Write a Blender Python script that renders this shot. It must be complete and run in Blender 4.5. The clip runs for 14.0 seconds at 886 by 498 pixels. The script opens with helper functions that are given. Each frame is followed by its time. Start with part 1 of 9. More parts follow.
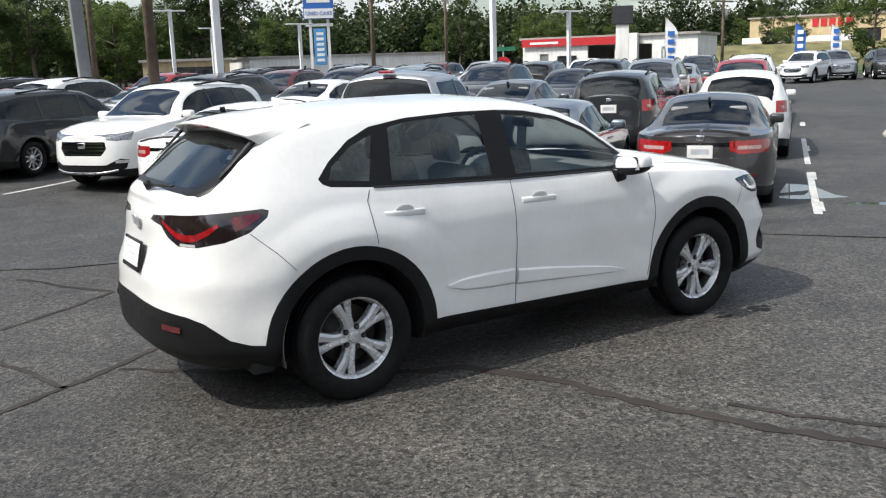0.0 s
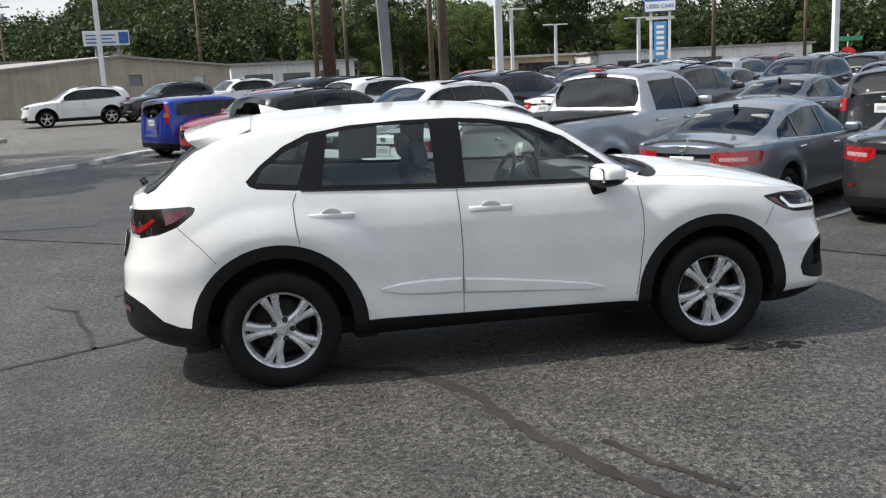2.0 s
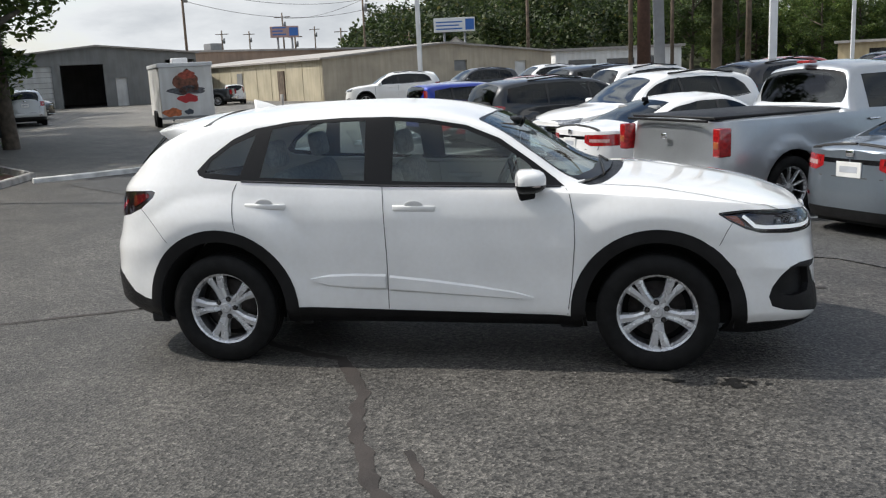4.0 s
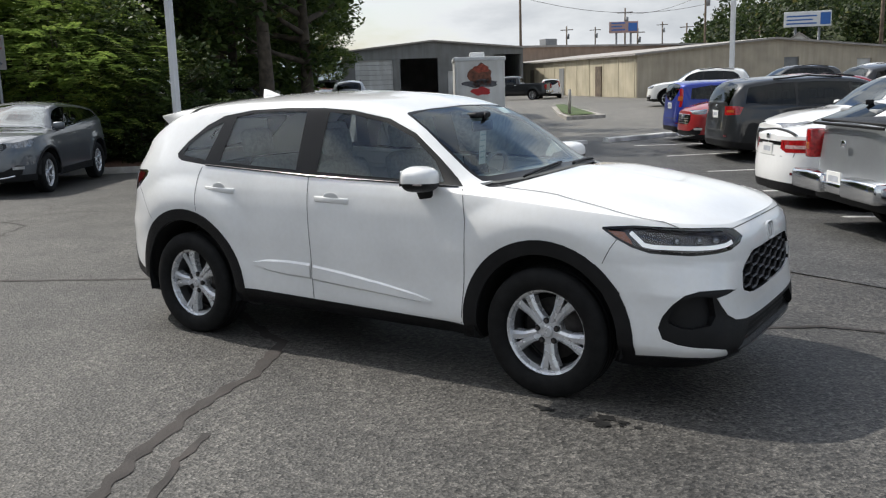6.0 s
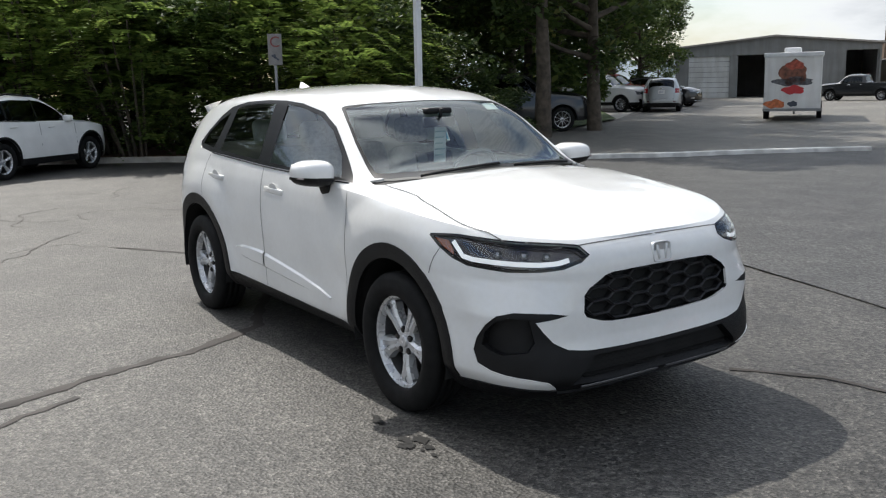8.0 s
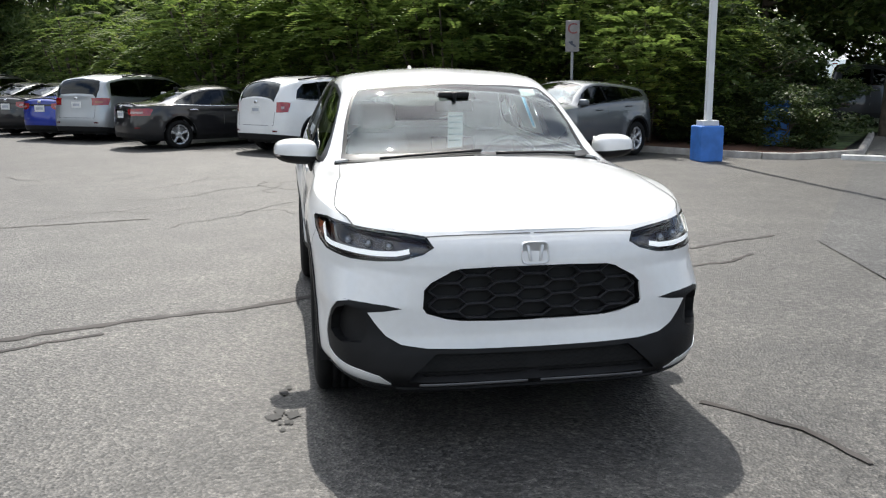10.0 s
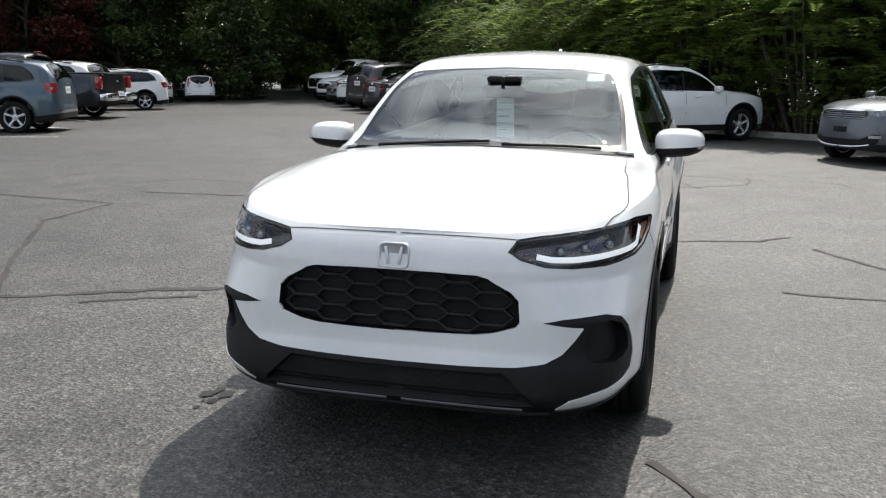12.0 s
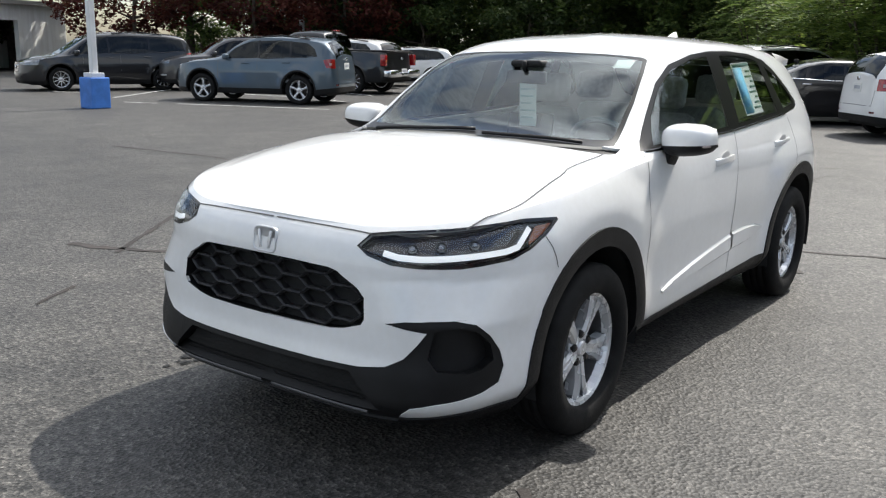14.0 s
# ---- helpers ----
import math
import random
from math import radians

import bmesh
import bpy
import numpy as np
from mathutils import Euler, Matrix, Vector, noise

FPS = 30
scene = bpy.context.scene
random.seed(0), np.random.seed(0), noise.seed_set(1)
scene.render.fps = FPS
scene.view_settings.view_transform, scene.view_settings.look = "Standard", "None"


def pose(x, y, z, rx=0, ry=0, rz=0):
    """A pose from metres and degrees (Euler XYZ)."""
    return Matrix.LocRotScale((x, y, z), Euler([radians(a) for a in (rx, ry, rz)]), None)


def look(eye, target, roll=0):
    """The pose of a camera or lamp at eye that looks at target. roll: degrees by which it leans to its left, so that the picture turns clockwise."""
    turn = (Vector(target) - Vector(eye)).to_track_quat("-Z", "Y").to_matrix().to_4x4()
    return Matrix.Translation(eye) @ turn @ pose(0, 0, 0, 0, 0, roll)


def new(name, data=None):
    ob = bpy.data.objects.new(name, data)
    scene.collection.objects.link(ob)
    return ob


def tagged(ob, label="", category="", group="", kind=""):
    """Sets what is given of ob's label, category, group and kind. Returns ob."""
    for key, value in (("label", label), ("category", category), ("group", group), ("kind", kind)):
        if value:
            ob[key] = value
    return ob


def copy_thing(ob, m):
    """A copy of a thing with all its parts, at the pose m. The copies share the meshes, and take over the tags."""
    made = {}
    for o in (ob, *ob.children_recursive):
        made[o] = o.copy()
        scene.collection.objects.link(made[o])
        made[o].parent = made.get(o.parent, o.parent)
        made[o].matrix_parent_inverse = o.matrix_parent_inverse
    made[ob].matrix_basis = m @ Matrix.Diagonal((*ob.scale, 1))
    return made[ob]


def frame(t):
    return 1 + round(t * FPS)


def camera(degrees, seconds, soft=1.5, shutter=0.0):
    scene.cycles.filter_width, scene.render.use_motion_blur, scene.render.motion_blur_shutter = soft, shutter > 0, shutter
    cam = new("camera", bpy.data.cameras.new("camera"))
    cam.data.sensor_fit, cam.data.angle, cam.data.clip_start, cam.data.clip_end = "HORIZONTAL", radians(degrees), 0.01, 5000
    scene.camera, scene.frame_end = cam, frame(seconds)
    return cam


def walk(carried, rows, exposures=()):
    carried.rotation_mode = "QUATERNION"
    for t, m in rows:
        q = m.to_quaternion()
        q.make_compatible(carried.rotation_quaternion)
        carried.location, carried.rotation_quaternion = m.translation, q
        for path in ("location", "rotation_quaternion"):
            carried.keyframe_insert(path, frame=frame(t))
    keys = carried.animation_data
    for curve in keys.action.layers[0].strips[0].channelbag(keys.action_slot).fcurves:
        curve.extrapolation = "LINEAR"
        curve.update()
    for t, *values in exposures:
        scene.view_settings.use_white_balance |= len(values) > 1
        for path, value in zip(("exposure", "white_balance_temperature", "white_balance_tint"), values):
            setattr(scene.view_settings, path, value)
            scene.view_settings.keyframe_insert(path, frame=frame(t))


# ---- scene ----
cam = camera(52.0, 14.0, 1.2)
PATH = [
    (0, (-3.436, -5.066, 1.784), (-2.387, -3.412, 1.379), -1.9),
    (0.5, (-2.931, -5.337, 1.798), (-2.016, -3.607, 1.387), -2.1),
    (1, (-2.403, -5.662, 1.801), (-1.678, -3.842, 1.397), -2.5),
    (1.5, (-1.827, -5.856, 1.771), (-1.293, -3.969, 1.38), -2.6),
    (2, (-1.225, -6.003, 1.774), (-0.902, -4.068, 1.387), -2.8),
    (2.5, (-0.622, -6.093, 1.756), (-0.476, -4.135, 1.372), -2.8),
    (3, (-0.005, -6.08, 1.757), (-0.048, -4.118, 1.371), -2.9),
    (3.2, (0.252, -6.101, 1.756), (0.132, -4.142, 1.37), -2.9),
    (5.3, (2.692, -5.374, 1.702), (1.816, -3.615, 1.329), -1.7),
    (5.5, (2.928, -5.248, 1.683), (1.983, -3.525, 1.314), -1.6),
    (6, (3.419, -4.895, 1.641), (2.326, -3.26, 1.274), -1.7),
    (6.5, (3.876, -4.503, 1.637), (2.64, -2.972, 1.277), -1.7),
    (7, (4.285, -4.078, 1.629), (2.911, -2.671, 1.263), -1.6),
    (7.5, (4.63, -3.572, 1.611), (3.122, -2.309, 1.246), -1.8),
    (7.7, (4.782, -3.366, 1.572), (3.225, -2.164, 1.213), -1.6),
    (9.8, (5.696, -1.23, 1.546), (3.778, -0.802, 1.173), -0.1),
    (10, (5.737, -1.007, 1.511), (3.802, -0.662, 1.142), -0.2),
    (10.5, (5.759, -0.473, 1.503), (3.798, -0.35, 1.13), -0.5),
    (11, (5.638, 0.069, 1.503), (3.677, -0.036, 1.125), -0.5),
    (11.5, (5.493, 0.603, 1.5), (3.562, 0.248, 1.117), -0.7),
    (12, (5.249, 1.072, 1.472), (3.367, 0.519, 1.082), 0.2),
    (12.5, (5.027, 1.516, 1.476), (3.22, 0.758, 1.075), 0.1),
    (13, (4.722, 1.831, 1.451), (2.992, 0.917, 1.037), 0.7),
    (13.5, (4.498, 2.121, 1.47), (2.873, 1.039, 1.036), 0.6),
    (14, (4.419, 2.392, 1.498), (2.844, 1.24, 1.061), 1.0),
]
walk(cam, [(t, look(eye, target, roll)) for t, eye, target, roll in PATH], [(0, 0.2), (3, 0.1), (6, 0.06), (7.5, 0.12), (10, 0.55), (11, 0.53), (12, 0.37), (14, 0.46)])

# ---- world, sun ----
SUN_FROM = Vector((-0.81, 0.05, 1.0)).normalized()
world = bpy.data.worlds.new("sky")
scene.world = world
world.use_nodes = True
wn, wl = world.node_tree.nodes, world.node_tree.links
wn.clear()
sky = wn.new("ShaderNodeTexSky")
sky.sky_type, sky.sun_disc = "NISHITA", False
sky.sun_elevation = math.asin(SUN_FROM.z)
sky.sun_rotation = math.atan2(SUN_FROM.x, SUN_FROM.y)
sky.dust_density, sky.air_density = 1.6, 1.0
co = wn.new("ShaderNodeTexCoord")
mp = wn.new("ShaderNodeMapping")
mp.inputs["Scale"].default_value = (1.6, 1.6, 4.5)
cl = wn.new("ShaderNodeTexNoise")
cl.inputs["Scale"].default_value, cl.inputs["Detail"].default_value, cl.inputs["Roughness"].default_value = 1.7, 7.0, 0.58
rp = wn.new("ShaderNodeValToRGB")
rp.color_ramp.elements[0].position, rp.color_ramp.elements[0].color = 0.42, (0, 0, 0, 1)
rp.color_ramp.elements[1].position, rp.color_ramp.elements[1].color = 0.59, (1, 1, 1, 1)
cc = wn.new("ShaderNodeValToRGB")
cc.color_ramp.elements[0].position, cc.color_ramp.elements[0].color = 0.40, (8.6, 8.75, 8.8, 1)
cc.color_ramp.elements[1].position, cc.color_ramp.elements[1].color = 0.72, (4.2, 4.45, 4.75, 1)
mx = wn.new("ShaderNodeMixRGB")
bg = wn.new("ShaderNodeBackground")
bg.inputs["Strength"].default_value = 0.13
ow = wn.new("ShaderNodeOutputWorld")
wl.new(co.outputs["Generated"], mp.inputs["Vector"])
wl.new(mp.outputs["Vector"], cl.inputs["Vector"])
wl.new(cl.outputs["Fac"], rp.inputs["Fac"])
wl.new(cl.outputs["Fac"], cc.inputs["Fac"])
wl.new(rp.outputs["Color"], mx.inputs["Fac"])
wl.new(sky.outputs["Color"], mx.inputs["Color1"])
# clouds near the sun shine brighter
vd = wn.new("ShaderNodeVectorMath")
vd.operation = "DOT_PRODUCT"
vd.inputs[1].default_value = SUN_FROM
wl.new(co.outputs["Generated"], vd.inputs[0])
vr = wn.new("ShaderNodeMapRange")
vr.interpolation_type = "SMOOTHSTEP"
vr.inputs["From Min"].default_value, vr.inputs["From Max"].default_value = 0.70, 1.0
vr.inputs["To Min"].default_value, vr.inputs["To Max"].default_value = 1.0, 3.6
wl.new(vd.outputs["Value"], vr.inputs["Value"])
vm = wn.new("ShaderNodeVectorMath")
vm.operation = "SCALE"
wl.new(cc.outputs["Color"], vm.inputs[0])
wl.new(vr.outputs["Result"], vm.inputs["Scale"])
wl.new(vm.outputs["Vector"], mx.inputs["Color2"])
wl.new(mx.outputs["Color"], bg.inputs["Color"])
wl.new(bg.outputs["Background"], ow.inputs["Surface"])

sun = new("sun", bpy.data.lights.new("sun", "SUN"))
sun.data.energy, sun.data.angle, sun.data.color = 4.0, radians(0.55), (1.0, 0.955, 0.88)
sun.matrix_world = look(SUN_FROM * 60, (0, 0, 0))

# ---- materials ----
MATS = {}


def nodes_of(name):
    m = bpy.data.materials.new(name)
    m.use_nodes = True
    t = m.node_tree
    return m, t, t.nodes["Principled BSDF"]


def noise_mix(t, a, b, scale, detail=4.0, lo=0.35, hi=0.65, vec=None, dist=0.0):
    """A colour that wanders between a and b; returns the node's output."""
    n = t.nodes.new("ShaderNodeTexNoise")
    n.inputs["Scale"].default_value, n.inputs["Detail"].default_value, n.inputs["Distortion"].default_value = scale, detail, dist
    if vec is not None:
        t.links.new(vec, n.inputs["Vector"])
    r = t.nodes.new("ShaderNodeValToRGB")
    r.color_ramp.elements[0].position, r.color_ramp.elements[0].color = lo, (*a, 1)
    r.color_ramp.elements[1].position, r.color_ramp.elements[1].color = hi, (*b, 1)
    t.links.new(n.outputs["Fac"], r.inputs["Fac"])
    return r.outputs["Color"]


def mult(t, a, b, f=1.0, kind="MULTIPLY"):
    m = t.nodes.new("ShaderNodeMixRGB")
    m.blend_type = kind
    m.inputs["Fac"].default_value = f
    t.links.new(a, m.inputs["Color1"])
    t.links.new(b, m.inputs["Color2"])
    return m.outputs["Color"]


def bumped(t, p, scale, strength, dist=0.01, vec=None, detail=3.0):
    n = t.nodes.new("ShaderNodeTexNoise")
    n.inputs["Scale"].default_value, n.inputs["Detail"].default_value = scale, detail
    if vec is not None:
        t.links.new(vec, n.inputs["Vector"])
    b = t.nodes.new("ShaderNodeBump")
    b.inputs["Strength"].default_value, b.inputs["Distance"].default_value = strength, dist
    t.links.new(n.outputs["Fac"], b.inputs["Height"])
    t.links.new(b.outputs["Normal"], p.inputs["Normal"])


def object_coords(t):
    return t.nodes.new("ShaderNodeTexCoord").outputs["Object"]


def plain(name, col, rough=0.5, metal=0.0, vary=0.12, scale=6.0, coat=0.0, bump=0.0, bscale=80.0, spec=0.5, rvary=0.0):
    """A surface with a mottled colour and light relief."""
    if name in MATS:
        return MATS[name]
    m, t, p = nodes_of(name)
    vec = object_coords(t)
    a = tuple(max(0, c * (1 - vary)) for c in col)
    b = tuple(min(1, c * (1 + vary)) for c in col)
    t.links.new(noise_mix(t, a, b, scale, vec=vec), p.inputs["Base Color"])
    p.inputs["Roughness"].default_value, p.inputs["Metallic"].default_value = rough, metal
    p.inputs["Specular IOR Level"].default_value = spec
    if coat:
        p.inputs["Coat Weight"].default_value, p.inputs["Coat Roughness"].default_value = coat, 0.04
    if bump:
        bumped(t, p, bscale, bump, 0.004, vec)
    if rvary:
        n = t.nodes.new("ShaderNodeTexNoise")
        n.inputs["Scale"].default_value = scale * 1.7
        t.links.new(vec, n.inputs["Vector"])
        r = t.nodes.new("ShaderNodeMapRange")
        r.inputs["To Min"].default_value, r.inputs["To Max"].default_value = max(0.02, rough - rvary), min(1, rough + rvary)
        t.links.new(n.outputs["Fac"], r.inputs["Value"])
        t.links.new(r.outputs["Result"], p.inputs["Roughness"])
    MATS[name] = m
    return m


def paint(name, col, metal=0.0, flake=0.0):
    """Car paint: colour coat, clear coat, a little dust."""
    key = "paint_" + name
    if key in MATS:
        return MATS[key]
    m, t, p = nodes_of(key)
    vec = object_coords(t)
    a, b = tuple(c * 0.94 for c in col), tuple(min(1, c * 1.03) for c in col)
    base = noise_mix(t, a, b, 2.3, vec=vec)
    dust = noise_mix(t, (0.975, 0.972, 0.965), (1, 1, 1), 35.0, 6.0, vec=vec)
    t.links.new(mult(t, base, dust), p.inputs["Base Color"])
    p.inputs["Metallic"].default_value = metal
    p.inputs["Specular IOR Level"].default_value = 0.25
    p.inputs["Roughness"].default_value = 0.32 if metal < 0.3 else 0.38
    p.inputs["Coat Weight"].default_value, p.inputs["Coat Roughness"].default_value = 1.0, 0.03
    MATS[key] = m
    return m


def glass(name, tint, gloss=1.0, ior=1.5):
    """Car glass: a tinted see-through sheet whose gloss follows the angle."""
    if name in MATS:
        return MATS[name]
    m = bpy.data.materials.new(name)
    m.use_nodes = True
    t = m.node_tree
    t.nodes.clear()
    out = t.nodes.new("ShaderNodeOutputMaterial")
    tr = t.nodes.new("ShaderNodeBsdfTransparent")
    tr.inputs["Color"].default_value = (*tint, 1)
    gl = t.nodes.new("ShaderNodeBsdfGlossy")
    gl.inputs["Roughness"].default_value = 0.015
    gl.inputs["Color"].default_value = (gloss * 0.93, gloss * 0.98, gloss, 1)
    fr = t.nodes.new("ShaderNodeFresnel")
    fr.inputs["IOR"].default_value = ior
    mix = t.nodes.new("ShaderNodeMixShader")
    t.links.new(fr.outputs["Fac"], mix.inputs["Fac"])
    t.links.new(tr.outputs["BSDF"], mix.inputs[1])
    t.links.new(gl.outputs["BSDF"], mix.inputs[2])
    t.links.new(mix.outputs["Shader"], out.inputs["Surface"])
    MATS[name] = m
    return m


def glow(name, col, strength, base=(0.8, 0.8, 0.8)):
    if name in MATS:
        return MATS[name]
    m, t, p = nodes_of(name)
    p.inputs["Base Color"].default_value = (*base, 1)
    p.inputs["Emission Color"].default_value = (*col, 1)
    p.inputs["Emission Strength"].default_value = strength
    MATS[name] = m
    return m


WHITE = paint("pearl_white", (0.80, 0.80, 0.79))
BLACK_PLASTIC = plain("black_plastic", (0.008, 0.008, 0.0086), 0.5, vary=0.25, scale=9, bump=0.25, bscale=600, spec=0.26, rvary=0.08)
FRITM = plain("ceramic_border", (0.006, 0.006, 0.0065), 0.35, vary=0.1, spec=0.22)
GLOSS_BLACK = plain("gloss_black", (0.008, 0.008, 0.009), 0.12, vary=0.1)
RUBBER = plain("tyre_rubber", (0.008, 0.008, 0.008), 0.75, vary=0.3, scale=14, bump=0.3, bscale=120, spec=0.2, rvary=0.1)
ALLOY = plain("alloy_silver", (0.62, 0.63, 0.645), 0.27, 0.5, 0.06, 9, rvary=0.07)
# same alloy as the spokes, with the shade deep inside put into the colour
BARREL = plain("shaded_barrel", (0.16, 0.162, 0.168), 0.42, 0.8, 0.15, 9)
STEEL = plain("brake_steel", (0.11, 0.10, 0.095), 0.5, 0.8, 0.25, 20)
CHROME = plain("chrome", (0.75, 0.76, 0.78), 0.12, 1.0, 0.04, 9)
DARK = plain("underbody", (0.010, 0.010, 0.010), 0.85, vary=0.3)
GLASS = glass("window_glass", (0.72, 0.80, 0.785), 1.0, 1.62)
PRIVACY = glass("privacy_glass", (0.50, 0.57, 0.56))
REARGLASS = glass("rear_door_glass", (0.66, 0.74, 0.73), 1.0, 1.62)
WSGLASS = glass("windshield_glass", (0.70, 0.85, 0.83), 0.95, 1.6)
FARSCREEN = glass("background_screen", (0.10, 0.115, 0.12), 1.0, 2.3)
FARGLASS = glass("background_glass", (0.075, 0.085, 0.09), 0.85)
LENS = glass("lamp_lens", (0.97, 0.98, 0.99), 1.0, 1.4)
REDLENS = plain("red_lens", (0.30, 0.010, 0.012), 0.1, vary=0.3, scale=30, coat=1.0)
DIMRED = plain("dim_red_lens", (0.10, 0.006, 0.008), 0.1, vary=0.3, scale=30, coat=1.0)
SMOKE = plain("smoked_lens", (0.016, 0.010, 0.011), 0.10, vary=0.2, coat=1.0)
AMBER = plain("amber_lens", (0.33, 0.085, 0.025), 0.15, vary=0.1, coat=1.0)
DRL = glow("lamp_light_guide", (0.95, 0.98, 1.0), 0.26)
SILVER_REFLECT = plain("lamp_reflector", (0.30, 0.31, 0.33), 0.22, 0.9, 0.1, 20)
CLOTH = plain("seat_cloth", (0.46, 0.46, 0.45), 0.9, vary=0.15, scale=40, bump=0.3, bscale=900)
TRIM_GREY = plain("interior_grey", (0.24, 0.245, 0.25), 0.7, vary=0.12, bump=0.2, bscale=700)
GREY_METAL = plain("grey_metal", (0.22, 0.225, 0.23), 0.5, 0.3, 0.12, 3)
PAPER = plain("paper_white", (0.80, 0.80, 0.78), 0.7, vary=0.03)
PAPER_BLUE = plain("paper_blue", (0.22, 0.52, 0.72), 0.7, vary=0.05)
INK = plain("ink", (0.06, 0.07, 0.09), 0.7, vary=0.1)
PLATE = plain("number_plate", (0.72, 0.72, 0.70), 0.45, vary=0.06)
LINE_WHITE = plain("line_paint", (0.50, 0.50, 0.485), 0.75, vary=0.22, scale=7, bump=0.3, bscale=200)

# ---- mesh helpers ----


def ease(v, w):
    """A ramp from 0 to w with rounded ends."""
    f = min(max(v / w, 0.0), 1.0)
    r = 0.22
    if f < r:
        return w * f * f / (2 * r)
    if f > 1 - r:
        return w * (1 - r - (1 - f) ** 2 / (2 * r))
    return w * (f - r / 2)


def gz(x, y):
    """The lot falls gently to the north-east."""
    low = 0.042 * ease(0.8 * x + 0.6 * y - 1.6, 6.0) + 0.016 * ease(y - 0.8, 13.0)
    f = ease(y - 6.0, 9.0) / 7.02
    return -low * (1 - min(f, 1.0)) + 0.010 * ease(y - 22.0, 24.0)


def finish(bm, name, mat, smooth=True):
    me = bpy.data.meshes.new(name)
    bm.to_mesh(me)
    bm.free()
    if smooth:
        me.polygons.foreach_set("use_smooth", [True] * len(me.polygons))
        me.update()
    skin = me.attributes.get("skin_normal")
    if skin is not None:
        buf = np.zeros(len(me.vertices) * 3, dtype=np.float32)
        skin.data.foreach_get("vector", buf)
        me.normals_split_custom_set_from_vertices(buf.reshape(-1, 3).tolist())
        me.attributes.remove(me.attributes["skin_normal"])
    for q in (mat if isinstance(mat, (list, tuple)) else [mat]):
        me.materials.append(q)
    return me


def part(name, bm, mat, parent=None, label="", smooth=True, at=None, kind=""):
    """One mesh object under a thing or a part."""
    ob = new(name, finish(bm, name, mat, smooth))
    if parent is not None:
        ob.parent = parent
    if at is not None:
        ob.matrix_basis = at
    return tagged(ob, label, kind=kind)


def thing(name, m, label, category, group="", kind=""):
    ob = new(name)
    ob.empty_display_size = 0.2
    ob.matrix_basis = Matrix.Translation((0, 0, gz(m.translation.x, m.translation.y))) @ m
    return tagged(ob, label, category, group, kind)


def box(bm, lo, hi, m=None, bevel=0.0):
    r = bmesh.ops.create_cube(bm, size=1.0)
    c = [(a + b) / 2 for a, b in zip(lo, hi)]
    s = [max(1e-4, b - a) for a, b in zip(lo, hi)]
    mm = Matrix.Translation(c) @ Matrix.Diagonal((*s, 1))
    bmesh.ops.transform(bm, matrix=mm, verts=r["verts"])
    vs = r["verts"]
    if bevel:
        es = list({e for v in vs for e in v.link_edges})
        out = bmesh.ops.bevel(bm, geom=es, offset=bevel, segments=2, affect="EDGES", profile=0.5)
        vs = list({v for f in out["faces"] for v in f.verts} | {v for v in vs if v.is_valid})
    if m is not None:
        bmesh.ops.transform(bm, matrix=m, verts=vs)
    return vs


def cyl(bm, p, q, r1, r2=None, n=12, cap=True):
    p, q = Vector(p), Vector(q)
    r2 = r1 if r2 is None else r2
    d = q - p
    out = bmesh.ops.create_cone(bm, cap_ends=cap, segments=n, radius1=r1, radius2=r2, depth=d.length)
    m = Matrix.Translation((p + q) / 2) @ d.to_track_quat("Z", "Y").to_matrix().to_4x4()
    bmesh.ops.transform(bm, matrix=m, verts=out["verts"])
    return out["verts"]


def lathe(bm, rings, n=32, closed=False):
    """Turn a profile of (radius, y) about the y axis."""
    cols = []
    for k in range(n):
        a = 2 * math.pi * k / n
        cols.append([bm.verts.new((r * math.cos(a), y, r * math.sin(a))) for r, y in rings])
    m = len(rings)
    for k in range(n):
        c, d = cols[k], cols[(k + 1) % n]
        for j in range(m if closed else m - 1):
            bm.faces.new((c[j], c[(j + 1) % m], d[(j + 1) % m], d[j]))


def quad(bm, *pts):
    return bm.faces.new([bm.verts.new(p) for p in pts])


def slab(bm, pts, z0, z1):
    """A prism over a plan outline."""
    lo = [bm.verts.new((x, y, z0)) for x, y in pts]
    hi = [bm.verts.new((x, y, z1)) for x, y in pts]
    bm.faces.new(hi)
    bm.faces.new(lo[::-1])
    n = len(pts)
    for i in range(n):
        bm.faces.new((lo[i], lo[(i + 1) % n], hi[(i + 1) % n], hi[i]))
    bmesh.ops.recalc_face_normals(bm, faces=bm.faces)


def curve_of(*pts):
    xs, ys = zip(*pts)
    return lambda v: float(np.interp(v, xs, ys))


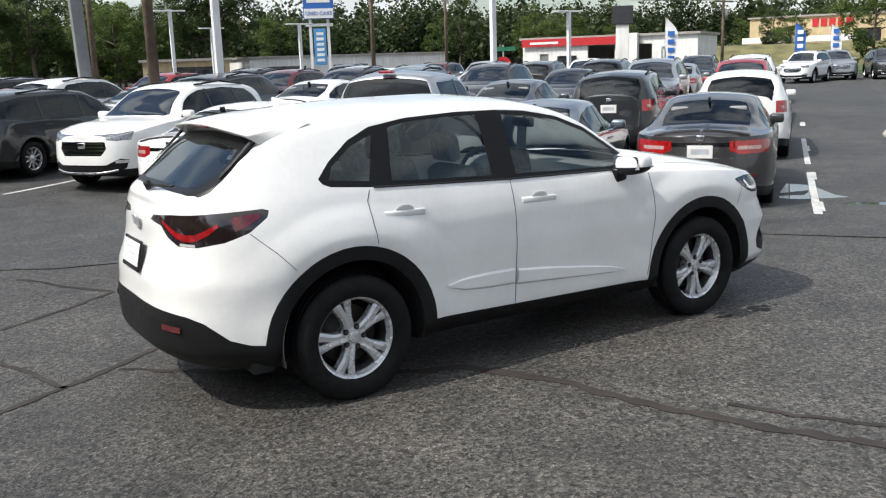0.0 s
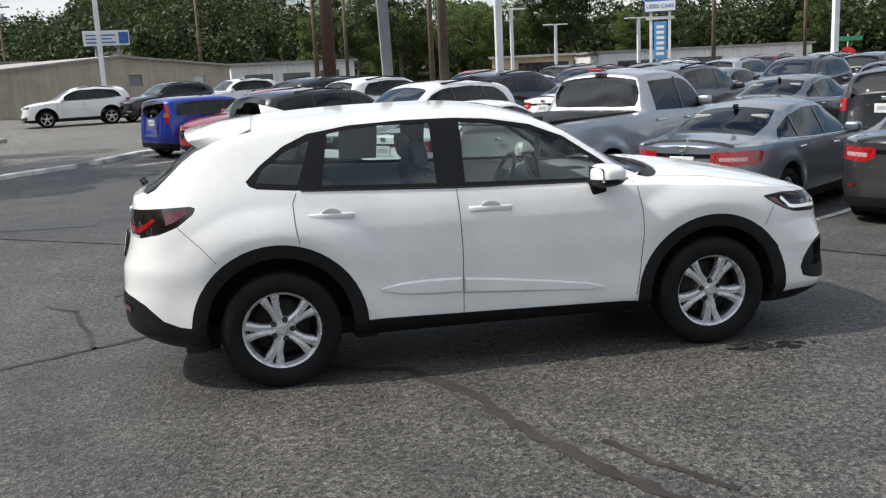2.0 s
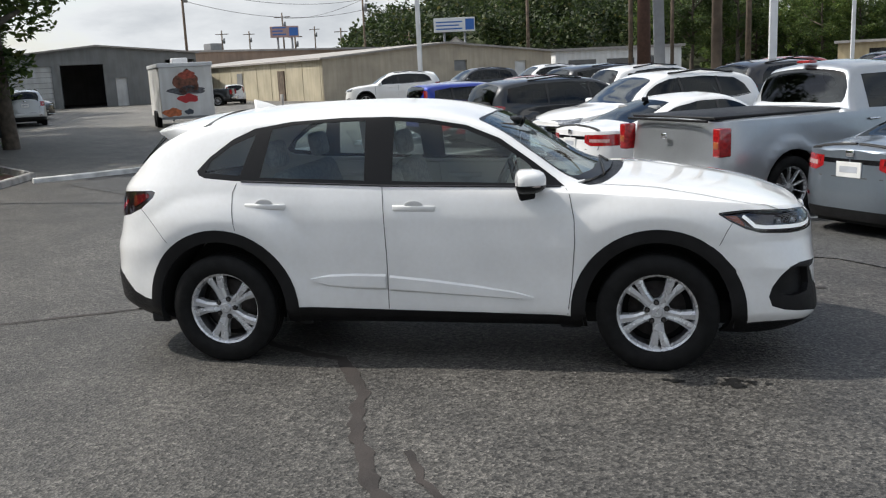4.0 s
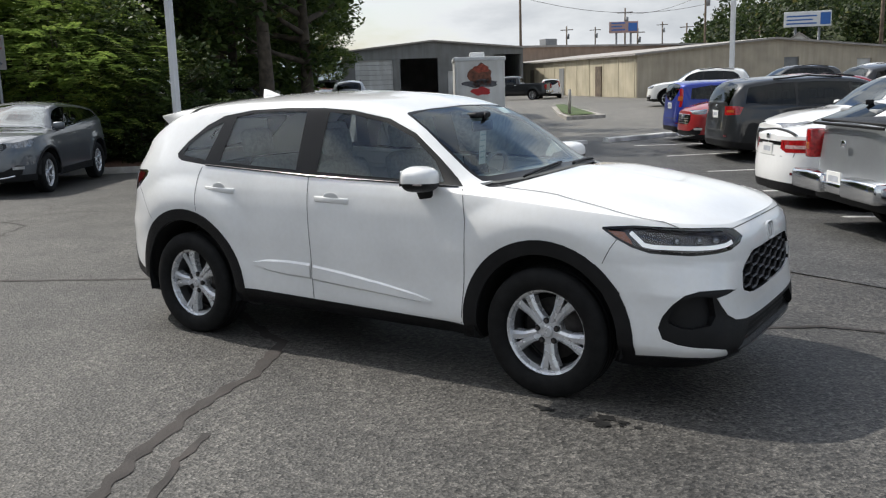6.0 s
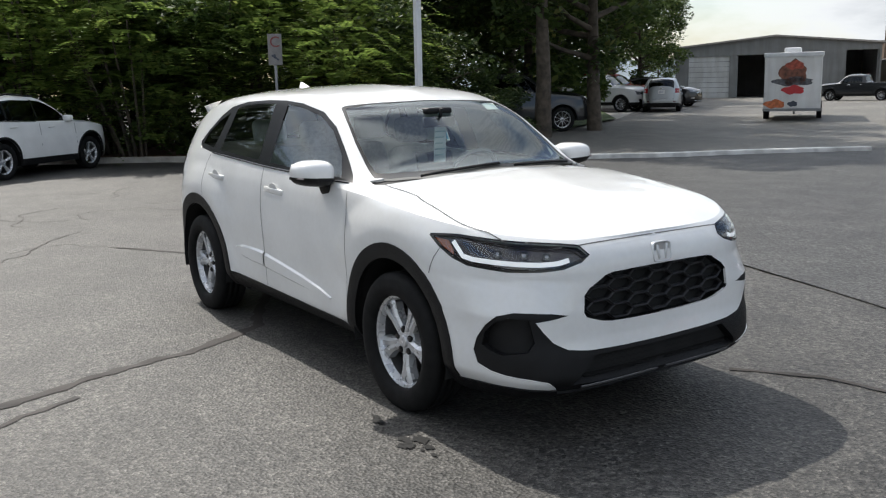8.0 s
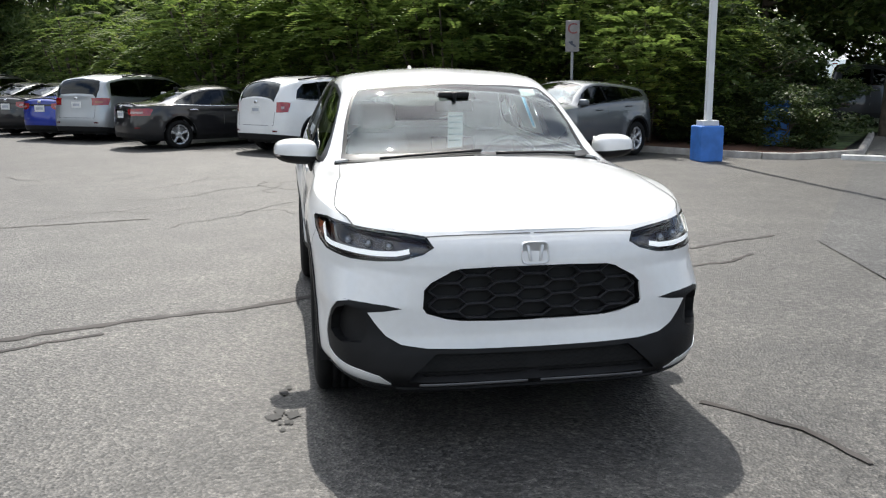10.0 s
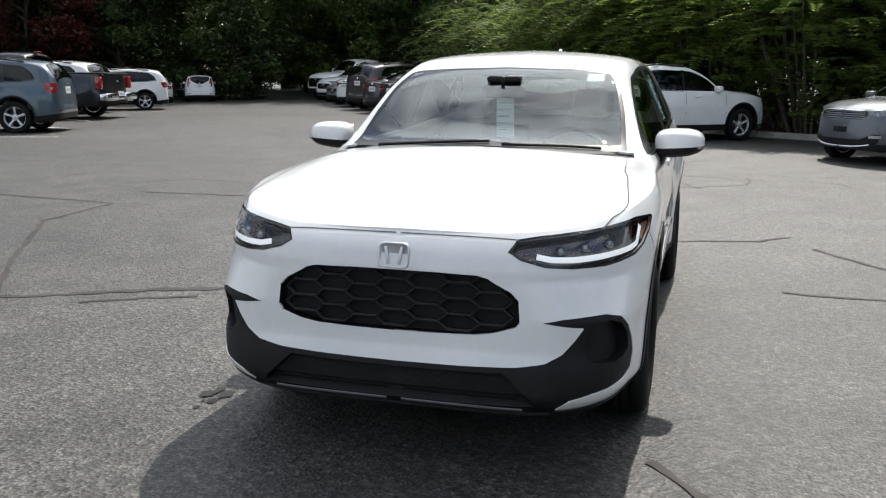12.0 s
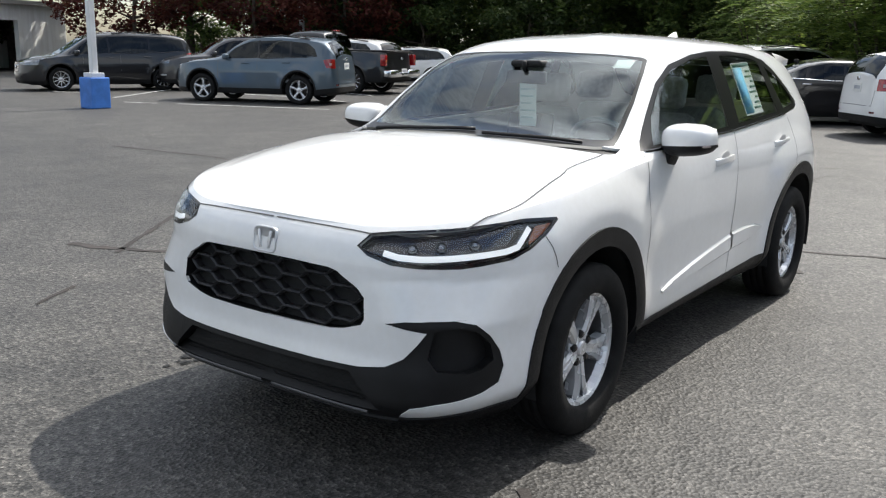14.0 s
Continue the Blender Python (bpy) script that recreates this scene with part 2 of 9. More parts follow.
def smooth_curve(*pts):
    """A smooth curve through control points (monotone cubic)."""
    xs = np.array([p[0] for p in pts], float)
    ys = np.array([p[1] for p in pts], float)
    h, d = np.diff(xs), np.diff(ys) / np.diff(xs)
    s = np.zeros(len(xs))
    s[0], s[-1] = d[0], d[-1]
    for i in range(1, len(xs) - 1):
        if d[i - 1] * d[i] > 0:
            w1, w2 = 2 * h[i] + h[i - 1], h[i] + 2 * h[i - 1]
            s[i] = (w1 + w2) / (w1 / d[i - 1] + w2 / d[i])
    g = np.linspace(xs[0], xs[-1], 1500)
    k = np.clip(np.searchsorted(xs, g) - 1, 0, len(h) - 1)
    u = (g - xs[k]) / h[k]
    v = (2 * u**3 - 3 * u**2 + 1) * ys[k] + (u**3 - 2 * u**2 + u) * h[k] * s[k] + (3 * u**2 - 2 * u**3) * ys[k + 1] + (u**3 - u**2) * h[k] * s[k + 1]
    gl, vl, a, b, n = g.tolist(), v.tolist(), float(xs[0]), float(xs[-1]), len(g) - 1

    def at(x):
        if x <= a:
            return vl[0]
        if x >= b:
            return vl[-1]
        f = (x - a) / (b - a) * n
        i = min(int(f), n - 1)
        return vl[i] + (vl[i + 1] - vl[i]) * (f - i)
    return at

# ---- ground ----
def asphalt(name, a, b, worn):
    m, t, p = nodes_of(name)
    vec = object_coords(t)
    stone = t.nodes.new("ShaderNodeTexVoronoi")
    stone.inputs["Scale"].default_value = 62
    t.links.new(vec, stone.inputs["Vector"])
    r = t.nodes.new("ShaderNodeValToRGB")
    r.color_ramp.elements[0].position, r.color_ramp.elements[0].color = 0.0, (0.2, 0.2, 0.2, 1)
    r.color_ramp.elements[1].position, r.color_ramp.elements[1].color = 1.0, (2.1, 2.07, 2.0, 1)
    t.links.new(stone.outputs["Color"], r.inputs["Fac"])
    big = noise_mix(t, a, b, 0.22, 5.0, 0.32, 0.68, vec)
    mid = noise_mix(t, (0.80, 0.80, 0.80), (1.18, 1.17, 1.15), 1.9, 6.0, vec=vec)
    fine = noise_mix(t, (0.55, 0.55, 0.55), (1.42, 1.41, 1.39), 26, 5.0, 0.3, 0.7, vec)
    chip = t.nodes.new("ShaderNodeTexVoronoi")
    chip.inputs["Scale"].default_value = 125
    t.links.new(vec, chip.inputs["Vector"])
    cr = t.nodes.new("ShaderNodeValToRGB")
    cr.color_ramp.elements[0].position, cr.color_ramp.elements[0].color = 0.35, (0.78, 0.78, 0.78, 1)
    cr.color_ramp.elements[1].position, cr.color_ramp.elements[1].color = 0.95, (2.05, 2.01, 1.96, 1)
    t.links.new(chip.outputs["Color"], cr.inputs["Fac"])
    col = mult(t, mult(t, mult(t, mult(t, big, mid), fine), r.outputs["Color"]), cr.outputs["Color"])
    t.links.new(col, p.inputs["Base Color"])
    p.inputs["Roughness"].default_value = worn
    p.inputs["Specular IOR Level"].default_value = 0.38
    bmp = t.nodes.new("ShaderNodeBump")
    bmp.inputs["Strength"].default_value, bmp.inputs["Distance"].default_value = 0.6, 0.007
    t.links.new(stone.outputs["Distance"], bmp.inputs["Height"])
    t.links.new(bmp.outputs["Normal"], p.inputs["Normal"])
    return m


ASPHALT = asphalt("asphalt_grey", (0.0325, 0.032, 0.0315), (0.052, 0.051, 0.0495), 0.6)
ASPHALT_DARK = asphalt("asphalt_dark", (0.032, 0.033, 0.035), (0.050, 0.051, 0.052), 0.66)
ROADM = asphalt("asphalt_pale", (0.085, 0.084, 0.08), (0.12, 0.117, 0.11), 0.68)
SEALM = plain("crack_sealant", (0.027, 0.0215, 0.019), 0.8, vary=0.45, scale=2.5, bump=0.4, bscale=60, rvary=0.15)
bm = bmesh.new()
def lines_of(lo, hi):
    return [-420, -200, -90, -50] + [float(k) for k in range(lo, hi)] + [50, 90, 200, 420]


GX, GY = lines_of(-22, 24), lines_of(-10, 48)
rows = [[bm.verts.new((x, y, gz(x, y))) for y in GY] for x in GX]
for a, b in zip(rows, rows[1:]):
    for j in range(len(GY) - 1):
        bm.faces.new((a[j], b[j], b[j + 1], a[j + 1]))
tagged(part("ground", bm, ASPHALT, smooth=False), "worn grey asphalt car park with aggregate showing", "asphalt", kind="structure")

# ---- car bodies ----


class Shell:
    """Half of a car's skin over a plane (u, v): u runs from the tail's middle round the corner along the flank to the
    nose's middle, v from the sill (0) over the belt line (1) to the roof's middle (2). Outlines are cut in that plane."""

    def __init__(s, c):
        s.c = c
        s.xa, s.xb = c["x_rear_corner"], c["x_front_corner"]
        s.ends = {}
        for key, a, ref, n in (("f", s.xb, c["nose"](0.6), c.get("n_front", 3.2)), ("r", -s.xa, -c["tail"](0.6), c.get("n_rear", 3.0))):
            ph = np.linspace(0, math.pi / 2, 400)
            cx, cy = np.sin(ph) ** (2 / n), np.cos(ph) ** (2 / n)
            px, py = (ref - a) * cx, c["half"] * cy
            arc = np.r_[0, np.cumsum(np.hypot(np.diff(px), np.diff(py)))]
            s.ends[key] = (arc, cx, cy, a)
        s.u1 = s.xb + s.ends["f"][0][-1]
        s.u0 = s.xa - s.ends["r"][0][-1]
        s.scale = 0.9
        s.memo = {}

    def end(s, u):
        if u > s.xb:
            arc, cx, cy, a = s.ends["f"]
            d = u - s.xb
            return "f", float(np.interp(d, arc, cx)), float(np.interp(d, arc, cy))
        if u < s.xa:
            arc, cx, cy, a = s.ends["r"]
            d = s.xa - u
            return "r", float(np.interp(d, arc, cx)), float(np.interp(d, arc, cy))
        return "", 0.0, 1.0

    def squared(s, z):
        """The front bumper is squarer in plan than the nose above it."""
        return 1 - s.c.get("square", 0.0) * min(max((0.74 - z) / 0.14, 0.0), 1.0)

    def xz(s, u, z):
        k, cx, cy = s.end(u)
        if k == "f":
            p = s.squared(z)
            return s.xb + (s.c["nose"](z) - s.xb) * cx**p, cy**p
        if k == "r":
            return s.xa + (s.c["tail"](z) - s.xa) * cx, cy
        return u, 1.0

    def belt(s, u):
        if u not in s.memo:
            z = 1.0
            for _ in range(3):
                x, cy = s.xz(u, z)
                z = s.c["belt"](x)
            s.memo[u] = (x, z, s.c["sill"](x))
        return s.memo[u]

    def wall(s, u, z):
        x, cy = s.xz(u, z)
        y = cy * s.c["width"](z) * s.c["taper"](x)
        for hx, hz, r, amount in s.c["flare"]:
            d = math.hypot(x - hx, z - hz)
            y += amount * math.exp(-(((d - r) / 0.085) ** 2)) * cy
        for hx, hz, r, amount in s.c.get("crease", ()):
            dx, dz = x - hx, (z - hz) * 1.06
            d = math.hypot(dx, dz)
            a = math.degrees(math.atan2(dz, dx))
            k = min(max((a - 22) / 34, 0), 1) * min(max((158 - a) / 34, 0), 1)
            e = min(1.0, (d - r) / 0.17 if d > r else (r - d) / 0.12)
            f = (1 - e) ** 1.5 * (1 + 1.5 * e) if d > r else 1 - e * e * (3 - 2 * e)
            y += amount * k * f * cy
        return Vector((x, y, z))

    def section(s, u):
        key = ("sec", round(u, 5))
        if key in s.memo:
            return s.memo[key]
        x, zb, _ = s.belt(u)
        p = s.wall(u, zb)
        yi, x = p.y, p.x
        zc, zr, yr = s.c["roof"](x), max(s.c["rail"](x), zb + 0.004), min(s.c["rail_y"](x), yi * 0.86)
        zc = max(zc, zr + 0.004)
        ctl = [(yi, zb), (yi + (yr - yi) * 0.10, zb + (zr - zb) * 0.14), (yi + (yr - yi) * 0.80, zb + (zr - zb) * 0.86),
               (yr, zr), (yr * 0.86, zr + (zc - zr) * 0.42), (yr * 0.45, zr + (zc - zr) * 0.86), (0, zc)]
        s.memo[key] = (x, ctl)
        return s.memo[key]

    def upper(s, u, w):
        x, ctl = s.section(u)
        n = len(ctl) - 2
        f = min(max(w, 0), 1) * n
        i = min(int(f), n - 1)
        t = f - i
        a, b, c = ctl[i], ctl[i + 1], ctl[i + 2]
        p0 = a if i == 0 else ((a[0] + b[0]) / 2, (a[1] + b[1]) / 2)
        p2 = c if i == n - 1 else ((b[0] + c[0]) / 2, (b[1] + c[1]) / 2)
        k0, k1, k2 = (1 - t) ** 2, 2 * t * (1 - t), t * t
        return Vector((x, k0 * p0[0] + k1 * b[0] + k2 * p2[0], k0 * p0[1] + k1 * b[1] + k2 * p2[1]))

    def at(s, u, v):
        if v <= 1:
            x, zb, zs = s.belt(u)
            return s.wall(u, zs + v * (zb - zs))
        return s.upper(u, v - 1)

    def out(s, u, v, e=0.004):
        """Point and outward normal."""
        u = min(max(u, s.u0 + 2 * e), s.u1 - 2 * e)
        v = min(max(v, 2 * e), 2 - 2 * e)
        a = s.at(u + e, v) - s.at(u - e, v)
        b = s.at(u, v + e) - s.at(u, v - e)
        n = b.cross(a)
        n = n.normalized() if n.length > 1e-12 else Vector((0, 1, 0))
        p = s.at(u, v)
        if n.dot(p - Vector((p.x * 0.6, 0, 0.7))) < 0:
            n = -n
        return p, n

    # places on the skin: S by (x, z) from the side, F and R by (y, z) from the front and rear, T by (x, y) from above
    def S(s, x, z):
        u = x
        for k, key, sign, a in ((1, "f", 1, s.xb), (-1, "r", -1, s.xa)):
            if (x - a) * sign > 0:
                lim = s.c["nose"](z) if key == "f" else s.c["tail"](z)
                arc, cx, cy, _ = s.ends[key]
                f = max(0.0, min(1.0, (x - a) / (lim - a))) ** (1 / s.squared(z) if key == "f" else 1)
                u = a + sign * float(np.interp(f, cx, arc))
        return s.level(u, z)

    def level(s, u, z):
        _, zb, zs = s.belt(u)
        if z <= zb:
            return u, (z - zs) / (zb - zs)
        lo, hi = 0.0, 1.0
        for _ in range(24):
            m = (lo + hi) / 2
            lo, hi = (m, hi) if s.upper(u, m).z < z else (lo, m)
        return u, 1 + lo

    def F(s, y, z, key="f"):
        arc, cx, cy, a = s.ends[key]
        w = s.c["width"](z)
        f = min(y / w, 1) ** (1 / s.squared(z) if key == "f" else 1)
        d = float(np.interp(1 - f, 1 - cy, arc))
        return s.level(s.xb + d if key == "f" else s.xa - d, z)

    def R(s, y, z):
        return s.F(y, z, "r")

    def T(s, x, y):
        u = x
        for key, sign, a in (("f", 1, s.xb), ("r", -1, s.xa)):
            if (x - a) * sign > 0:
                lim = s.c["nose"](s.c["belt"](x)) if key == "f" else s.c["tail"](s.c["belt"](x))
                arc, cx, cy, _ = s.ends[key]
                u = a + sign * float(np.interp((x - a) / (lim - a), cx, arc))
        lo, hi = 0.0, 1.0
        for _ in range(24):
            m = (lo + hi) / 2
            lo, hi = (m, hi) if s.upper(u, m).y > y else (lo, m)
        return u, 1 + lo

    def grid(s, du, nw, nv):
        s.bm = bmesh.new()
        s.tag = s.bm.faces.layers.int.new("tag")
        nu = int((s.u1 - s.u0) / du)
        us = np.linspace(s.u0, s.u1, nu + 1)
        vs = np.r_[np.linspace(0, 1, nw + 1), np.linspace(1, 2, nv + 1)[1:]]
        rows = [[s.bm.verts.new((u, v * s.scale, 0)) for v in vs] for u in us]
        for i in range(nu):
            for j in range(len(vs) - 1):
                s.bm.faces.new((rows[i][j], rows[i + 1][j], rows[i + 1][j + 1], rows[i][j + 1]))

    def cut(s, tag, pts, only=None):
        """Cut an outline of (u, v) into the plane and tag what lies inside it."""
        k = s.scale
        poly = [(u, v * k) for u, v in pts]
        bm = s.bm
        px, py = [p[0] for p in poly], [p[1] for p in poly]
        lo, hi, bo, to = min(px) - 0.1, max(px) + 0.1, min(py) - 0.12, max(py) + 0.12
        cand = {}
        for f in bm.faces:
            q = f.verts[0].co
            if lo < q.x < hi and bo < q.y < to:
                cand[f] = None
        for f in cand:
            xs, ys = [q.co.x for q in f.verts], [q.co.y for q in f.verts]
            cand[f] = (min(xs), max(xs), min(ys), max(ys))
        for (u0, v0), (u1, v1) in zip(poly, poly[1:] + poly[:1]):
            if abs(u1 - u0) + abs(v1 - v0) < 1e-6:
                continue
            a0, a1, b0, b1 = min(u0, u1) - 1e-5, max(u0, u1) + 1e-5, min(v0, v1) - 1e-5, max(v0, v1) + 1e-5
            fs = [f for f, (x0, x1, y0, y1) in cand.items() if x1 > a0 and x0 < a1 and y1 > b0 and y0 < b1]
            g = {}
            for f in fs:
                g[f] = 1
                for e in f.edges:
                    g[e] = 1
                for q in f.verts:
                    g[q] = 1
            r = bmesh.ops.bisect_plane(bm, geom=list(g), dist=2e-5, plane_co=(u0, v0, 0), plane_no=(v1 - v0, u0 - u1, 0))
            for f in r["geom"]:
                if isinstance(f, bmesh.types.BMFace):
                    xs, ys = [q.co.x for q in f.verts], [q.co.y for q in f.verts]
                    cand[f] = (min(xs), max(xs), min(ys), max(ys))
        xs = [p[0] for p in poly]
        ys = [p[1] for p in poly]
        x0, x1, y0, y1 = min(xs), max(xs), min(ys), max(ys)
        n = len(poly)
        for f in bm.faces:
            c = f.calc_center_median()
            if not (x0 < c.x < x1 and y0 < c.y < y1):
                continue
            inside = False
            for i in range(n):
                (ax, ay), (bx, by) = poly[i], poly[i - 1]
                if (ay > c.y) != (by > c.y) and c.x < (bx - ax) * (c.y - ay) / (by - ay) + ax:
                    inside = not inside
            if inside and (only is None or f[s.tag] in only):
                f[s.tag] = tag

    def lay(s):
        """Bend the plane into the car's skin."""
        bmesh.ops.remove_doubles(s.bm, verts=s.bm.verts, dist=4e-4)
        bmesh.ops.dissolve_degenerate(s.bm, edges=s.bm.edges, dist=3e-4)
        bmesh.ops.triangulate(s.bm, faces=[f for f in s.bm.faces if len(f.verts) > 4])
        where = [(v, v.co.x, v.co.y / s.scale) for v in s.bm.verts]
        for v in s.bm.verts:
            v.co = s.at(v.co.x, v.co.y / s.scale)
        bmesh.ops.remove_doubles(s.bm, verts=s.bm.verts, dist=1e-5)
        s.bm.normal_update()
        best = max(s.bm.faces, key=lambda f: f.calc_area() if abs(f.calc_center_median().x) < 0.6 and f.calc_center_median().z < 0.9 else 0)
        if best.normal.y < 0:
            bmesh.ops.reverse_faces(s.bm, faces=s.bm.faces)
        s.bm.normal_update()
        s.skin = {v: s.out(a, b, 0.05 if b > 1.12 or (a > s.xb and b > 0.93) else 0.014)[1] for v, a, b in where if v.is_valid}

    def take(s, tags, sides="LR", inset=0.0, rim=0.0, only=None, skin=True):
        """A new mesh of the faces with these tags, for the left (+y), right or both sides."""
        out = bmesh.new()
        lay = out.verts.layers.float_vector.new("skin_normal")
        tags = set(tags)
        faces = [f for f in s.bm.faces if f[s.tag] in tags and (only is None or only(f.calc_center_median()))]
        inside = set(faces)
        for side in sides:
            sg = 1 if side == "L" else -1
            made = {}
            for f in faces if skin else ():
                vs = []
                for v in f.verts:
                    if v not in made:
                        n = s.skin[v]
                        p = v.co - n * inset
                        made[v] = out.verts.new((p.x, p.y * sg, p.z))
                        made[v][lay] = Vector((n.x, n.y * sg, n.z))
                    vs.append(made[v])
                if sg < 0:
                    vs.reverse()
                try:
                    out.faces.new(vs)
                except ValueError:
                    pass
        if len(sides) == 2:
            bmesh.ops.remove_doubles(out, verts=[v for v in out.verts if abs(v.co.y) < 1e-3], dist=5e-4)
        if rim:
            for side in sides:
                sg = 1 if side == "L" else -1
                for f in faces:
                    for lp in f.loops:
                        e = lp.edge
                        if sum(g in inside for g in e.link_faces) != 1 or (abs(e.verts[0].co.y) < 1e-3 and abs(e.verts[1].co.y) < 1e-3):
                            continue
                        a, b = lp.vert, lp.link_loop_next.vert
                        q = [a.co - s.skin[a] * inset, b.co - s.skin[b] * inset, b.co - s.skin[b] * (inset + rim), a.co - s.skin[a] * (inset + rim)]
                        vs = [out.verts.new((p.x, p.y * sg, p.z)) for p in (q if sg < 0 else q[::-1])]
                        out.faces.new(vs)
        out.normal_update()
        return out

    def ribbon(s, bm, path, width, lift, sg=1, depth=0.0):
        """A narrow strip that follows a path of (u, v) on the skin; with depth it becomes a raised moulding."""
        rows = []
        n = len(path)
        for i, (u, v) in enumerate(path):
            p, nn = s.out(u, v)
            a = s.at(*path[max(i - 1, 0)])
            b = s.at(*path[min(i + 1, n - 1)])
            side = (b - a).cross(nn)
            side = side.normalized() if side.length > 1e-9 else Vector((0, 0, 1))
            w = width[i] if isinstance(width, (list, tuple)) else width
            lo, hi = p + nn * lift - side * w / 2, p + nn * lift + side * w / 2
            r = [lo, hi] if not depth else [p - side * w / 2, p - side * w * 0.36 + nn * depth, p + side * w * 0.36 + nn * depth, p + side * w / 2]
            rows.append([bm.verts.new((q.x, q.y * sg, q.z)) for q in r])
        for a, b in zip(rows, rows[1:]):
            for j in range(len(a) - 1):
                bm.faces.new((a[j], a[j + 1], b[j + 1], b[j]))


def dense(pts, step=0.05):
    out = []
    for (a, b), (c, d) in zip(pts, pts[1:] + pts[:1]):
        n = max(1, int(math.hypot(c - a, d - b) / step))
        out += [(a + (c - a) * i / n, b + (d - b) * i / n) for i in range(n)]
    return out


def dense_open(pts, step=0.04):
    return dense(pts, step)[: -max(1, int(math.hypot(pts[0][0] - pts[-1][0], pts[0][1] - pts[-1][1]) / step))] + [pts[-1]]


def ring(cx, cz, r, n=40):
    return [(cx + r * math.cos(2 * math.pi * i / n), cz + r * math.sin(2 * math.pi * i / n)) for i in range(n)]


WHEELS = {}


def wheel_meshes(style, R, rim, W, mat):
    key = (style, R, rim, W, mat.name)
    if key in WHEELS:
        return WHEELS[key]
    h = W / 2
    bm = bmesh.new()
    prof = [(rim, h * 0.80), (rim + 0.012, h * 0.96), (rim + (R - rim) * 0.45, h * 1.04), (R - 0.035, h * 0.98), (R - 0.012, h * 0.88), (R, h * 0.70)]
    groove = [(R, h * 0.42), (R - 0.008, h * 0.40), (R - 0.008, h * 0.32), (R, h * 0.30), (R, h * 0.06), (R - 0.008, h * 0.04)]
    prof += groove + [(r, -y) for r, y in groove[::-1]] + [(r, -y) for r, y in prof[::-1]]
    lathe(bm, prof, 48 if style == "twin" else 32, closed=True)
    bmesh.ops.recalc_face_normals(bm, faces=bm.faces)
    tyre = finish(bm, "tyre", RUBBER)
    bm = bmesh.new()
    f = h * 0.62
    lathe(bm, [(rim - 0.02, -h * 0.7), (rim - 0.03, -0.02), (rim - 0.024, f - 0.03), (rim - 0.012, f), (rim + 0.004, f + 0.008), (rim + 0.006, -h * 0.7)], 48 if style == "twin" else 32, closed=True)
    n = {"twin": 5, "five": 5, "ten": 10, "six": 6}[style]
    for k in range(n):
        a = 2 * math.pi * k / n + math.pi / 2
        blades = () if style == "twin" else (0,)
        if style == "twin":
            # a forked spoke: two halves that part before the rim, one a little lower
            er, et = Vector((math.cos(a), 0, math.sin(a))), Vector((-math.sin(a), 0, math.cos(a)))
            for d in (-1, 1):
                rows = []
                for r, o, i, y in ((0.040, 0.031, 0.0, -0.014), (0.085, 0.032, 0.0, -0.009), (0.125, 0.036, 0.0, -0.006), (0.150, 0.044, 0.001, -0.005), (0.185, 0.058, 0.007, -0.005), (rim - 0.006, 0.070, 0.012, -0.007)):
                    y = f + y - (0.006 if d > 0 else 0.0)
                    rows.append([bm.verts.new(er * r + et * d * q + Vector((0, y + dy, 0))) for q, dy in ((o, -0.05), (o * 0.95, -0.010), (i + (o - i) * 0.55, 0.0), (i, -0.003), (i, -0.05))])
                for r0, r1 in zip(rows, rows[1:]):
                    for j in range(4):
                        bm.faces.new((r0[j], r0[j + 1], r1[j + 1], r1[j]))
        for d in blades:
            a0, a1 = a + d * radians(15), a + d * radians(10.5)
            w0, w1 = 0.045 if n < 10 else 0.022, 0.075 if n < 8 else 0.026
            pts = []
            for r, aa, ww, yy in ((0.045, a0, w0, f - 0.022), (rim * 0.6, a + d * radians(7.5), (w0 + w1) / 2 * 0.85, f - 0.006), (rim - 0.012, a1, w1, f - 0.004)):
                er, et = Vector((math.cos(aa), 0, math.sin(aa))), Vector((-math.sin(aa), 0, math.cos(aa)))
                pts.append([er * r + et * q * ww + Vector((0, yq, 0)) for q, yq in ((-0.5, yy - 0.045), (-0.42, yy - 0.006), (-0.05, yy), (0.05, yy), (0.42, yy - 0.006), (0.5, yy - 0.045))])
            vv = [[bm.verts.new(p) for p in row] for row in pts]
            for r0, r1 in zip(vv, vv[1:]):
                for j in range(6):
                    bm.faces.new((r0[j], r0[(j + 1) % 6], r1[(j + 1) % 6], r1[j]))
    lathe(bm, [(0.001, f - 0.006), (0.027, f - 0.006), (0.031, f - 0.010), (0.034, f - 0.016), (0.072, f - 0.020), (0.078, f - 0.034), (0.07, f - 0.09)], 24)
    bmesh.ops.recalc_face_normals(bm, faces=bm.faces)
    rimm = finish(bm, "rim", [mat, BARREL])
    for p in rimm.polygons:
        p.use_smooth = False
        c_ = p.center
        if math.hypot(c_.x, c_.z) > rim - 0.035 and c_.y < f - 0.02 and abs(p.normal.y) < 0.5:
            p.material_index = 1
    bm = bmesh.new()
    lathe(bm, [(0.001, f - 0.075), (0.06, f - 0.075), (0.06, f - 0.095), (rim * 0.72, f - 0.095), (rim * 0.72, f - 0.115), (0.001, f - 0.115)], 32)
    bmesh.ops.recalc_face_normals(bm, faces=bm.faces)
    disc = finish(bm, "brake_disc", STEEL)
    bm = bmesh.new()
    lathe(bm, [(0.001, f - 0.14), (rim - 0.025, f - 0.14), (rim - 0.025, f - 0.15), (0.001, f - 0.15)], 32)
    bmesh.ops.recalc_face_normals(bm, faces=bm.faces)
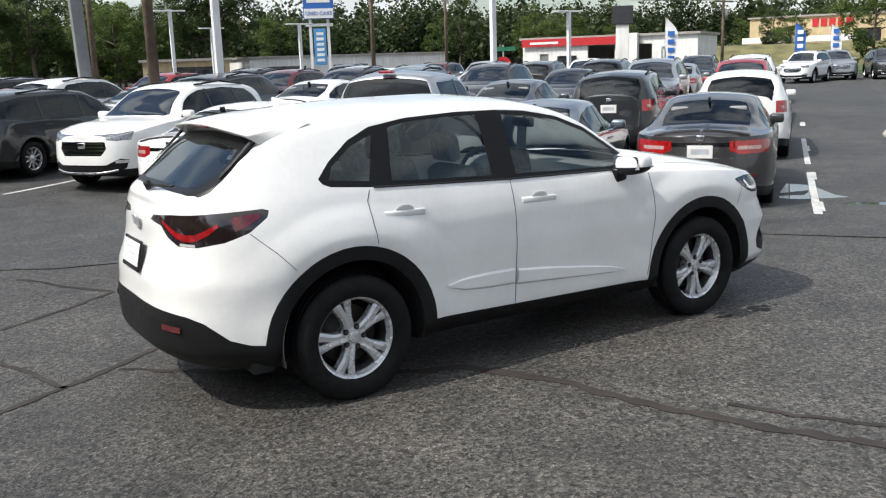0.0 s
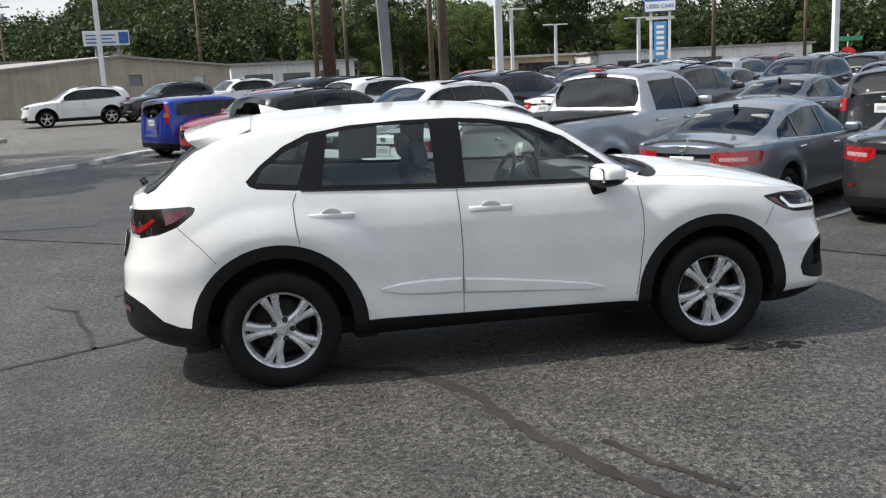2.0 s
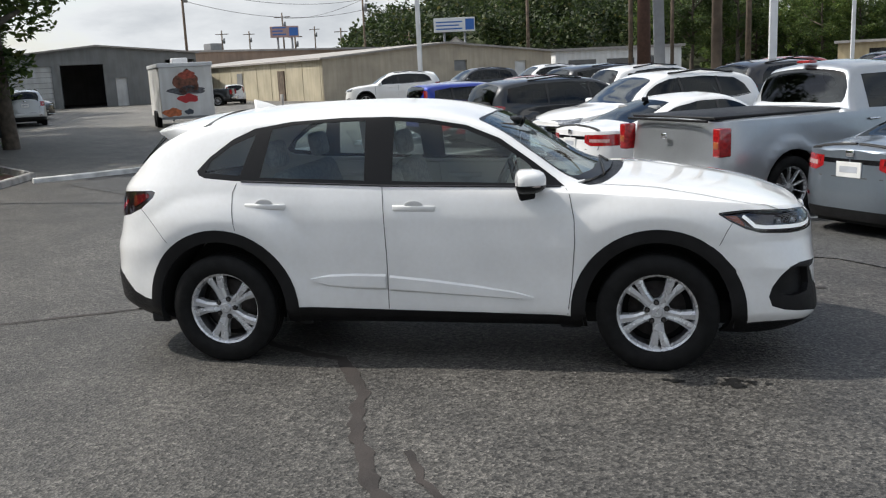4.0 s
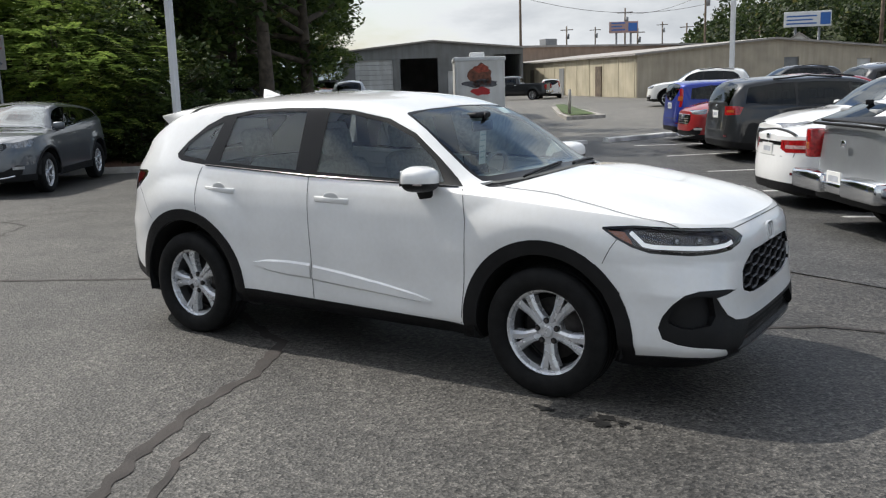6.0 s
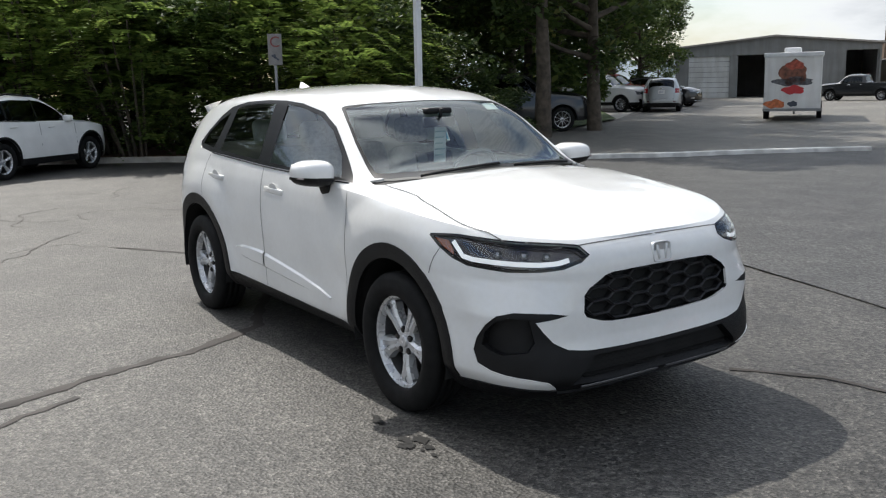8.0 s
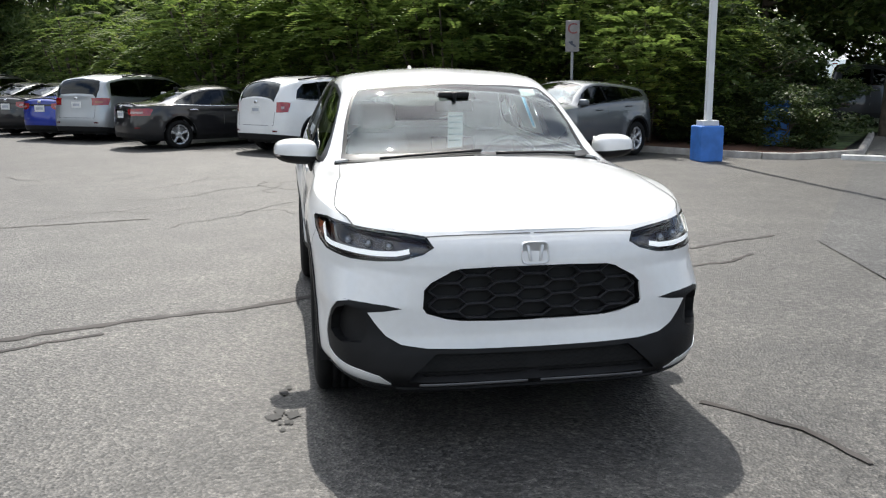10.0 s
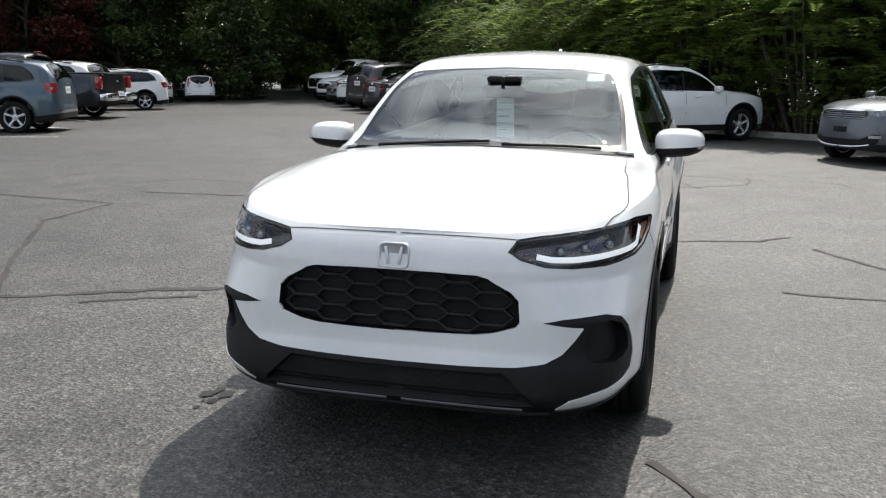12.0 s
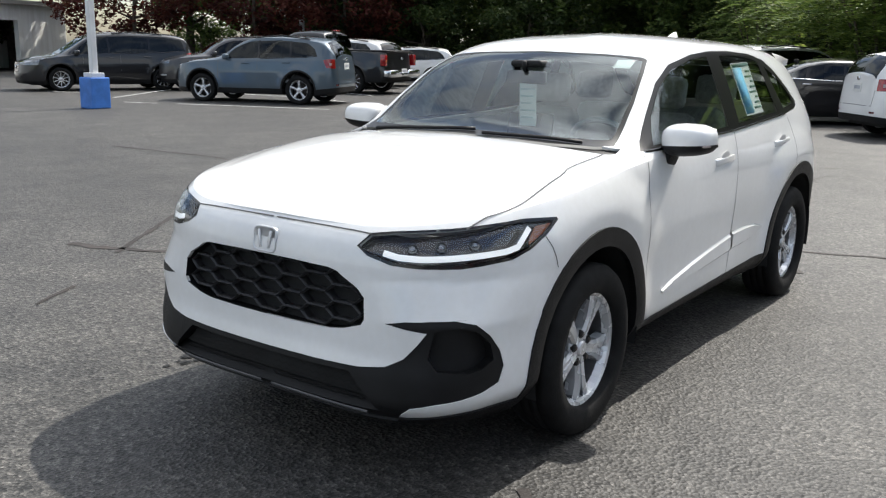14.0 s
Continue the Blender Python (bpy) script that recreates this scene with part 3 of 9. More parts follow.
    hub = finish(bm, "wheel", DARK)
    WHEELS[key] = (hub, tyre, rimm, disc)
    return WHEELS[key]


def add_wheel(car, x, y, R, rim, W, style="five", mat=None, turn=0.0):
    hub, tyre, rimm, disc = wheel_meshes(style, R, rim, W, mat or ALLOY)
    m = pose(x, y, R - 0.006, 0, 0, 180 if y < 0 else 0) @ pose(0, 0, 0, 0, turn, 0)
    wh = new("wheel", hub)
    wh.parent, wh.matrix_basis = car, m
    for nm, me in (("tyre", tyre), ("rim", rimm), ("brake_disc", disc)):
        o = new(nm, me)
        o.parent = wh
    return wh

# ---- the white crossover ----
HUBX, HUBR = 1.3275, 0.345
HERO = dict(
    half=0.86, x_rear_corner=-1.20, x_front_corner=1.22, n_front=3.6, square=0.28, n_rear=3.5,
    nose=smooth_curve((0.20, 2.10), (0.26, 2.22), (0.32, 2.262), (0.40, 2.255), (0.50, 2.235), (0.62, 2.232), (0.75, 2.236), (0.83, 2.222), (0.88, 2.18), (0.95, 2.08), (1.1, 1.95)),
    tail=smooth_curve((0.20, -2.03), (0.30, -2.21), (0.37, -2.272), (0.52, -2.28), (0.60, -2.27), (0.70, -2.262), (0.80, -2.225), (0.90, -2.20), (1.0, -2.19), (1.1, -2.165), (1.2, -2.13)),
    belt=smooth_curve((-2.2, 1.085), (-1.9, 1.105), (-1.2, 1.108), (-0.26, 1.065), (0.8, 1.038), (1.3, 1.008), (1.65, 0.975), (2.0, 0.925), (2.25, 0.872)),
    sill=smooth_curve((-2.2, 0.28), (-1.8, 0.24), (-0.8, 0.255), (0.8, 0.25), (1.8, 0.215), (2.25, 0.22)),
    width=smooth_curve((0.18, 0.72), (0.24, 0.765), (0.30, 0.818), (0.345, 0.842), (0.45, 0.85), (0.52, 0.852), (0.62, 0.858), (0.75, 0.866), (0.88, 0.864), (0.98, 0.852), (1.06, 0.832), (1.12, 0.812)),
    taper=smooth_curve((-2.25, 0.985), (-1.6, 1.0), (0.0, 0.99), (1.3, 1.0), (1.7, 1.005), (2.0, 1.022), (2.25, 1.022)),
    roof=smooth_curve((-2.31, 1.05), (-2.19, 1.105), (-2.11, 1.145), (-2.02, 1.215), (-1.725, 1.445), (-1.665, 1.483), (-1.56, 1.52), (-1.29, 1.558), (-0.75, 1.581), (-0.4, 1.583), (-0.17, 1.573), (0.04, 1.55), (0.22, 1.51), (0.34, 1.472), (0.6, 1.335), (0.97, 1.13), (1.03, 1.118), (1.2, 1.118), (1.39, 1.094), (1.57, 1.064), (1.75, 1.03), (1.93, 0.985), (2.11, 0.92), (2.2, 0.882), (2.26, 0.868)),
    rail=smooth_curve((-2.25, 1.09), (-2.10, 1.135), (-1.95, 1.215), (-1.745, 1.365), (-1.58, 1.44), (-1.3, 1.488), (-0.86, 1.512), (-0.25, 1.52), (0.0, 1.503), (0.23, 1.456), (0.43, 1.376), (0.62, 1.248), (0.82, 1.108), (0.95, 1.072), (1.3, 1.045), (1.65, 0.998), (2.0, 0.938), (2.2, 0.882)),
    rail_y=smooth_curve((-2.2, 0.64), (-1.9, 0.65), (-1.55, 0.625), (-0.3, 0.63), (0.2, 0.615), (0.45, 0.645), (0.65, 0.69), (0.85, 0.738), (1.0, 0.752), (1.3, 0.75), (1.65, 0.735), (2.0, 0.66), (2.2, 0.5)),
    flare=[(-HUBX, 0.345, 0.47, 0.020), (HUBX, 0.345, 0.46, 0.020)],
    crease=[(-HUBX, 0.345, 0.605, 0.024), (HUBX, 0.345, 0.60, 0.026)],
)
hero = thing("crossover_suv", pose(0, 0, 0), "pearl white compact crossover with black wheel-arch cladding and silver alloy wheels", "car")
sh = Shell(HERO)
sh.grid(0.038, 34, 24)

BODY, FDOOR, RDOOR, CLAD, ARCH, HOLE, PILLAR, FPANE, RPANE, QPANE, FRIT, WS, COWL, RFRIT, RWIN, HEAD, TAIL, GRILLE, FOG, LIP, HOOD, RBUMP, INTAKE, POCKET = range(24)
sh.cut(RDOOR, [sh.S(x, z) for x, z in dense([(-1.187, 1.105), (-1.212, 1.07), (-1.19, 0.83), (-0.9, 0.5), (-0.82, 0.345), (-0.253, 0.345), (-0.246, 0.7), (-0.262, 1.07)])])
sh.cut(FDOOR, [sh.S(x, z) for x, z in dense([(-0.253, 0.345), (-0.246, 0.7), (-0.262, 1.07), (0.80, 1.045), (0.838, 1.03), (0.868, 0.889), (0.870, 0.755), (0.822, 0.335)])])
sh.cut(HOOD, [sh.T(x, y) for x, y in dense_open([(1.0, 0.705), (1.35, 0.728), (1.6, 0.715), (1.72, 0.69)], 0.05)] + [sh.S(1.85, 0.935), sh.F(0.66, 0.908), sh.F(0.5, 0.894), sh.F(0.42, 0.880), sh.F(0.25, 0.884), (sh.u1, sh.F(0, 0.885)[1]), (sh.u1, 2.0)] + [(0.98 + 0.1 * k, 2.0) for k in range(10, -1, -1)])
# black lower trim
sh.cut(CLAD, [(sh.u0, -0.1)] + [sh.S(x, z) for x, z in dense_open([(-1.0, 0.362), (1.0, 0.316)])] + [(1.0, -0.1)])
sh.cut(RBUMP, [(sh.u0, -0.1), (sh.u0, sh.R(0.0, 0.585)[1])] + [sh.R(y, z) for y, z in ((0.3, 0.58), (0.5, 0.57), (0.62, 0.555))] + [sh.S(x, z) for x, z in dense_open([(-2.10, 0.525), (-1.99, 0.43), (-1.90, 0.398), (-1.80, 0.388), (-1.5, 0.38)])] + [(-1.5, -0.1)])
sh.cut(LIP, [(sh.u1, -0.1), sh.F(0.0, 0.27), sh.F(0.3, 0.27), sh.F(0.6, 0.275), sh.S(2.08, 0.29), sh.S(1.95, 0.292), sh.S(1.8, 0.285), sh.S(1.4, 0.27), (1.4, -0.1)])
for hx, r in ((-HUBX, 0.505), (HUBX, 0.488)):
    sh.cut(ARCH, [sh.S(x, max(z, 0.235)) for x, z in ring(hx, 0.345, r, 48)])
    sh.cut(HOLE, [sh.S(x, z) if z > 0.24 else (sh.S(x, 0.3)[0], -0.1) for x, z in ring(hx, 0.352, r - 0.082, 44)])
# side glass
DLO = [(-1.455, 1.205), (-1.44, 1.178), (-1.40, 1.160), (-1.2, 1.140), (-0.26, 1.098), (0.5, 1.080), (0.815, 1.072), (0.76, 1.115), (0.62, 1.218), (0.43, 1.348), (0.23, 1.428), (-0.03, 1.476), (-0.245, 1.492), (-0.53, 1.495), (-0.86, 1.482), (-1.1, 1.448), (-1.24, 1.388), (-1.38, 1.284)]
sh.cut(PILLAR, [sh.S(x, z) for x, z in dense(DLO)])
sh.cut(QPANE, [sh.S(x, z) for x, z in dense([(-1.40, 1.195), (-1.175, 1.170), (-1.09, 1.41), (-1.235, 1.355), (-1.365, 1.262)])])
sh.cut(RPANE, [sh.S(x, z) for x, z in dense([(-1.04, 1.158), (-0.375, 1.128), (-0.385, 1.472), (-0.6, 1.474), (-0.85, 1.462), (-0.985, 1.440)])])
sh.cut(FPANE, [sh.S(x, z) for x, z in dense([(-0.205, 1.122), (0.70, 1.092), (0.60, 1.20), (0.42, 1.325), (0.22, 1.405), (-0.03, 1.455), (-0.205, 1.468)])])
# windscreen and cowl
sh.cut(COWL, [(1.02, 2.0), (1.135, 2.0)] + [sh.T(x, y) for x, y in ((1.13, 0.2), (1.10, 0.45), (1.035, 0.66), (0.95, 0.735), (0.88, 0.725), (0.95, 0.55))])
sh.cut(FRIT, [(1.06, 2.0)] + [sh.T(x, y) for x, y in dense_open([(1.055, 0.2), (1.02, 0.45), (0.95, 0.63), (0.885, 0.695), (0.62, 0.652), (0.42, 0.602), (0.30, 0.562), (0.285, 0.53), (0.30, 0.4), (0.315, 0.2)])] + [(0.318, 2.0)])
sh.cut(WS, [(0.972, 2.0)] + [sh.T(x, y) for x, y in dense_open([(0.968, 0.2), (0.94, 0.42), (0.885, 0.61), (0.842, 0.662), (0.62, 0.632), (0.42, 0.583), (0.318, 0.545), (0.315, 0.4), (0.326, 0.2)])] + [(0.328, 2.0)])
# rear window
sh.cut(RFRIT, [(sh.T(-1.728, 0.02)[0], 2.0)] + [sh.T(x, y) for x, y in dense_open([(-1.728, 0.3), (-1.708, 0.57), (-1.768, 0.615), (-1.90, 0.622), (-1.98, 0.608), (-2.035, 0.565), (-2.07, 0.47), (-2.085, 0.3)], 0.06)] + [(sh.T(-2.09, 0.02)[0], 2.0)])
sh.cut(RWIN, [(sh.T(-1.788, 0.02)[0], 2.0)] + [sh.T(x, y) for x, y in dense_open([(-1.788, 0.3), (-1.788, 0.50), (-1.83, 0.53), (-1.95, 0.535), (-2.015, 0.49), (-2.04, 0.40), (-2.05, 0.3)], 0.06)] + [(sh.T(-2.055, 0.02)[0], 2.0)])
# lamps and grilles
HEADL = [sh.S(1.655, 0.914), sh.S(1.72, 0.872), sh.S(1.80, 0.830), sh.S(1.88, 0.804), sh.F(0.72, 0.788), sh.F(0.62, 0.788), sh.F(0.53, 0.795), sh.F(0.45, 0.818), sh.F(0.408, 0.842), sh.F(0.432, 0.878), sh.F(0.50, 0.888), sh.F(0.58, 0.896), sh.F(0.66, 0.903), sh.S(1.93, 0.914), sh.S(1.80, 0.922)]
sh.cut(HEAD, HEADL)
TAILL = [sh.R(0.20, 1.012), sh.R(0.24, 1.04), sh.R(0.45, 1.058), sh.R(0.62, 1.068), sh.S(-1.95, 1.078), sh.S(-1.78, 1.088), sh.S(-1.752, 1.078), sh.S(-1.765, 1.045), sh.S(-1.86, 0.975), sh.S(-1.97, 0.932), sh.R(0.64, 0.905), sh.R(0.53, 0.905), sh.R(0.44, 0.94), sh.R(0.36, 0.995)]
sh.cut(TAIL, TAILL)
sh.cut(FOG, [(sh.u1, sh.F(0, 0.425)[1])] + [sh.F(y, z) for y, z in ((0.25, 0.428), (0.44, 0.436), (0.54, 0.452), (0.60, 0.486), (0.64, 0.535), (0.668, 0.578), (0.60, 0.586), (0.53, 0.598), (0.60, 0.612), (0.68, 0.619), (0.76, 0.622))] + [sh.S(x, z) for x, z in ((2.10, 0.62), (2.045, 0.604), (1.995, 0.56), (1.95, 0.50), (1.93, 0.44), (1.95, 0.385), (2.02, 0.36))] + [sh.F(y, z) for y, z in ((0.76, 0.347), (0.70, 0.336), (0.63, 0.318), (0.59, 0.285), (0.56, 0.256), (0.3, 0.25))] + [(sh.u1, sh.F(0, 0.25)[1])])
# mesh opening in the middle and a pocket in each wing
sh.cut(INTAKE, [(sh.u1, sh.F(0, 0.405)[1])] + [sh.F(y, z) for y, z in ((0.25, 0.408), (0.40, 0.414), (0.475, 0.345), (0.52, 0.29), (0.3, 0.283))] + [(sh.u1, sh.F(0, 0.28)[1])])
sh.cut(POCKET, [sh.F(y, z) for y, z in ((0.69, 0.585), (0.76, 0.600))] + [sh.S(x, z) for x, z in ((2.09, 0.596), (2.035, 0.574), (1.99, 0.53), (1.975, 0.47), (2.02, 0.445))] + [sh.F(y, z) for y, z in ((0.77, 0.435), (0.70, 0.45), (0.672, 0.49))])
GR = [(sh.u1, sh.F(0, 0.762)[1])] + [sh.F(y, z) for y, z in ((0.15, 0.762), (0.30, 0.758), (0.34, 0.748), (0.42, 0.702), (0.448, 0.672), (0.455, 0.60), (0.44, 0.578), (0.36, 0.552), (0.30, 0.542), (0.15, 0.536))] + [(sh.u1, sh.F(0, 0.535)[1])]
sh.cut(GRILLE, GR)
sh.lay()

part("body", sh.take([BODY], rim=0.012), WHITE, hero)
part("hood", sh.take([HOOD], rim=0.012), WHITE, hero)
for side, nm in (("L", "left"), ("R", "right")):
    sg = 1 if side == "L" else -1
    fd = part("front_door", sh.take([FDOOR], side, rim=0.012), WHITE, hero)
    rd = part("rear_door", sh.take([RDOOR], side, rim=0.012), WHITE, hero)
    for fore in (True, False):
        part("wheel_arch_cladding", sh.take([ARCH], side, -0.006, 0.03, lambda c: (c.x > 0) == fore), BLACK_PLASTIC, hero, "matt black plastic arch cladding")
    part("sill_cladding", sh.take([CLAD], side, -0.004, rim=0.02), BLACK_PLASTIC, hero, "matt black sill")
    part("window_surround", sh.take([PILLAR], side, 0.002), FRITM, hero)
    for tg, nm2, gm in ((FPANE, "front_window", GLASS), (RPANE, "rear_window", REARGLASS), (QPANE, "quarter_window", REARGLASS)):
        part(nm2, sh.take([tg], side, 0.006), gm, hero, "tinted side glass").visible_shadow = False
part("rear_bumper", sh.take([RBUMP], inset=-0.004, rim=0.02), BLACK_PLASTIC, hero, "matt black lower rear bumper")
part("front_lip", sh.take([LIP], inset=-0.006, rim=0.02), BLACK_PLASTIC, hero, "matt black lower front lip")
part("cowl", sh.take([COWL], inset=0.015), BLACK_PLASTIC, hero)
part("windshield_border", sh.take([FRIT], inset=0.002), FRITM, hero)
part("windshield", sh.take([WS], inset=0.003), WSGLASS, hero, "clear windscreen").visible_shadow = False
part("rear_window_border", sh.take([RFRIT], inset=0.002), FRITM, hero)
part("rear_window", sh.take([RWIN], inset=0.004), PRIVACY, hero, "dark rear window").visible_shadow = False
for side in "LR":
    wing = part("bumper_wing", sh.take([FOG], side, inset=0.004, rim=0.05), BLACK_PLASTIC, hero, "satin black bumper wing round the air intake")
    part("wing_pocket", sh.take([POCKET], side, inset=0.045), BLACK_PLASTIC, wing)
part("lower_intake", sh.take([INTAKE], inset=0.05), DARK, hero, "dark lower air intake")

# panel gaps
GAP = plain("panel_gap", (0.09, 0.09, 0.09), 0.9)
for sg in (1, -1):
    def gap(path, w, lift):
        bm = bmesh.new()
        sh.ribbon(bm, path, w, lift, sg)
        part("panel_gap", bm, GAP, hero)

    for path in ([(-1.187, 1.125), (-1.212, 1.07), (-1.205, 0.95), (-1.19, 0.845)],
                 [(-0.262, 1.09), (-0.252, 0.9), (-0.246, 0.7), (-0.253, 0.35)],
                 [(0.82, 1.06), (0.842, 1.03), (0.868, 0.889), (0.870, 0.755), (0.85, 0.52), (0.822, 0.33)]):
        gap([sh.S(x, z) for x, z in dense_open(path)], 0.0048, 0.0014)
    ha, hb = sh.T(1.35, 0.728), sh.F(0.70, 0.905)
    gap([sh.T(x, y) for x, y in dense_open([(0.97, 0.69), (1.0, 0.705), (1.35, 0.728)])] + [(ha[0] + (hb[0] - ha[0]) * k / 14, ha[1] + (hb[1] - ha[1]) * k / 14) for k in range(1, 15)], 0.0055, 0.003)
    gap([sh.F(y, z) for y, z in dense_open([(0.0, 0.885), (0.25, 0.884), (0.36, 0.882), (0.435, 0.878)])], 0.006, 0.003)
    gap([sh.S(x, z) for x, z in dense_open([(1.73, 0.865), (1.70, 0.82), (1.66, 0.74)])], 0.004, 0.0012)
    gap([sh.S(x, z) for x, z in dense_open([(-1.86, 0.972), (-1.74, 0.86), (-1.66, 0.77)])], 0.004, 0.0012)
    # belt moulding, body moulding on the doors
    bm = bmesh.new()
    sh.ribbon(bm, [sh.S(x, z) for x, z in dense_open([(-1.16, 1.137), (-0.26, 1.096), (0.5, 1.078), (0.79, 1.071)])], 0.012, 0.002, sg, 0.006)
    part("belt_moulding", bm, GLOSS_BLACK, hero)
    for pth, wd in (([(-0.735, 0.532), (-0.62, 0.526), (-0.45, 0.522), (-0.262, 0.518)], [0.012, 0.075, 0.10, 0.10]),
                    ([(-0.240, 0.512), (0.0, 0.492), (0.3, 0.464), (0.52, 0.440), (0.625, 0.428)], [0.10, 0.09, 0.068, 0.045, 0.008])):
        pp = dense_open(pth, 0.03)
        ds = np.interp([p[0] for p in pp], [p[0] for p in pth], wd).tolist()
        bm = bmesh.new()
        sh.ribbon(bm, [sh.S(x, z) for x, z in pp], ds, 0.0, sg, 0.011)
        mo = part("door_moulding", bm, WHITE, hero, "white raised door moulding", smooth=False)
        bm = bmesh.new()
        sh.ribbon(bm, [sh.S(x, z - 0.003) for x, z in pp], [d * 0.52 for d in ds], 0.0126, sg)
        part("moulding_face", bm, WHITE, mo, smooth=False)
    # handles
    for hx in (-1.0, -0.068):
        p, n = sh.out(*sh.S(hx, 0.985 if hx < -0.5 else 0.962))
        bm = bmesh.new()
        box(bm, (-0.132, -0.006, -0.018), (0.132, 0.012, 0.018), bevel=0.008)
        for v in bm.verts:
            v.co.y += 0.030 - 0.055 * (v.co.x / 0.14) ** 4
        h = part("door_handle", bm, WHITE, hero, "white pull door handle", at=Matrix.Translation((p.x, p.y * sg, p.z)) @ pose(0, 0, 0, -6 * sg, 1.5, 0) @ Matrix.Diagonal((1, sg, 1, 1)))
        # handle cup: a flat disc, its recess shade put into a greyer white
        bm = bmesh.new()
        bmesh.ops.create_uvsphere(bm, u_segments=20, v_segments=10, radius=1.0)
        for v in bm.verts:
            v.co = Vector((v.co.x * 0.062, v.co.y * 0.004, v.co.z * 0.042 + (0.008 if v.co.z > 0 else -0.008)))
        part("handle_cup", bm, plain("handle_cup_shade", (0.62, 0.62, 0.61), 0.35, coat=0.6, vary=0.03), hero, at=Matrix.Translation((p.x, (p.y + 0.001) * sg, p.z)) @ pose(0, 0, 0, -6 * sg, 0, 0))

# wheels
for sg in (1, -1):
    for hx, tn in ((-HUBX, 18), (HUBX, 40)):
        w = add_wheel(hero, hx, sg * 0.765, HUBR, 0.228, 0.215, "twin", ALLOY, tn)
        for k in range(5):
            a = 2 * math.pi * k / 5 + math.pi / 2 + math.pi / 5
            # solid dark plug, the shade of a lug hole put into its colour
            bm = bmesh.new()
            cyl(bm, (0.058 * math.cos(a), 0.02, 0.058 * math.sin(a)), (0.058 * math.cos(a), 0.0535, 0.058 * math.sin(a)), 0.0165, 0.0165, 12)
            hole = part("lug_shade_plug", bm, DARK, w, smooth=False)
            bm = bmesh.new()
            cyl(bm, (0.058 * math.cos(a), 0.02, 0.058 * math.sin(a)), (0.058 * math.cos(a), 0.061, 0.058 * math.sin(a)), 0.0100, 0.009, 6)
            part("lug_nut", bm, STEEL, hole, smooth=False)
        # wheel well
        bm = bmesh.new()
        n = 30
        rows = []
        for k in range(n + 1):
            a = math.pi * (-0.07 + 1.14 * k / n)
            rows.append([bm.verts.new((hx + 0.425 * math.cos(a), sg * y, 0.35 + 0.425 * math.sin(a))) for y in (0.86, 0.52)])
        for a, b in zip(rows, rows[1:]):
            bm.faces.new((a[0], a[1], b[1], b[0]))
        bm.faces.new([r[1] for r in rows])
        part("wheel_well", bm, DARK, hero)

# mirrors
for sg in (1, -1):
    bm = bmesh.new()
    bmesh.ops.create_uvsphere(bm, u_segments=28, v_segments=18, radius=1.0)
    for v in bm.verts:
        c = v.co
        c.x, c.y, c.z = (abs(c.x) ** 0.75 * (1 if c.x > 0 else -1)), (abs(c.y) ** 0.7 * (1 if c.y > 0 else -1)), (abs(c.z) ** 0.7 * (1 if c.z > 0 else -1))
        flat = 0.45 if c.x < 0 else 1.0
        v.co = Vector((c.x * 0.122 * flat, c.y * 0.118, c.z * 0.078 * (1.0 - 0.20 * (c.y * 0.5 + 0.5))))
    top = bm.copy()
    for b, keep in ((bm, -1), (top, 1)):
        bmesh.ops.bisect_plane(b, geom=b.verts[:] + b.edges[:] + b.faces[:], plane_co=(0, 0, -0.020), plane_no=(0, 0, -keep), clear_outer=True)
    mm = Matrix.Translation((0.60, sg * 0.925, 1.118)) @ Matrix.Diagonal((1, sg, 1, 1)) @ pose(0, 0, 0, 4, 0, -8)
    mir = part("door_mirror", top, WHITE, hero, "white door mirror on a black foot", at=mm)
    part("mirror_base", bm, BLACK_PLASTIC, mir)
    bm = bmesh.new()
    vs = box(bm, (-0.05, -0.17, -0.12), (0.05, -0.06, -0.028), bevel=0.015)
    for v in bm.verts:
        v.co.y += 0.35 * (v.co.z + 0.03)
        v.co.x += -0.25 * (v.co.z + 0.03)
    part("mirror_foot", bm, BLACK_PLASTIC, mir)
    bm = bmesh.new()
    quad(bm, (-0.046, -0.10, -0.035), (-0.046, 0.10, -0.035), (-0.046, 0.09, 0.045), (-0.046, -0.10, 0.06))
    part("mirror_glass", bm, plain("mirror_silver", (0.8, 0.82, 0.84), 0.03, 1.0, 0.01), mir)
    bm = bmesh.new()
    box(bm, (0.03, 0.06, -0.03), (0.085, 0.112, -0.018), bevel=0.004)
    part("turn_signal", bm, plain("signal_lens", (0.35, 0.30, 0.28), 0.15), mir)

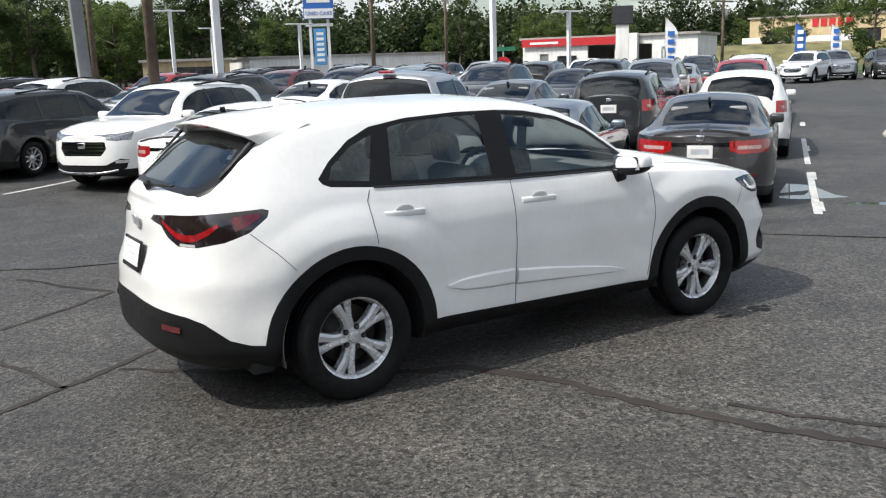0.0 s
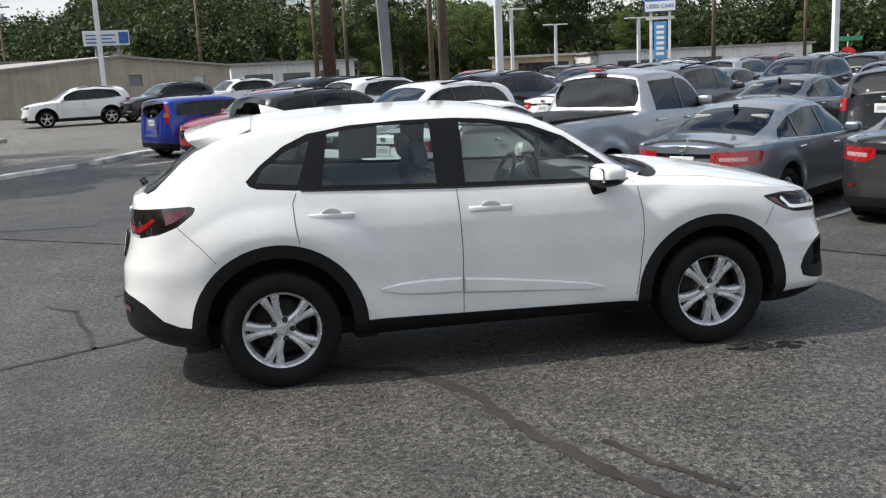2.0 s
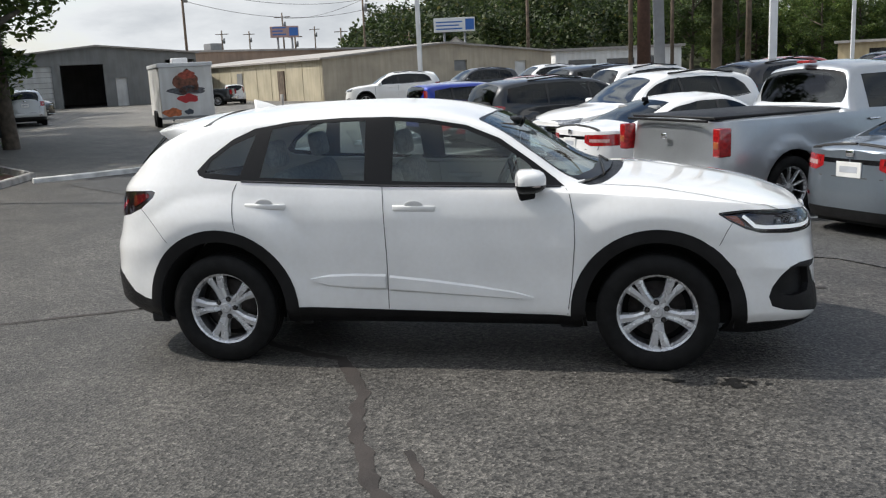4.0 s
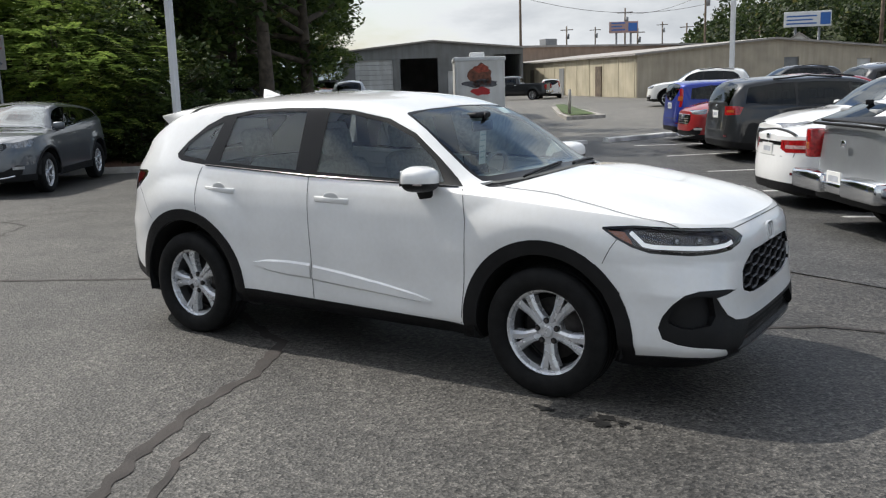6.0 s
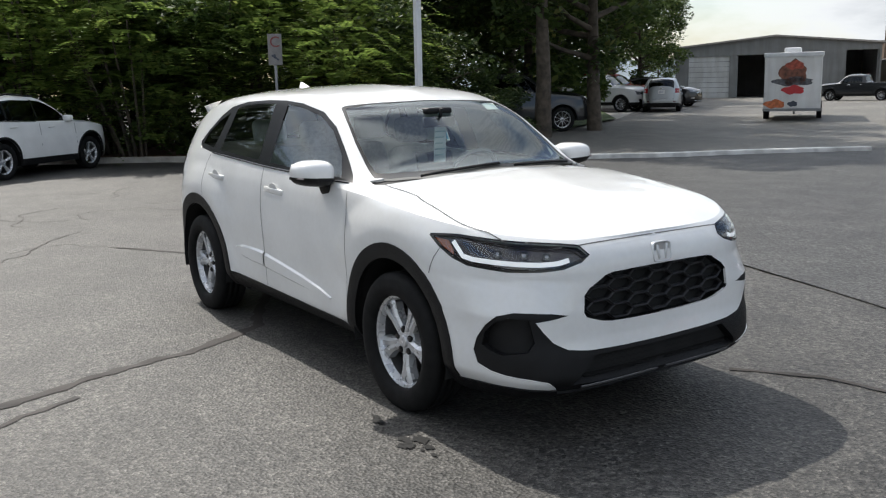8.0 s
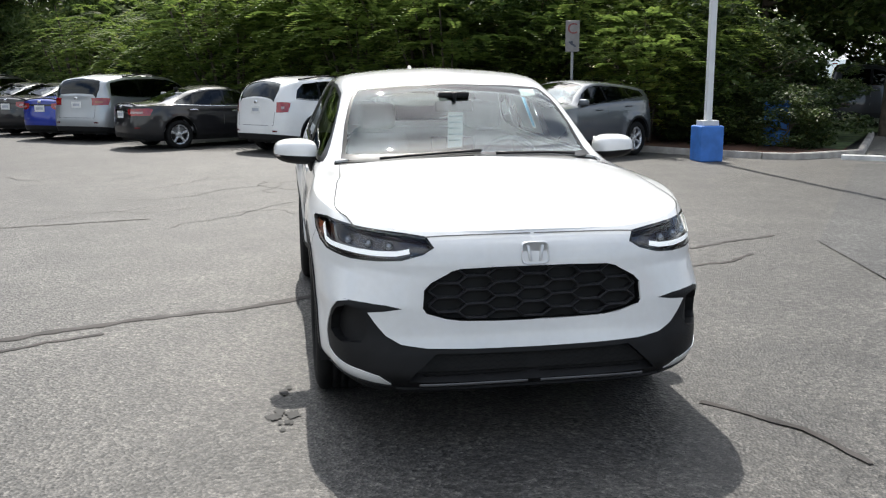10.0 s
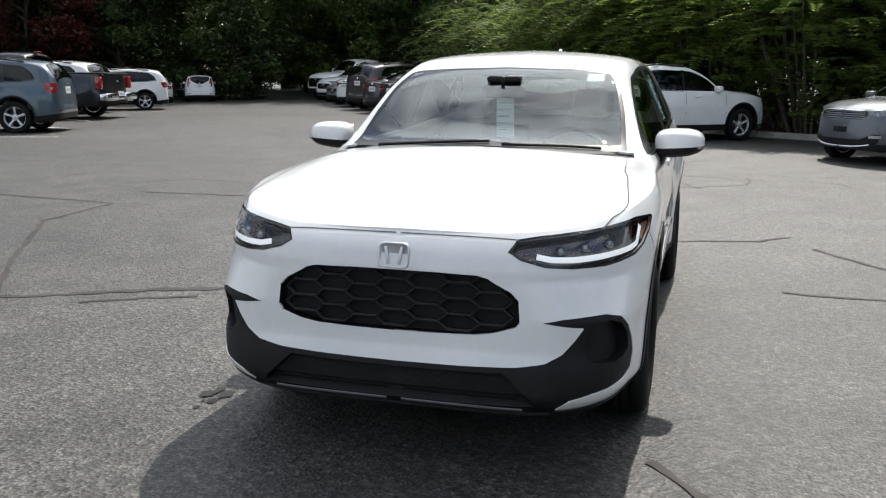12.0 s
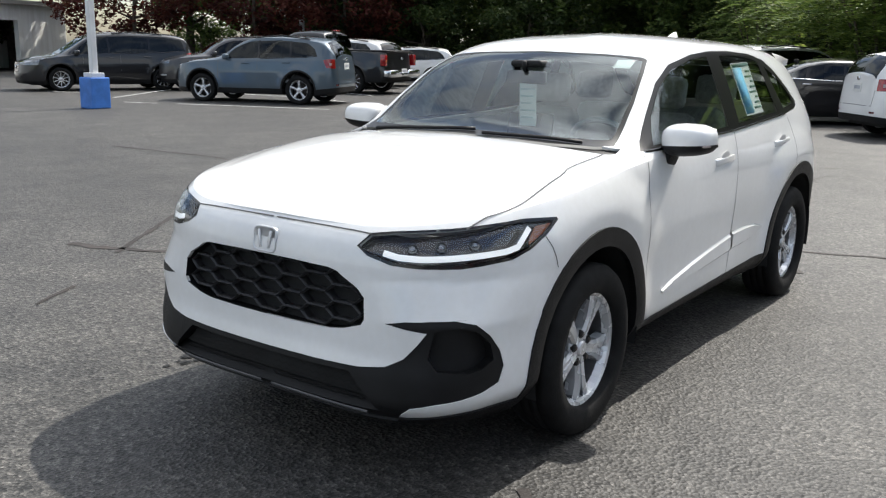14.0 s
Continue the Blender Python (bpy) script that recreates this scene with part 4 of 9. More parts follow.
# headlights
for side, sg in (("L", 1), ("R", -1)):
    hl = part("headlight", sh.take([HEAD], side, 0.030), SMOKE, hero, "dark headlight with a white light guide")
    part("headlight_lens", sh.take([HEAD], side, 0.001), LENS, hl).visible_shadow = False
    bm = bmesh.new()
    sh.ribbon(bm, dense(HEADL, 0.05) + HEADL[:1], 0.010, 0.0016, sg)
    part("lens_border", bm, GLOSS_BLACK, hl)
    bm = bmesh.new()
    guide = [sh.S(1.785, 0.897), sh.S(1.81, 0.875), sh.S(1.85, 0.838), sh.S(1.90, 0.828), sh.F(0.70, 0.818), sh.F(0.62, 0.814), sh.F(0.55, 0.817), sh.F(0.50, 0.828)]
    gd = []
    for a, b in zip(guide, guide[1:]):
        gd += [(a[0] + (b[0] - a[0]) * k / 4, a[1] + (b[1] - a[1]) * k / 4) for k in range(4)]
    sh.ribbon(bm, gd + [guide[-1]], 0.021, -0.004, sg)
    part("light_guide", bm, DRL, hl, "white light guide")
    bm = bmesh.new()
    pts = [sh.S(1.675, 0.905), sh.S(1.755, 0.90), sh.S(1.79, 0.862), sh.S(1.80, 0.838), sh.S(1.735, 0.868)]
    vs = []
    for u, v in pts:
        p, n = sh.out(u, v)
        p = p - n * 0.012
        vs.append(bm.verts.new((p.x, p.y * sg, p.z)))
    bm.faces.new(vs)
    part("side_marker", bm, AMBER, hl, "amber side marker")
    for yy, zz in ((0.74, 0.862), (0.66, 0.860), (0.58, 0.854)):
        p, n = sh.out(*sh.F(yy, zz))
        p = p - n * 0.028
        bm = bmesh.new()
        bmesh.ops.create_uvsphere(bm, u_segments=12, v_segments=8, radius=0.02)
        part("projector", bm, SILVER_REFLECT, hl, at=Matrix.Translation((p.x, p.y * sg, p.z)))
    # tail lamps
    tl = part("tail_light", sh.take([TAIL], side, 0.0), SMOKE, hero, "smoked tail lamp with a red light band")
    bm = bmesh.new()
    ua, ub = sh.R(0.36, 0.98)[0], sh.S(-1.93, 1.0)[0]
    band = [sh.level(ua + (ub - ua) * f, z) for f, z in ((0.02, 1.022), (0.16, 0.994), (0.30, 0.962), (0.44, 0.948), (0.58, 0.953), (0.72, 0.982), (0.84, 1.018))]
    gd = []
    for a, b in zip(band, band[1:]):
        gd += [(a[0] + (b[0] - a[0]) * k / 4, a[1] + (b[1] - a[1]) * k / 4) for k in range(4)]
    sh.ribbon(bm, gd + [band[-1]], [0.012 + 0.022 * math.sin(math.pi * min(1, k / len(gd) * 0.9)) for k in range(len(gd) + 1)], 0.002, sg)
    part("light_band", bm, REDLENS, tl, "red light band")
    ue = sh.S(-1.80, 1.05)[0]
    bm = bmesh.new()
    sh.ribbon(bm, [sh.level(ub + (ue - ub) * f, 1.018 + 0.04 * f) for f in (0, 0.2, 0.4, 0.6, 0.8, 1)], [0.07, 0.07, 0.06, 0.05, 0.035, 0.02], 0.002, sg)
    part("outer_band", bm, DIMRED, tl, "dim red outer lens")
    bm = bmesh.new()
    sh.ribbon(bm, [sh.R(y, z) for y, z in ((0.54, 0.916), (0.58, 0.914), (0.63, 0.914))], 0.014, 0.003, sg)
    part("reverse_lens", bm, plain("reverse_lens", (0.45, 0.44, 0.44), 0.15, vary=0.05), tl)
    bm = bmesh.new()
    sh.ribbon(bm, [sh.R(y, z) for y, z in ((0.47, 0.492), (0.53, 0.488), (0.59, 0.484))], 0.032, 0.014, sg)
    part("rear_reflector", bm, DIMRED, hero)

# grille with its honeycomb bars
gr = part("grille", sh.take([GRILLE], inset=0.05), DARK, hero, "black honeycomb grille")
part("grille_frame", sh.take([GRILLE], rim=0.05, skin=False), BLACK_PLASTIC, gr, smooth=False)


def in_grille(y, z):
    return abs(y) < 0.450 and 0.537 < z < 0.758 and z < 0.758 - max(0, abs(y) - 0.335) * 0.62 and z > 0.541 + max(0, abs(y) - 0.32) * 0.30


bm = bmesh.new()
hx_, hz_ = 0.158, 0.0585
seen = set()
for i in range(-4, 5):
    for j in range(7):
        cy_, cz_ = i * hx_ * 0.76, 0.519 + j * hz_ + (hz_ / 2 if i % 2 else 0)
        a, b = hx_ * 0.5, hz_ * 0.5
        pts = [(cy_ - a, cz_), (cy_ - a * 0.52, cz_ + b), (cy_ + a * 0.52, cz_ + b), (cy_ + a, cz_)]
        for (y0, z0), (y1, z1) in zip(pts, pts[1:]):
            if in_grille((y0 + y1) / 2, (z0 + z1) / 2):
                row = []
                for yy, zz in ((y0, z0), (y1, z1)):
                    p, n = sh.out(*sh.F(abs(yy), zz))
                    c = Vector((p.x - 0.020, yy, zz))
                    row.append([bm.verts.new(c + Vector((dx, 0, dz))) for dx, dz in ((0.004, -0.006), (0.012, 0.001), (0.004, 0.006), (-0.028, 0.002))])
                for q in range(4):
                    bm.faces.new((row[0][q], row[0][(q + 1) % 4], row[1][(q + 1) % 4], row[1][q]))
bmesh.ops.recalc_face_normals(bm, faces=bm.faces)
part("honeycomb", bm, plain("grille_bar", (0.03, 0.03, 0.032), 0.35, vary=0.1), gr, smooth=False)
# silver skid line below the intake
bm = bmesh.new()
for sg in (1, -1):
    sh.ribbon(bm, [sh.F(y, 0.276) for y in (0.0, 0.1, 0.2, 0.3, 0.4, 0.47)], 0.016, 0.002, sg, 0.006)
bmesh.ops.remove_doubles(bm, verts=bm.verts, dist=0.004)
part("skid_strip", bm, plain("dark_silver", (0.12, 0.12, 0.125), 0.4, 0.3), hero, "dark silver skid strip")
# mesh lines of the lower intake
bm = bmesh.new()
for k in range(5):
    for sg in (1, -1):
        sh.ribbon(bm, [sh.F(y, 0.298 + 0.023 * k + (0.005 if i % 2 else -0.005)) for i, y in enumerate(np.linspace(0, 0.46 - 0.012 * k, 24).tolist())], 0.006, -0.03, sg)
part("intake_mesh", bm, plain("intake_bar", (0.008, 0.008, 0.0085), 0.5, spec=0.2), hero, kind="stuff")
# emblems: plain rounded plates
for loc, nose in (((2.226, 0, 0.812), 1), ((-2.215, 0, 0.985), -1)):
    bm = bmesh.new()
    w, h = (0.060, 0.048) if nose > 0 else (0.045, 0.036)
    loops = []
    for k in range(40):
        a = 2 * math.pi * k / 40
        ey, ez = abs(math.cos(a)) ** 0.4 * (1 if math.cos(a) > 0 else -1), abs(math.sin(a)) ** 0.4 * (1 if math.sin(a) > 0 else -1)
        loops.append([bm.verts.new((dx, ey * (w - i), ez * (h - i))) for dx, i in ((-0.004, 0.0), (0.005, 0.001), (0.008, 0.003), (0.007, 0.007), (0.0, 0.009))])
    for a, b in zip(loops, loops[1:] + loops[:1]):
        for j in range(4):
            bm.faces.new((a[j], b[j], b[j + 1], a[j + 1]))
    bm.faces.new([r[4] for r in loops])
    bmesh.ops.recalc_face_normals(bm, faces=bm.faces)
    em = part("emblem", bm, plain("satin_silver", (0.66, 0.665, 0.67), 0.3, 0.45, 0.05), hero, "chrome emblem", at=pose(*loc, 0, -8 if nose > 0 else 10, 0 if nose > 0 else 180))
    for q in (-1, 1):
        bm = bmesh.new()
        box(bm, (0.0, -0.006, -h * 0.66), (0.009, 0.006, h * 0.66), bevel=0.002)
        for v in bm.verts:
            v.co.y += q * (w * 0.42 + v.co.z * 0.16)
        part("emblem_bar", bm, plain("satin_silver", (0.66, 0.665, 0.67), 0.3, 0.45, 0.05), em)
# rear plate
bm = bmesh.new()
box(bm, (-0.012, -0.165, -0.085), (0.0, 0.165, 0.085), bevel=0.004)
pl = part("plate_frame", bm, GLOSS_BLACK, hero, at=pose(-2.244, 0, 0.805, 0, 12, 0))
bm = bmesh.new()
box(bm, (-0.016, -0.15, -0.058), (-0.010, 0.15, 0.068), bevel=0.002)
part("paper_plate", bm, PAPER, pl)
bm = bmesh.new()
for k in range(3):
    box(bm, (-0.0175, -0.09, 0.03 - 0.03 * k), (-0.015, 0.09 - 0.04 * k, 0.037 - 0.03 * k))
part("plate_bars", bm, plain("pale_ink", (0.5, 0.52, 0.55), 0.7), pl)
# spoiler
bm = bmesh.new()
rows = []
for k in range(25):
    y = -0.615 + 1.23 * k / 24
    e = abs(y) / 0.615
    xt, zt = -1.825 + 0.05 * e**3, 1.488 - 0.04 * e**2
    zr = HERO["roof"](-1.5) - (0.058 * e**2.2)
    rows.append([bm.verts.new(p) for p in ((-1.42, y, zr + 0.016), (-1.60, y, zr - 0.002), (xt, y, zt), (xt + 0.006, y, zt - 0.014), (-1.70, y, zt - 0.035 - 0.03 * e**2))])
for a, b in zip(rows, rows[1:]):
    for j in range(4):
        bm.faces.new((a[j], a[j + 1], b[j + 1], b[j]))
bm.faces.new(rows[0])
bm.faces.new(rows[-1][::-1])
bmesh.ops.recalc_face_normals(bm, faces=bm.faces)
sp = part("roof_spoiler", bm, WHITE, hero, "white roof spoiler with a brake lamp")
bm = bmesh.new()
box(bm, (-1.824, -0.16, 1.466), (-1.805, 0.16, 1.478), bevel=0.003)
part("high_brake_light", bm, DIMRED, sp)
for sg in (1, -1):
    bm = bmesh.new()
    rows = []
    for k in range(7):
        x, z, dp = (lambda t: (-1.70 - 0.23 * t, 1.425 - 0.195 * t, 0.03 * (1 - t)))(k / 6)
        rows.append([bm.verts.new((x - o, sg * y, z + 0.012)) for o, y in ((0, 0.606), (dp, 0.600), (dp, 0.584), (0, 0.584))])
    for a, b in zip(rows, rows[1:]):
        for j in range(3):
            bm.faces.new((a[j], a[j + 1], b[j + 1], b[j]))
    bm.faces.new(rows[0])
    bmesh.ops.recalc_face_normals(bm, faces=bm.faces)
    part("spoiler_fin", bm, GLOSS_BLACK, sp, "gloss black side fin of the spoiler")
# aerial fin
bm = bmesh.new()
rows = []
for k in range(10):
    t = k / 9
    x = -1.36 + 0.16 * t
    h_ = 0.070 * (1 - t) ** 0.8 + 0.001
    w_ = 0.034 * (1 - t * 0.9)
    z0 = HERO["roof"](x) - 0.012
    rows.append([bm.verts.new(p) for p in ((x, -w_, z0), (x - 0.012 * (1 - t), -w_ * 0.25, z0 + h_), (x - 0.012 * (1 - t), w_ * 0.25, z0 + h_), (x, w_, z0))])
for a, b in zip(rows, rows[1:]):
    for j in range(3):
        bm.faces.new((a[j], a[j + 1], b[j + 1], b[j]))
bm.faces.new(rows[0])
bmesh.ops.recalc_face_normals(bm, faces=bm.faces)
part("aerial_fin", bm, WHITE, hero, "white shark-fin aerial")
# wipers
for (x0, y0), (x1, y1) in (((1.03, -0.50), (0.985, 0.05)), ((1.03, 0.12), (0.955, 0.58))):
    bm = bmesh.new()
    pts = []
    for k in range(9):
        t = k / 8
        x, y = x0 + (x1 - x0) * t, y0 + (y1 - y0) * t
        p, n = sh.out(*sh.T(x, abs(y)))
        pts.append(Vector((p.x, y, p.z + 0.006)))
    rows = [[bm.verts.new(p + Vector(o)) for o in ((-0.007, 0, 0), (0, 0, 0.010), (0.008, 0, 0), (0, 0, -0.006))] for p in pts]
    for a, b in zip(rows, rows[1:]):
        for j in range(4):
            bm.faces.new((a[j], a[(j + 1) % 4], b[(j + 1) % 4], b[j]))
    bm.faces.new(rows[0][::-1])
    bm.faces.new(rows[-1])
    bmesh.ops.recalc_face_normals(bm, faces=bm.faces)
    part("wiper", bm, BLACK_PLASTIC, hero)
bm = bmesh.new()
cyl(bm, (-2.125, 0.0, 1.17), (-2.09, -0.33, 1.19), 0.012, 0.006, 8)
cyl(bm, (-2.12, 0.0, 1.15), (-2.14, 0.0, 1.19), 0.022, 0.02, 10)
part("rear_wiper", bm, BLACK_PLASTIC, hero)
# underbody
bm = bmesh.new()
box(bm, (-1.9, -0.60, 0.22), (2.0, 0.60, 0.34))
part("underbody", bm, DARK, hero, smooth=False)
# added dark boxes hide the sunlit ground beyond, standing for underbody shade
SHADE_BLOCKS = [((-0.85, -0.70, 0.25), (0.85, 0.70, 0.345)), ((-1.96, -0.52, 0.28), (-1.77, 0.52, 0.40)), ((1.77, -0.66, 0.25), (1.98, 0.66, 0.36))]
for hx in (-HUBX, HUBX):
    SHADE_BLOCKS += [((hx - 0.56, -0.76, 0.22), (hx - 0.43, 0.76, 0.52)), ((hx + 0.43, -0.76, 0.22), (hx + 0.56, 0.76, 0.52))]
for lo, hi in SHADE_BLOCKS:
    bm = bmesh.new()
    box(bm, lo, hi, bevel=0.02)
    part("shade_block", bm, DARK, hero, smooth=False)
# cabin
bm = bmesh.new()
box(bm, (-0.86, -0.76, 0.36), (0.86, 0.76, 0.40))
box(bm, (-1.9, -0.50, 0.36), (-0.86, 0.50, 0.40))
part("cabin_floor", bm, TRIM_GREY, hero, smooth=False)
bm = bmesh.new()
prof = [(0.38, 0.60), (0.40, 0.98), (0.52, 1.065), (0.75, 1.075), (1.0, 1.055), (1.0, 0.6)]
lo = [bm.verts.new((x, -0.74, z)) for x, z in prof]
hi = [bm.verts.new((x, 0.74, z)) for x, z in prof]
for i in range(len(prof)):
    bm.faces.new((lo[i], lo[(i + 1) % 6], hi[(i + 1) % 6], hi[i]))
bm.faces.new(lo)
bm.faces.new(hi[::-1])
bmesh.ops.recalc_face_normals(bm, faces=bm.faces)
bmesh.ops.bevel(bm, geom=bm.edges[:], offset=0.025, segments=2, affect="EDGES")
part("dashboard", bm, TRIM_GREY, hero)
bm = bmesh.new()
box(bm, (-0.012, -0.13, -0.075), (0.012, 0.13, 0.075), bevel=0.01)
part("display", bm, GLOSS_BLACK, hero, at=pose(0.42, 0.0, 1.10, 0, -12, 0))
bm = bmesh.new()
n = 36
rr, rt = 0.185, 0.016
cols = []
for k in range(n):
    a = 2 * math.pi * k / n
    cols.append([bm.verts.new(((rt * math.sin(b)), (rr + rt * math.cos(b)) * math.cos(a), (rr + rt * math.cos(b)) * math.sin(a))) for b in (0, 1.26, 2.51, 3.77, 5.03)])
for k in range(n):
    for j in range(5):
        bm.faces.new((cols[k][j], cols[k][(j + 1) % 5], cols[(k + 1) % n][(j + 1) % 5], cols[(k + 1) % n][j]))
for a in (0, math.pi, -math.pi / 2):
    cyl(bm, (0, 0, 0), (0, rr * math.cos(a), rr * math.sin(a)), 0.03, 0.016, 8)
cyl(bm, (0.02, 0, 0), (-0.03, 0, 0), 0.07, 0.06, 16)
part("steering_wheel", bm, TRIM_GREY, hero, at=pose(0.30, 0.36, 0.99, 0, 24, 0))


def seat(x, y, w, head=True, name="seat"):
    bm = bmesh.new()
    box(bm, (-0.25, -w / 2, 0.0), (0.27, w / 2, 0.17), bevel=0.05)
    o = part(name, bm, CLOTH, hero, "grey cloth seat", at=pose(x, y, 0.48))
    bm = bmesh.new()
    box(bm, (-0.08, -w / 2 + 0.01, 0.02), (0.07, w / 2 - 0.01, 0.60), bevel=0.055)
    for v in bm.verts:
        v.co.y *= 1 - 0.22 * max(0, v.co.z / 0.6)
    part("backrest", bm, CLOTH, o, at=pose(-0.22, 0, 0.10, 0, -16, 0))
    for hy in ((0,) if head else (-w * 0.33, w * 0.33)):
        bm = bmesh.new()
        box(bm, (-0.045, -0.125, 0.0), (0.045, 0.125, 0.175), bevel=0.04)
        part("headrest", bm, CLOTH, o, at=pose(-0.40, hy, 0.70, 0, -10, 0))


seat(0.0, 0.36, 0.52)
seat(0.0, -0.36, 0.52)
seat(-0.66, 0.0, 1.24, False, "rear_bench")
bm = bmesh.new()
box(bm, (0.455, -0.115, 1.32), (0.485, 0.115, 1.385), bevel=0.015)
cyl(bm, (0.48, 0, 1.38), (0.50, 0, 1.43), 0.012, 0.012, 8)
part("rear_view_mirror", bm, BLACK_PLASTIC, hero)
bm = bmesh.new()
box(bm, (0.36, -0.09, 1.40), (0.485, 0.09, 1.435), bevel=0.014)
part("camera_housing", bm, BLACK_PLASTIC, hero)
bm = bmesh.new()
box(bm, (-0.001, -0.046, -0.22), (0.001, 0.046, 0.0))
tag_ = part("mirror_hang_tag", bm, PAPER, hero, "white paper tag hung from the mirror", at=pose(0.47, 0.01, 1.33, 0, 4, 6), smooth=False)
bm = bmesh.new()
for k in range(5):
    box(bm, (0.0012, -0.04, -0.04 - 0.035 * k), (0.0022, 0.04 - 0.01 * (k % 3), -0.032 - 0.035 * k))
part("tag_bars", bm, plain("tag_ink", (0.45, 0.55, 0.56), 0.8), tag_)
# price sheet on the left rear side window
p, n_ = sh.out(*sh.S(-0.70, 1.30))
q_ = sh.at(*sh.S(-0.70, 1.20))
tilt = math.degrees(math.atan2(q_.y - p.y, p.z - q_.z))
bm = bmesh.new()
box(bm, (-0.14, -0.0008, -0.15), (0.14, 0.0008, 0.15))
st = part("price_sheet", bm, PAPER, hero, "blue and white price sheet inside the window", at=pose(-0.70, p.y - 0.016, p.z - 0.005, tilt, 2, 0), smooth=False)
bm = bmesh.new()
box(bm, (0.0, 0.0008, -0.14), (0.13, 0.002, 0.12))
part("sheet_panel", bm, PAPER_BLUE, st)
bm = bmesh.new()
for k in range(8):
    box(bm, (-0.13, 0.001, -0.12 + 0.03 * k), (-0.02 - 0.03 * (k % 3), 0.002, -0.108 + 0.03 * k))
box(bm, (-0.13, 0.001, 0.125), (0.13, 0.002, 0.145))
part("sheet_bars", bm, plain("sheet_ink", (0.12, 0.20, 0.18), 0.8), st)
bm = bmesh.new()
box(bm, (-0.001, -0.045, -0.035), (0.001, 0.045, 0.035))
p, n_ = sh.out(*sh.T(0.36, 0.47))
part("windshield_sticker", bm, PAPER, hero, "white sticker at the windscreen's corner", at=pose(p.x - 0.004, p.y, p.z - 0.012, 0, -58, 0), smooth=False)
# head lining
bm = bmesh.new()
rows = []
for k in range(13):
    x = -1.55 + 1.85 * k / 12
    rows.append([bm.verts.new((x, y, HERO["roof"](x) - 0.045 - 0.07 * (y / 0.6) ** 2)) for y in (-0.6, -0.4, -0.2, 0, 0.2, 0.4, 0.6)])
for a, b in zip(rows, rows[1:]):
    for j in range(6):
        bm.faces.new((a[j], a[j + 1], b[j + 1], b[j]))
part("head_lining", bm, plain("lining", (0.34, 0.34, 0.33), 0.9), hero)

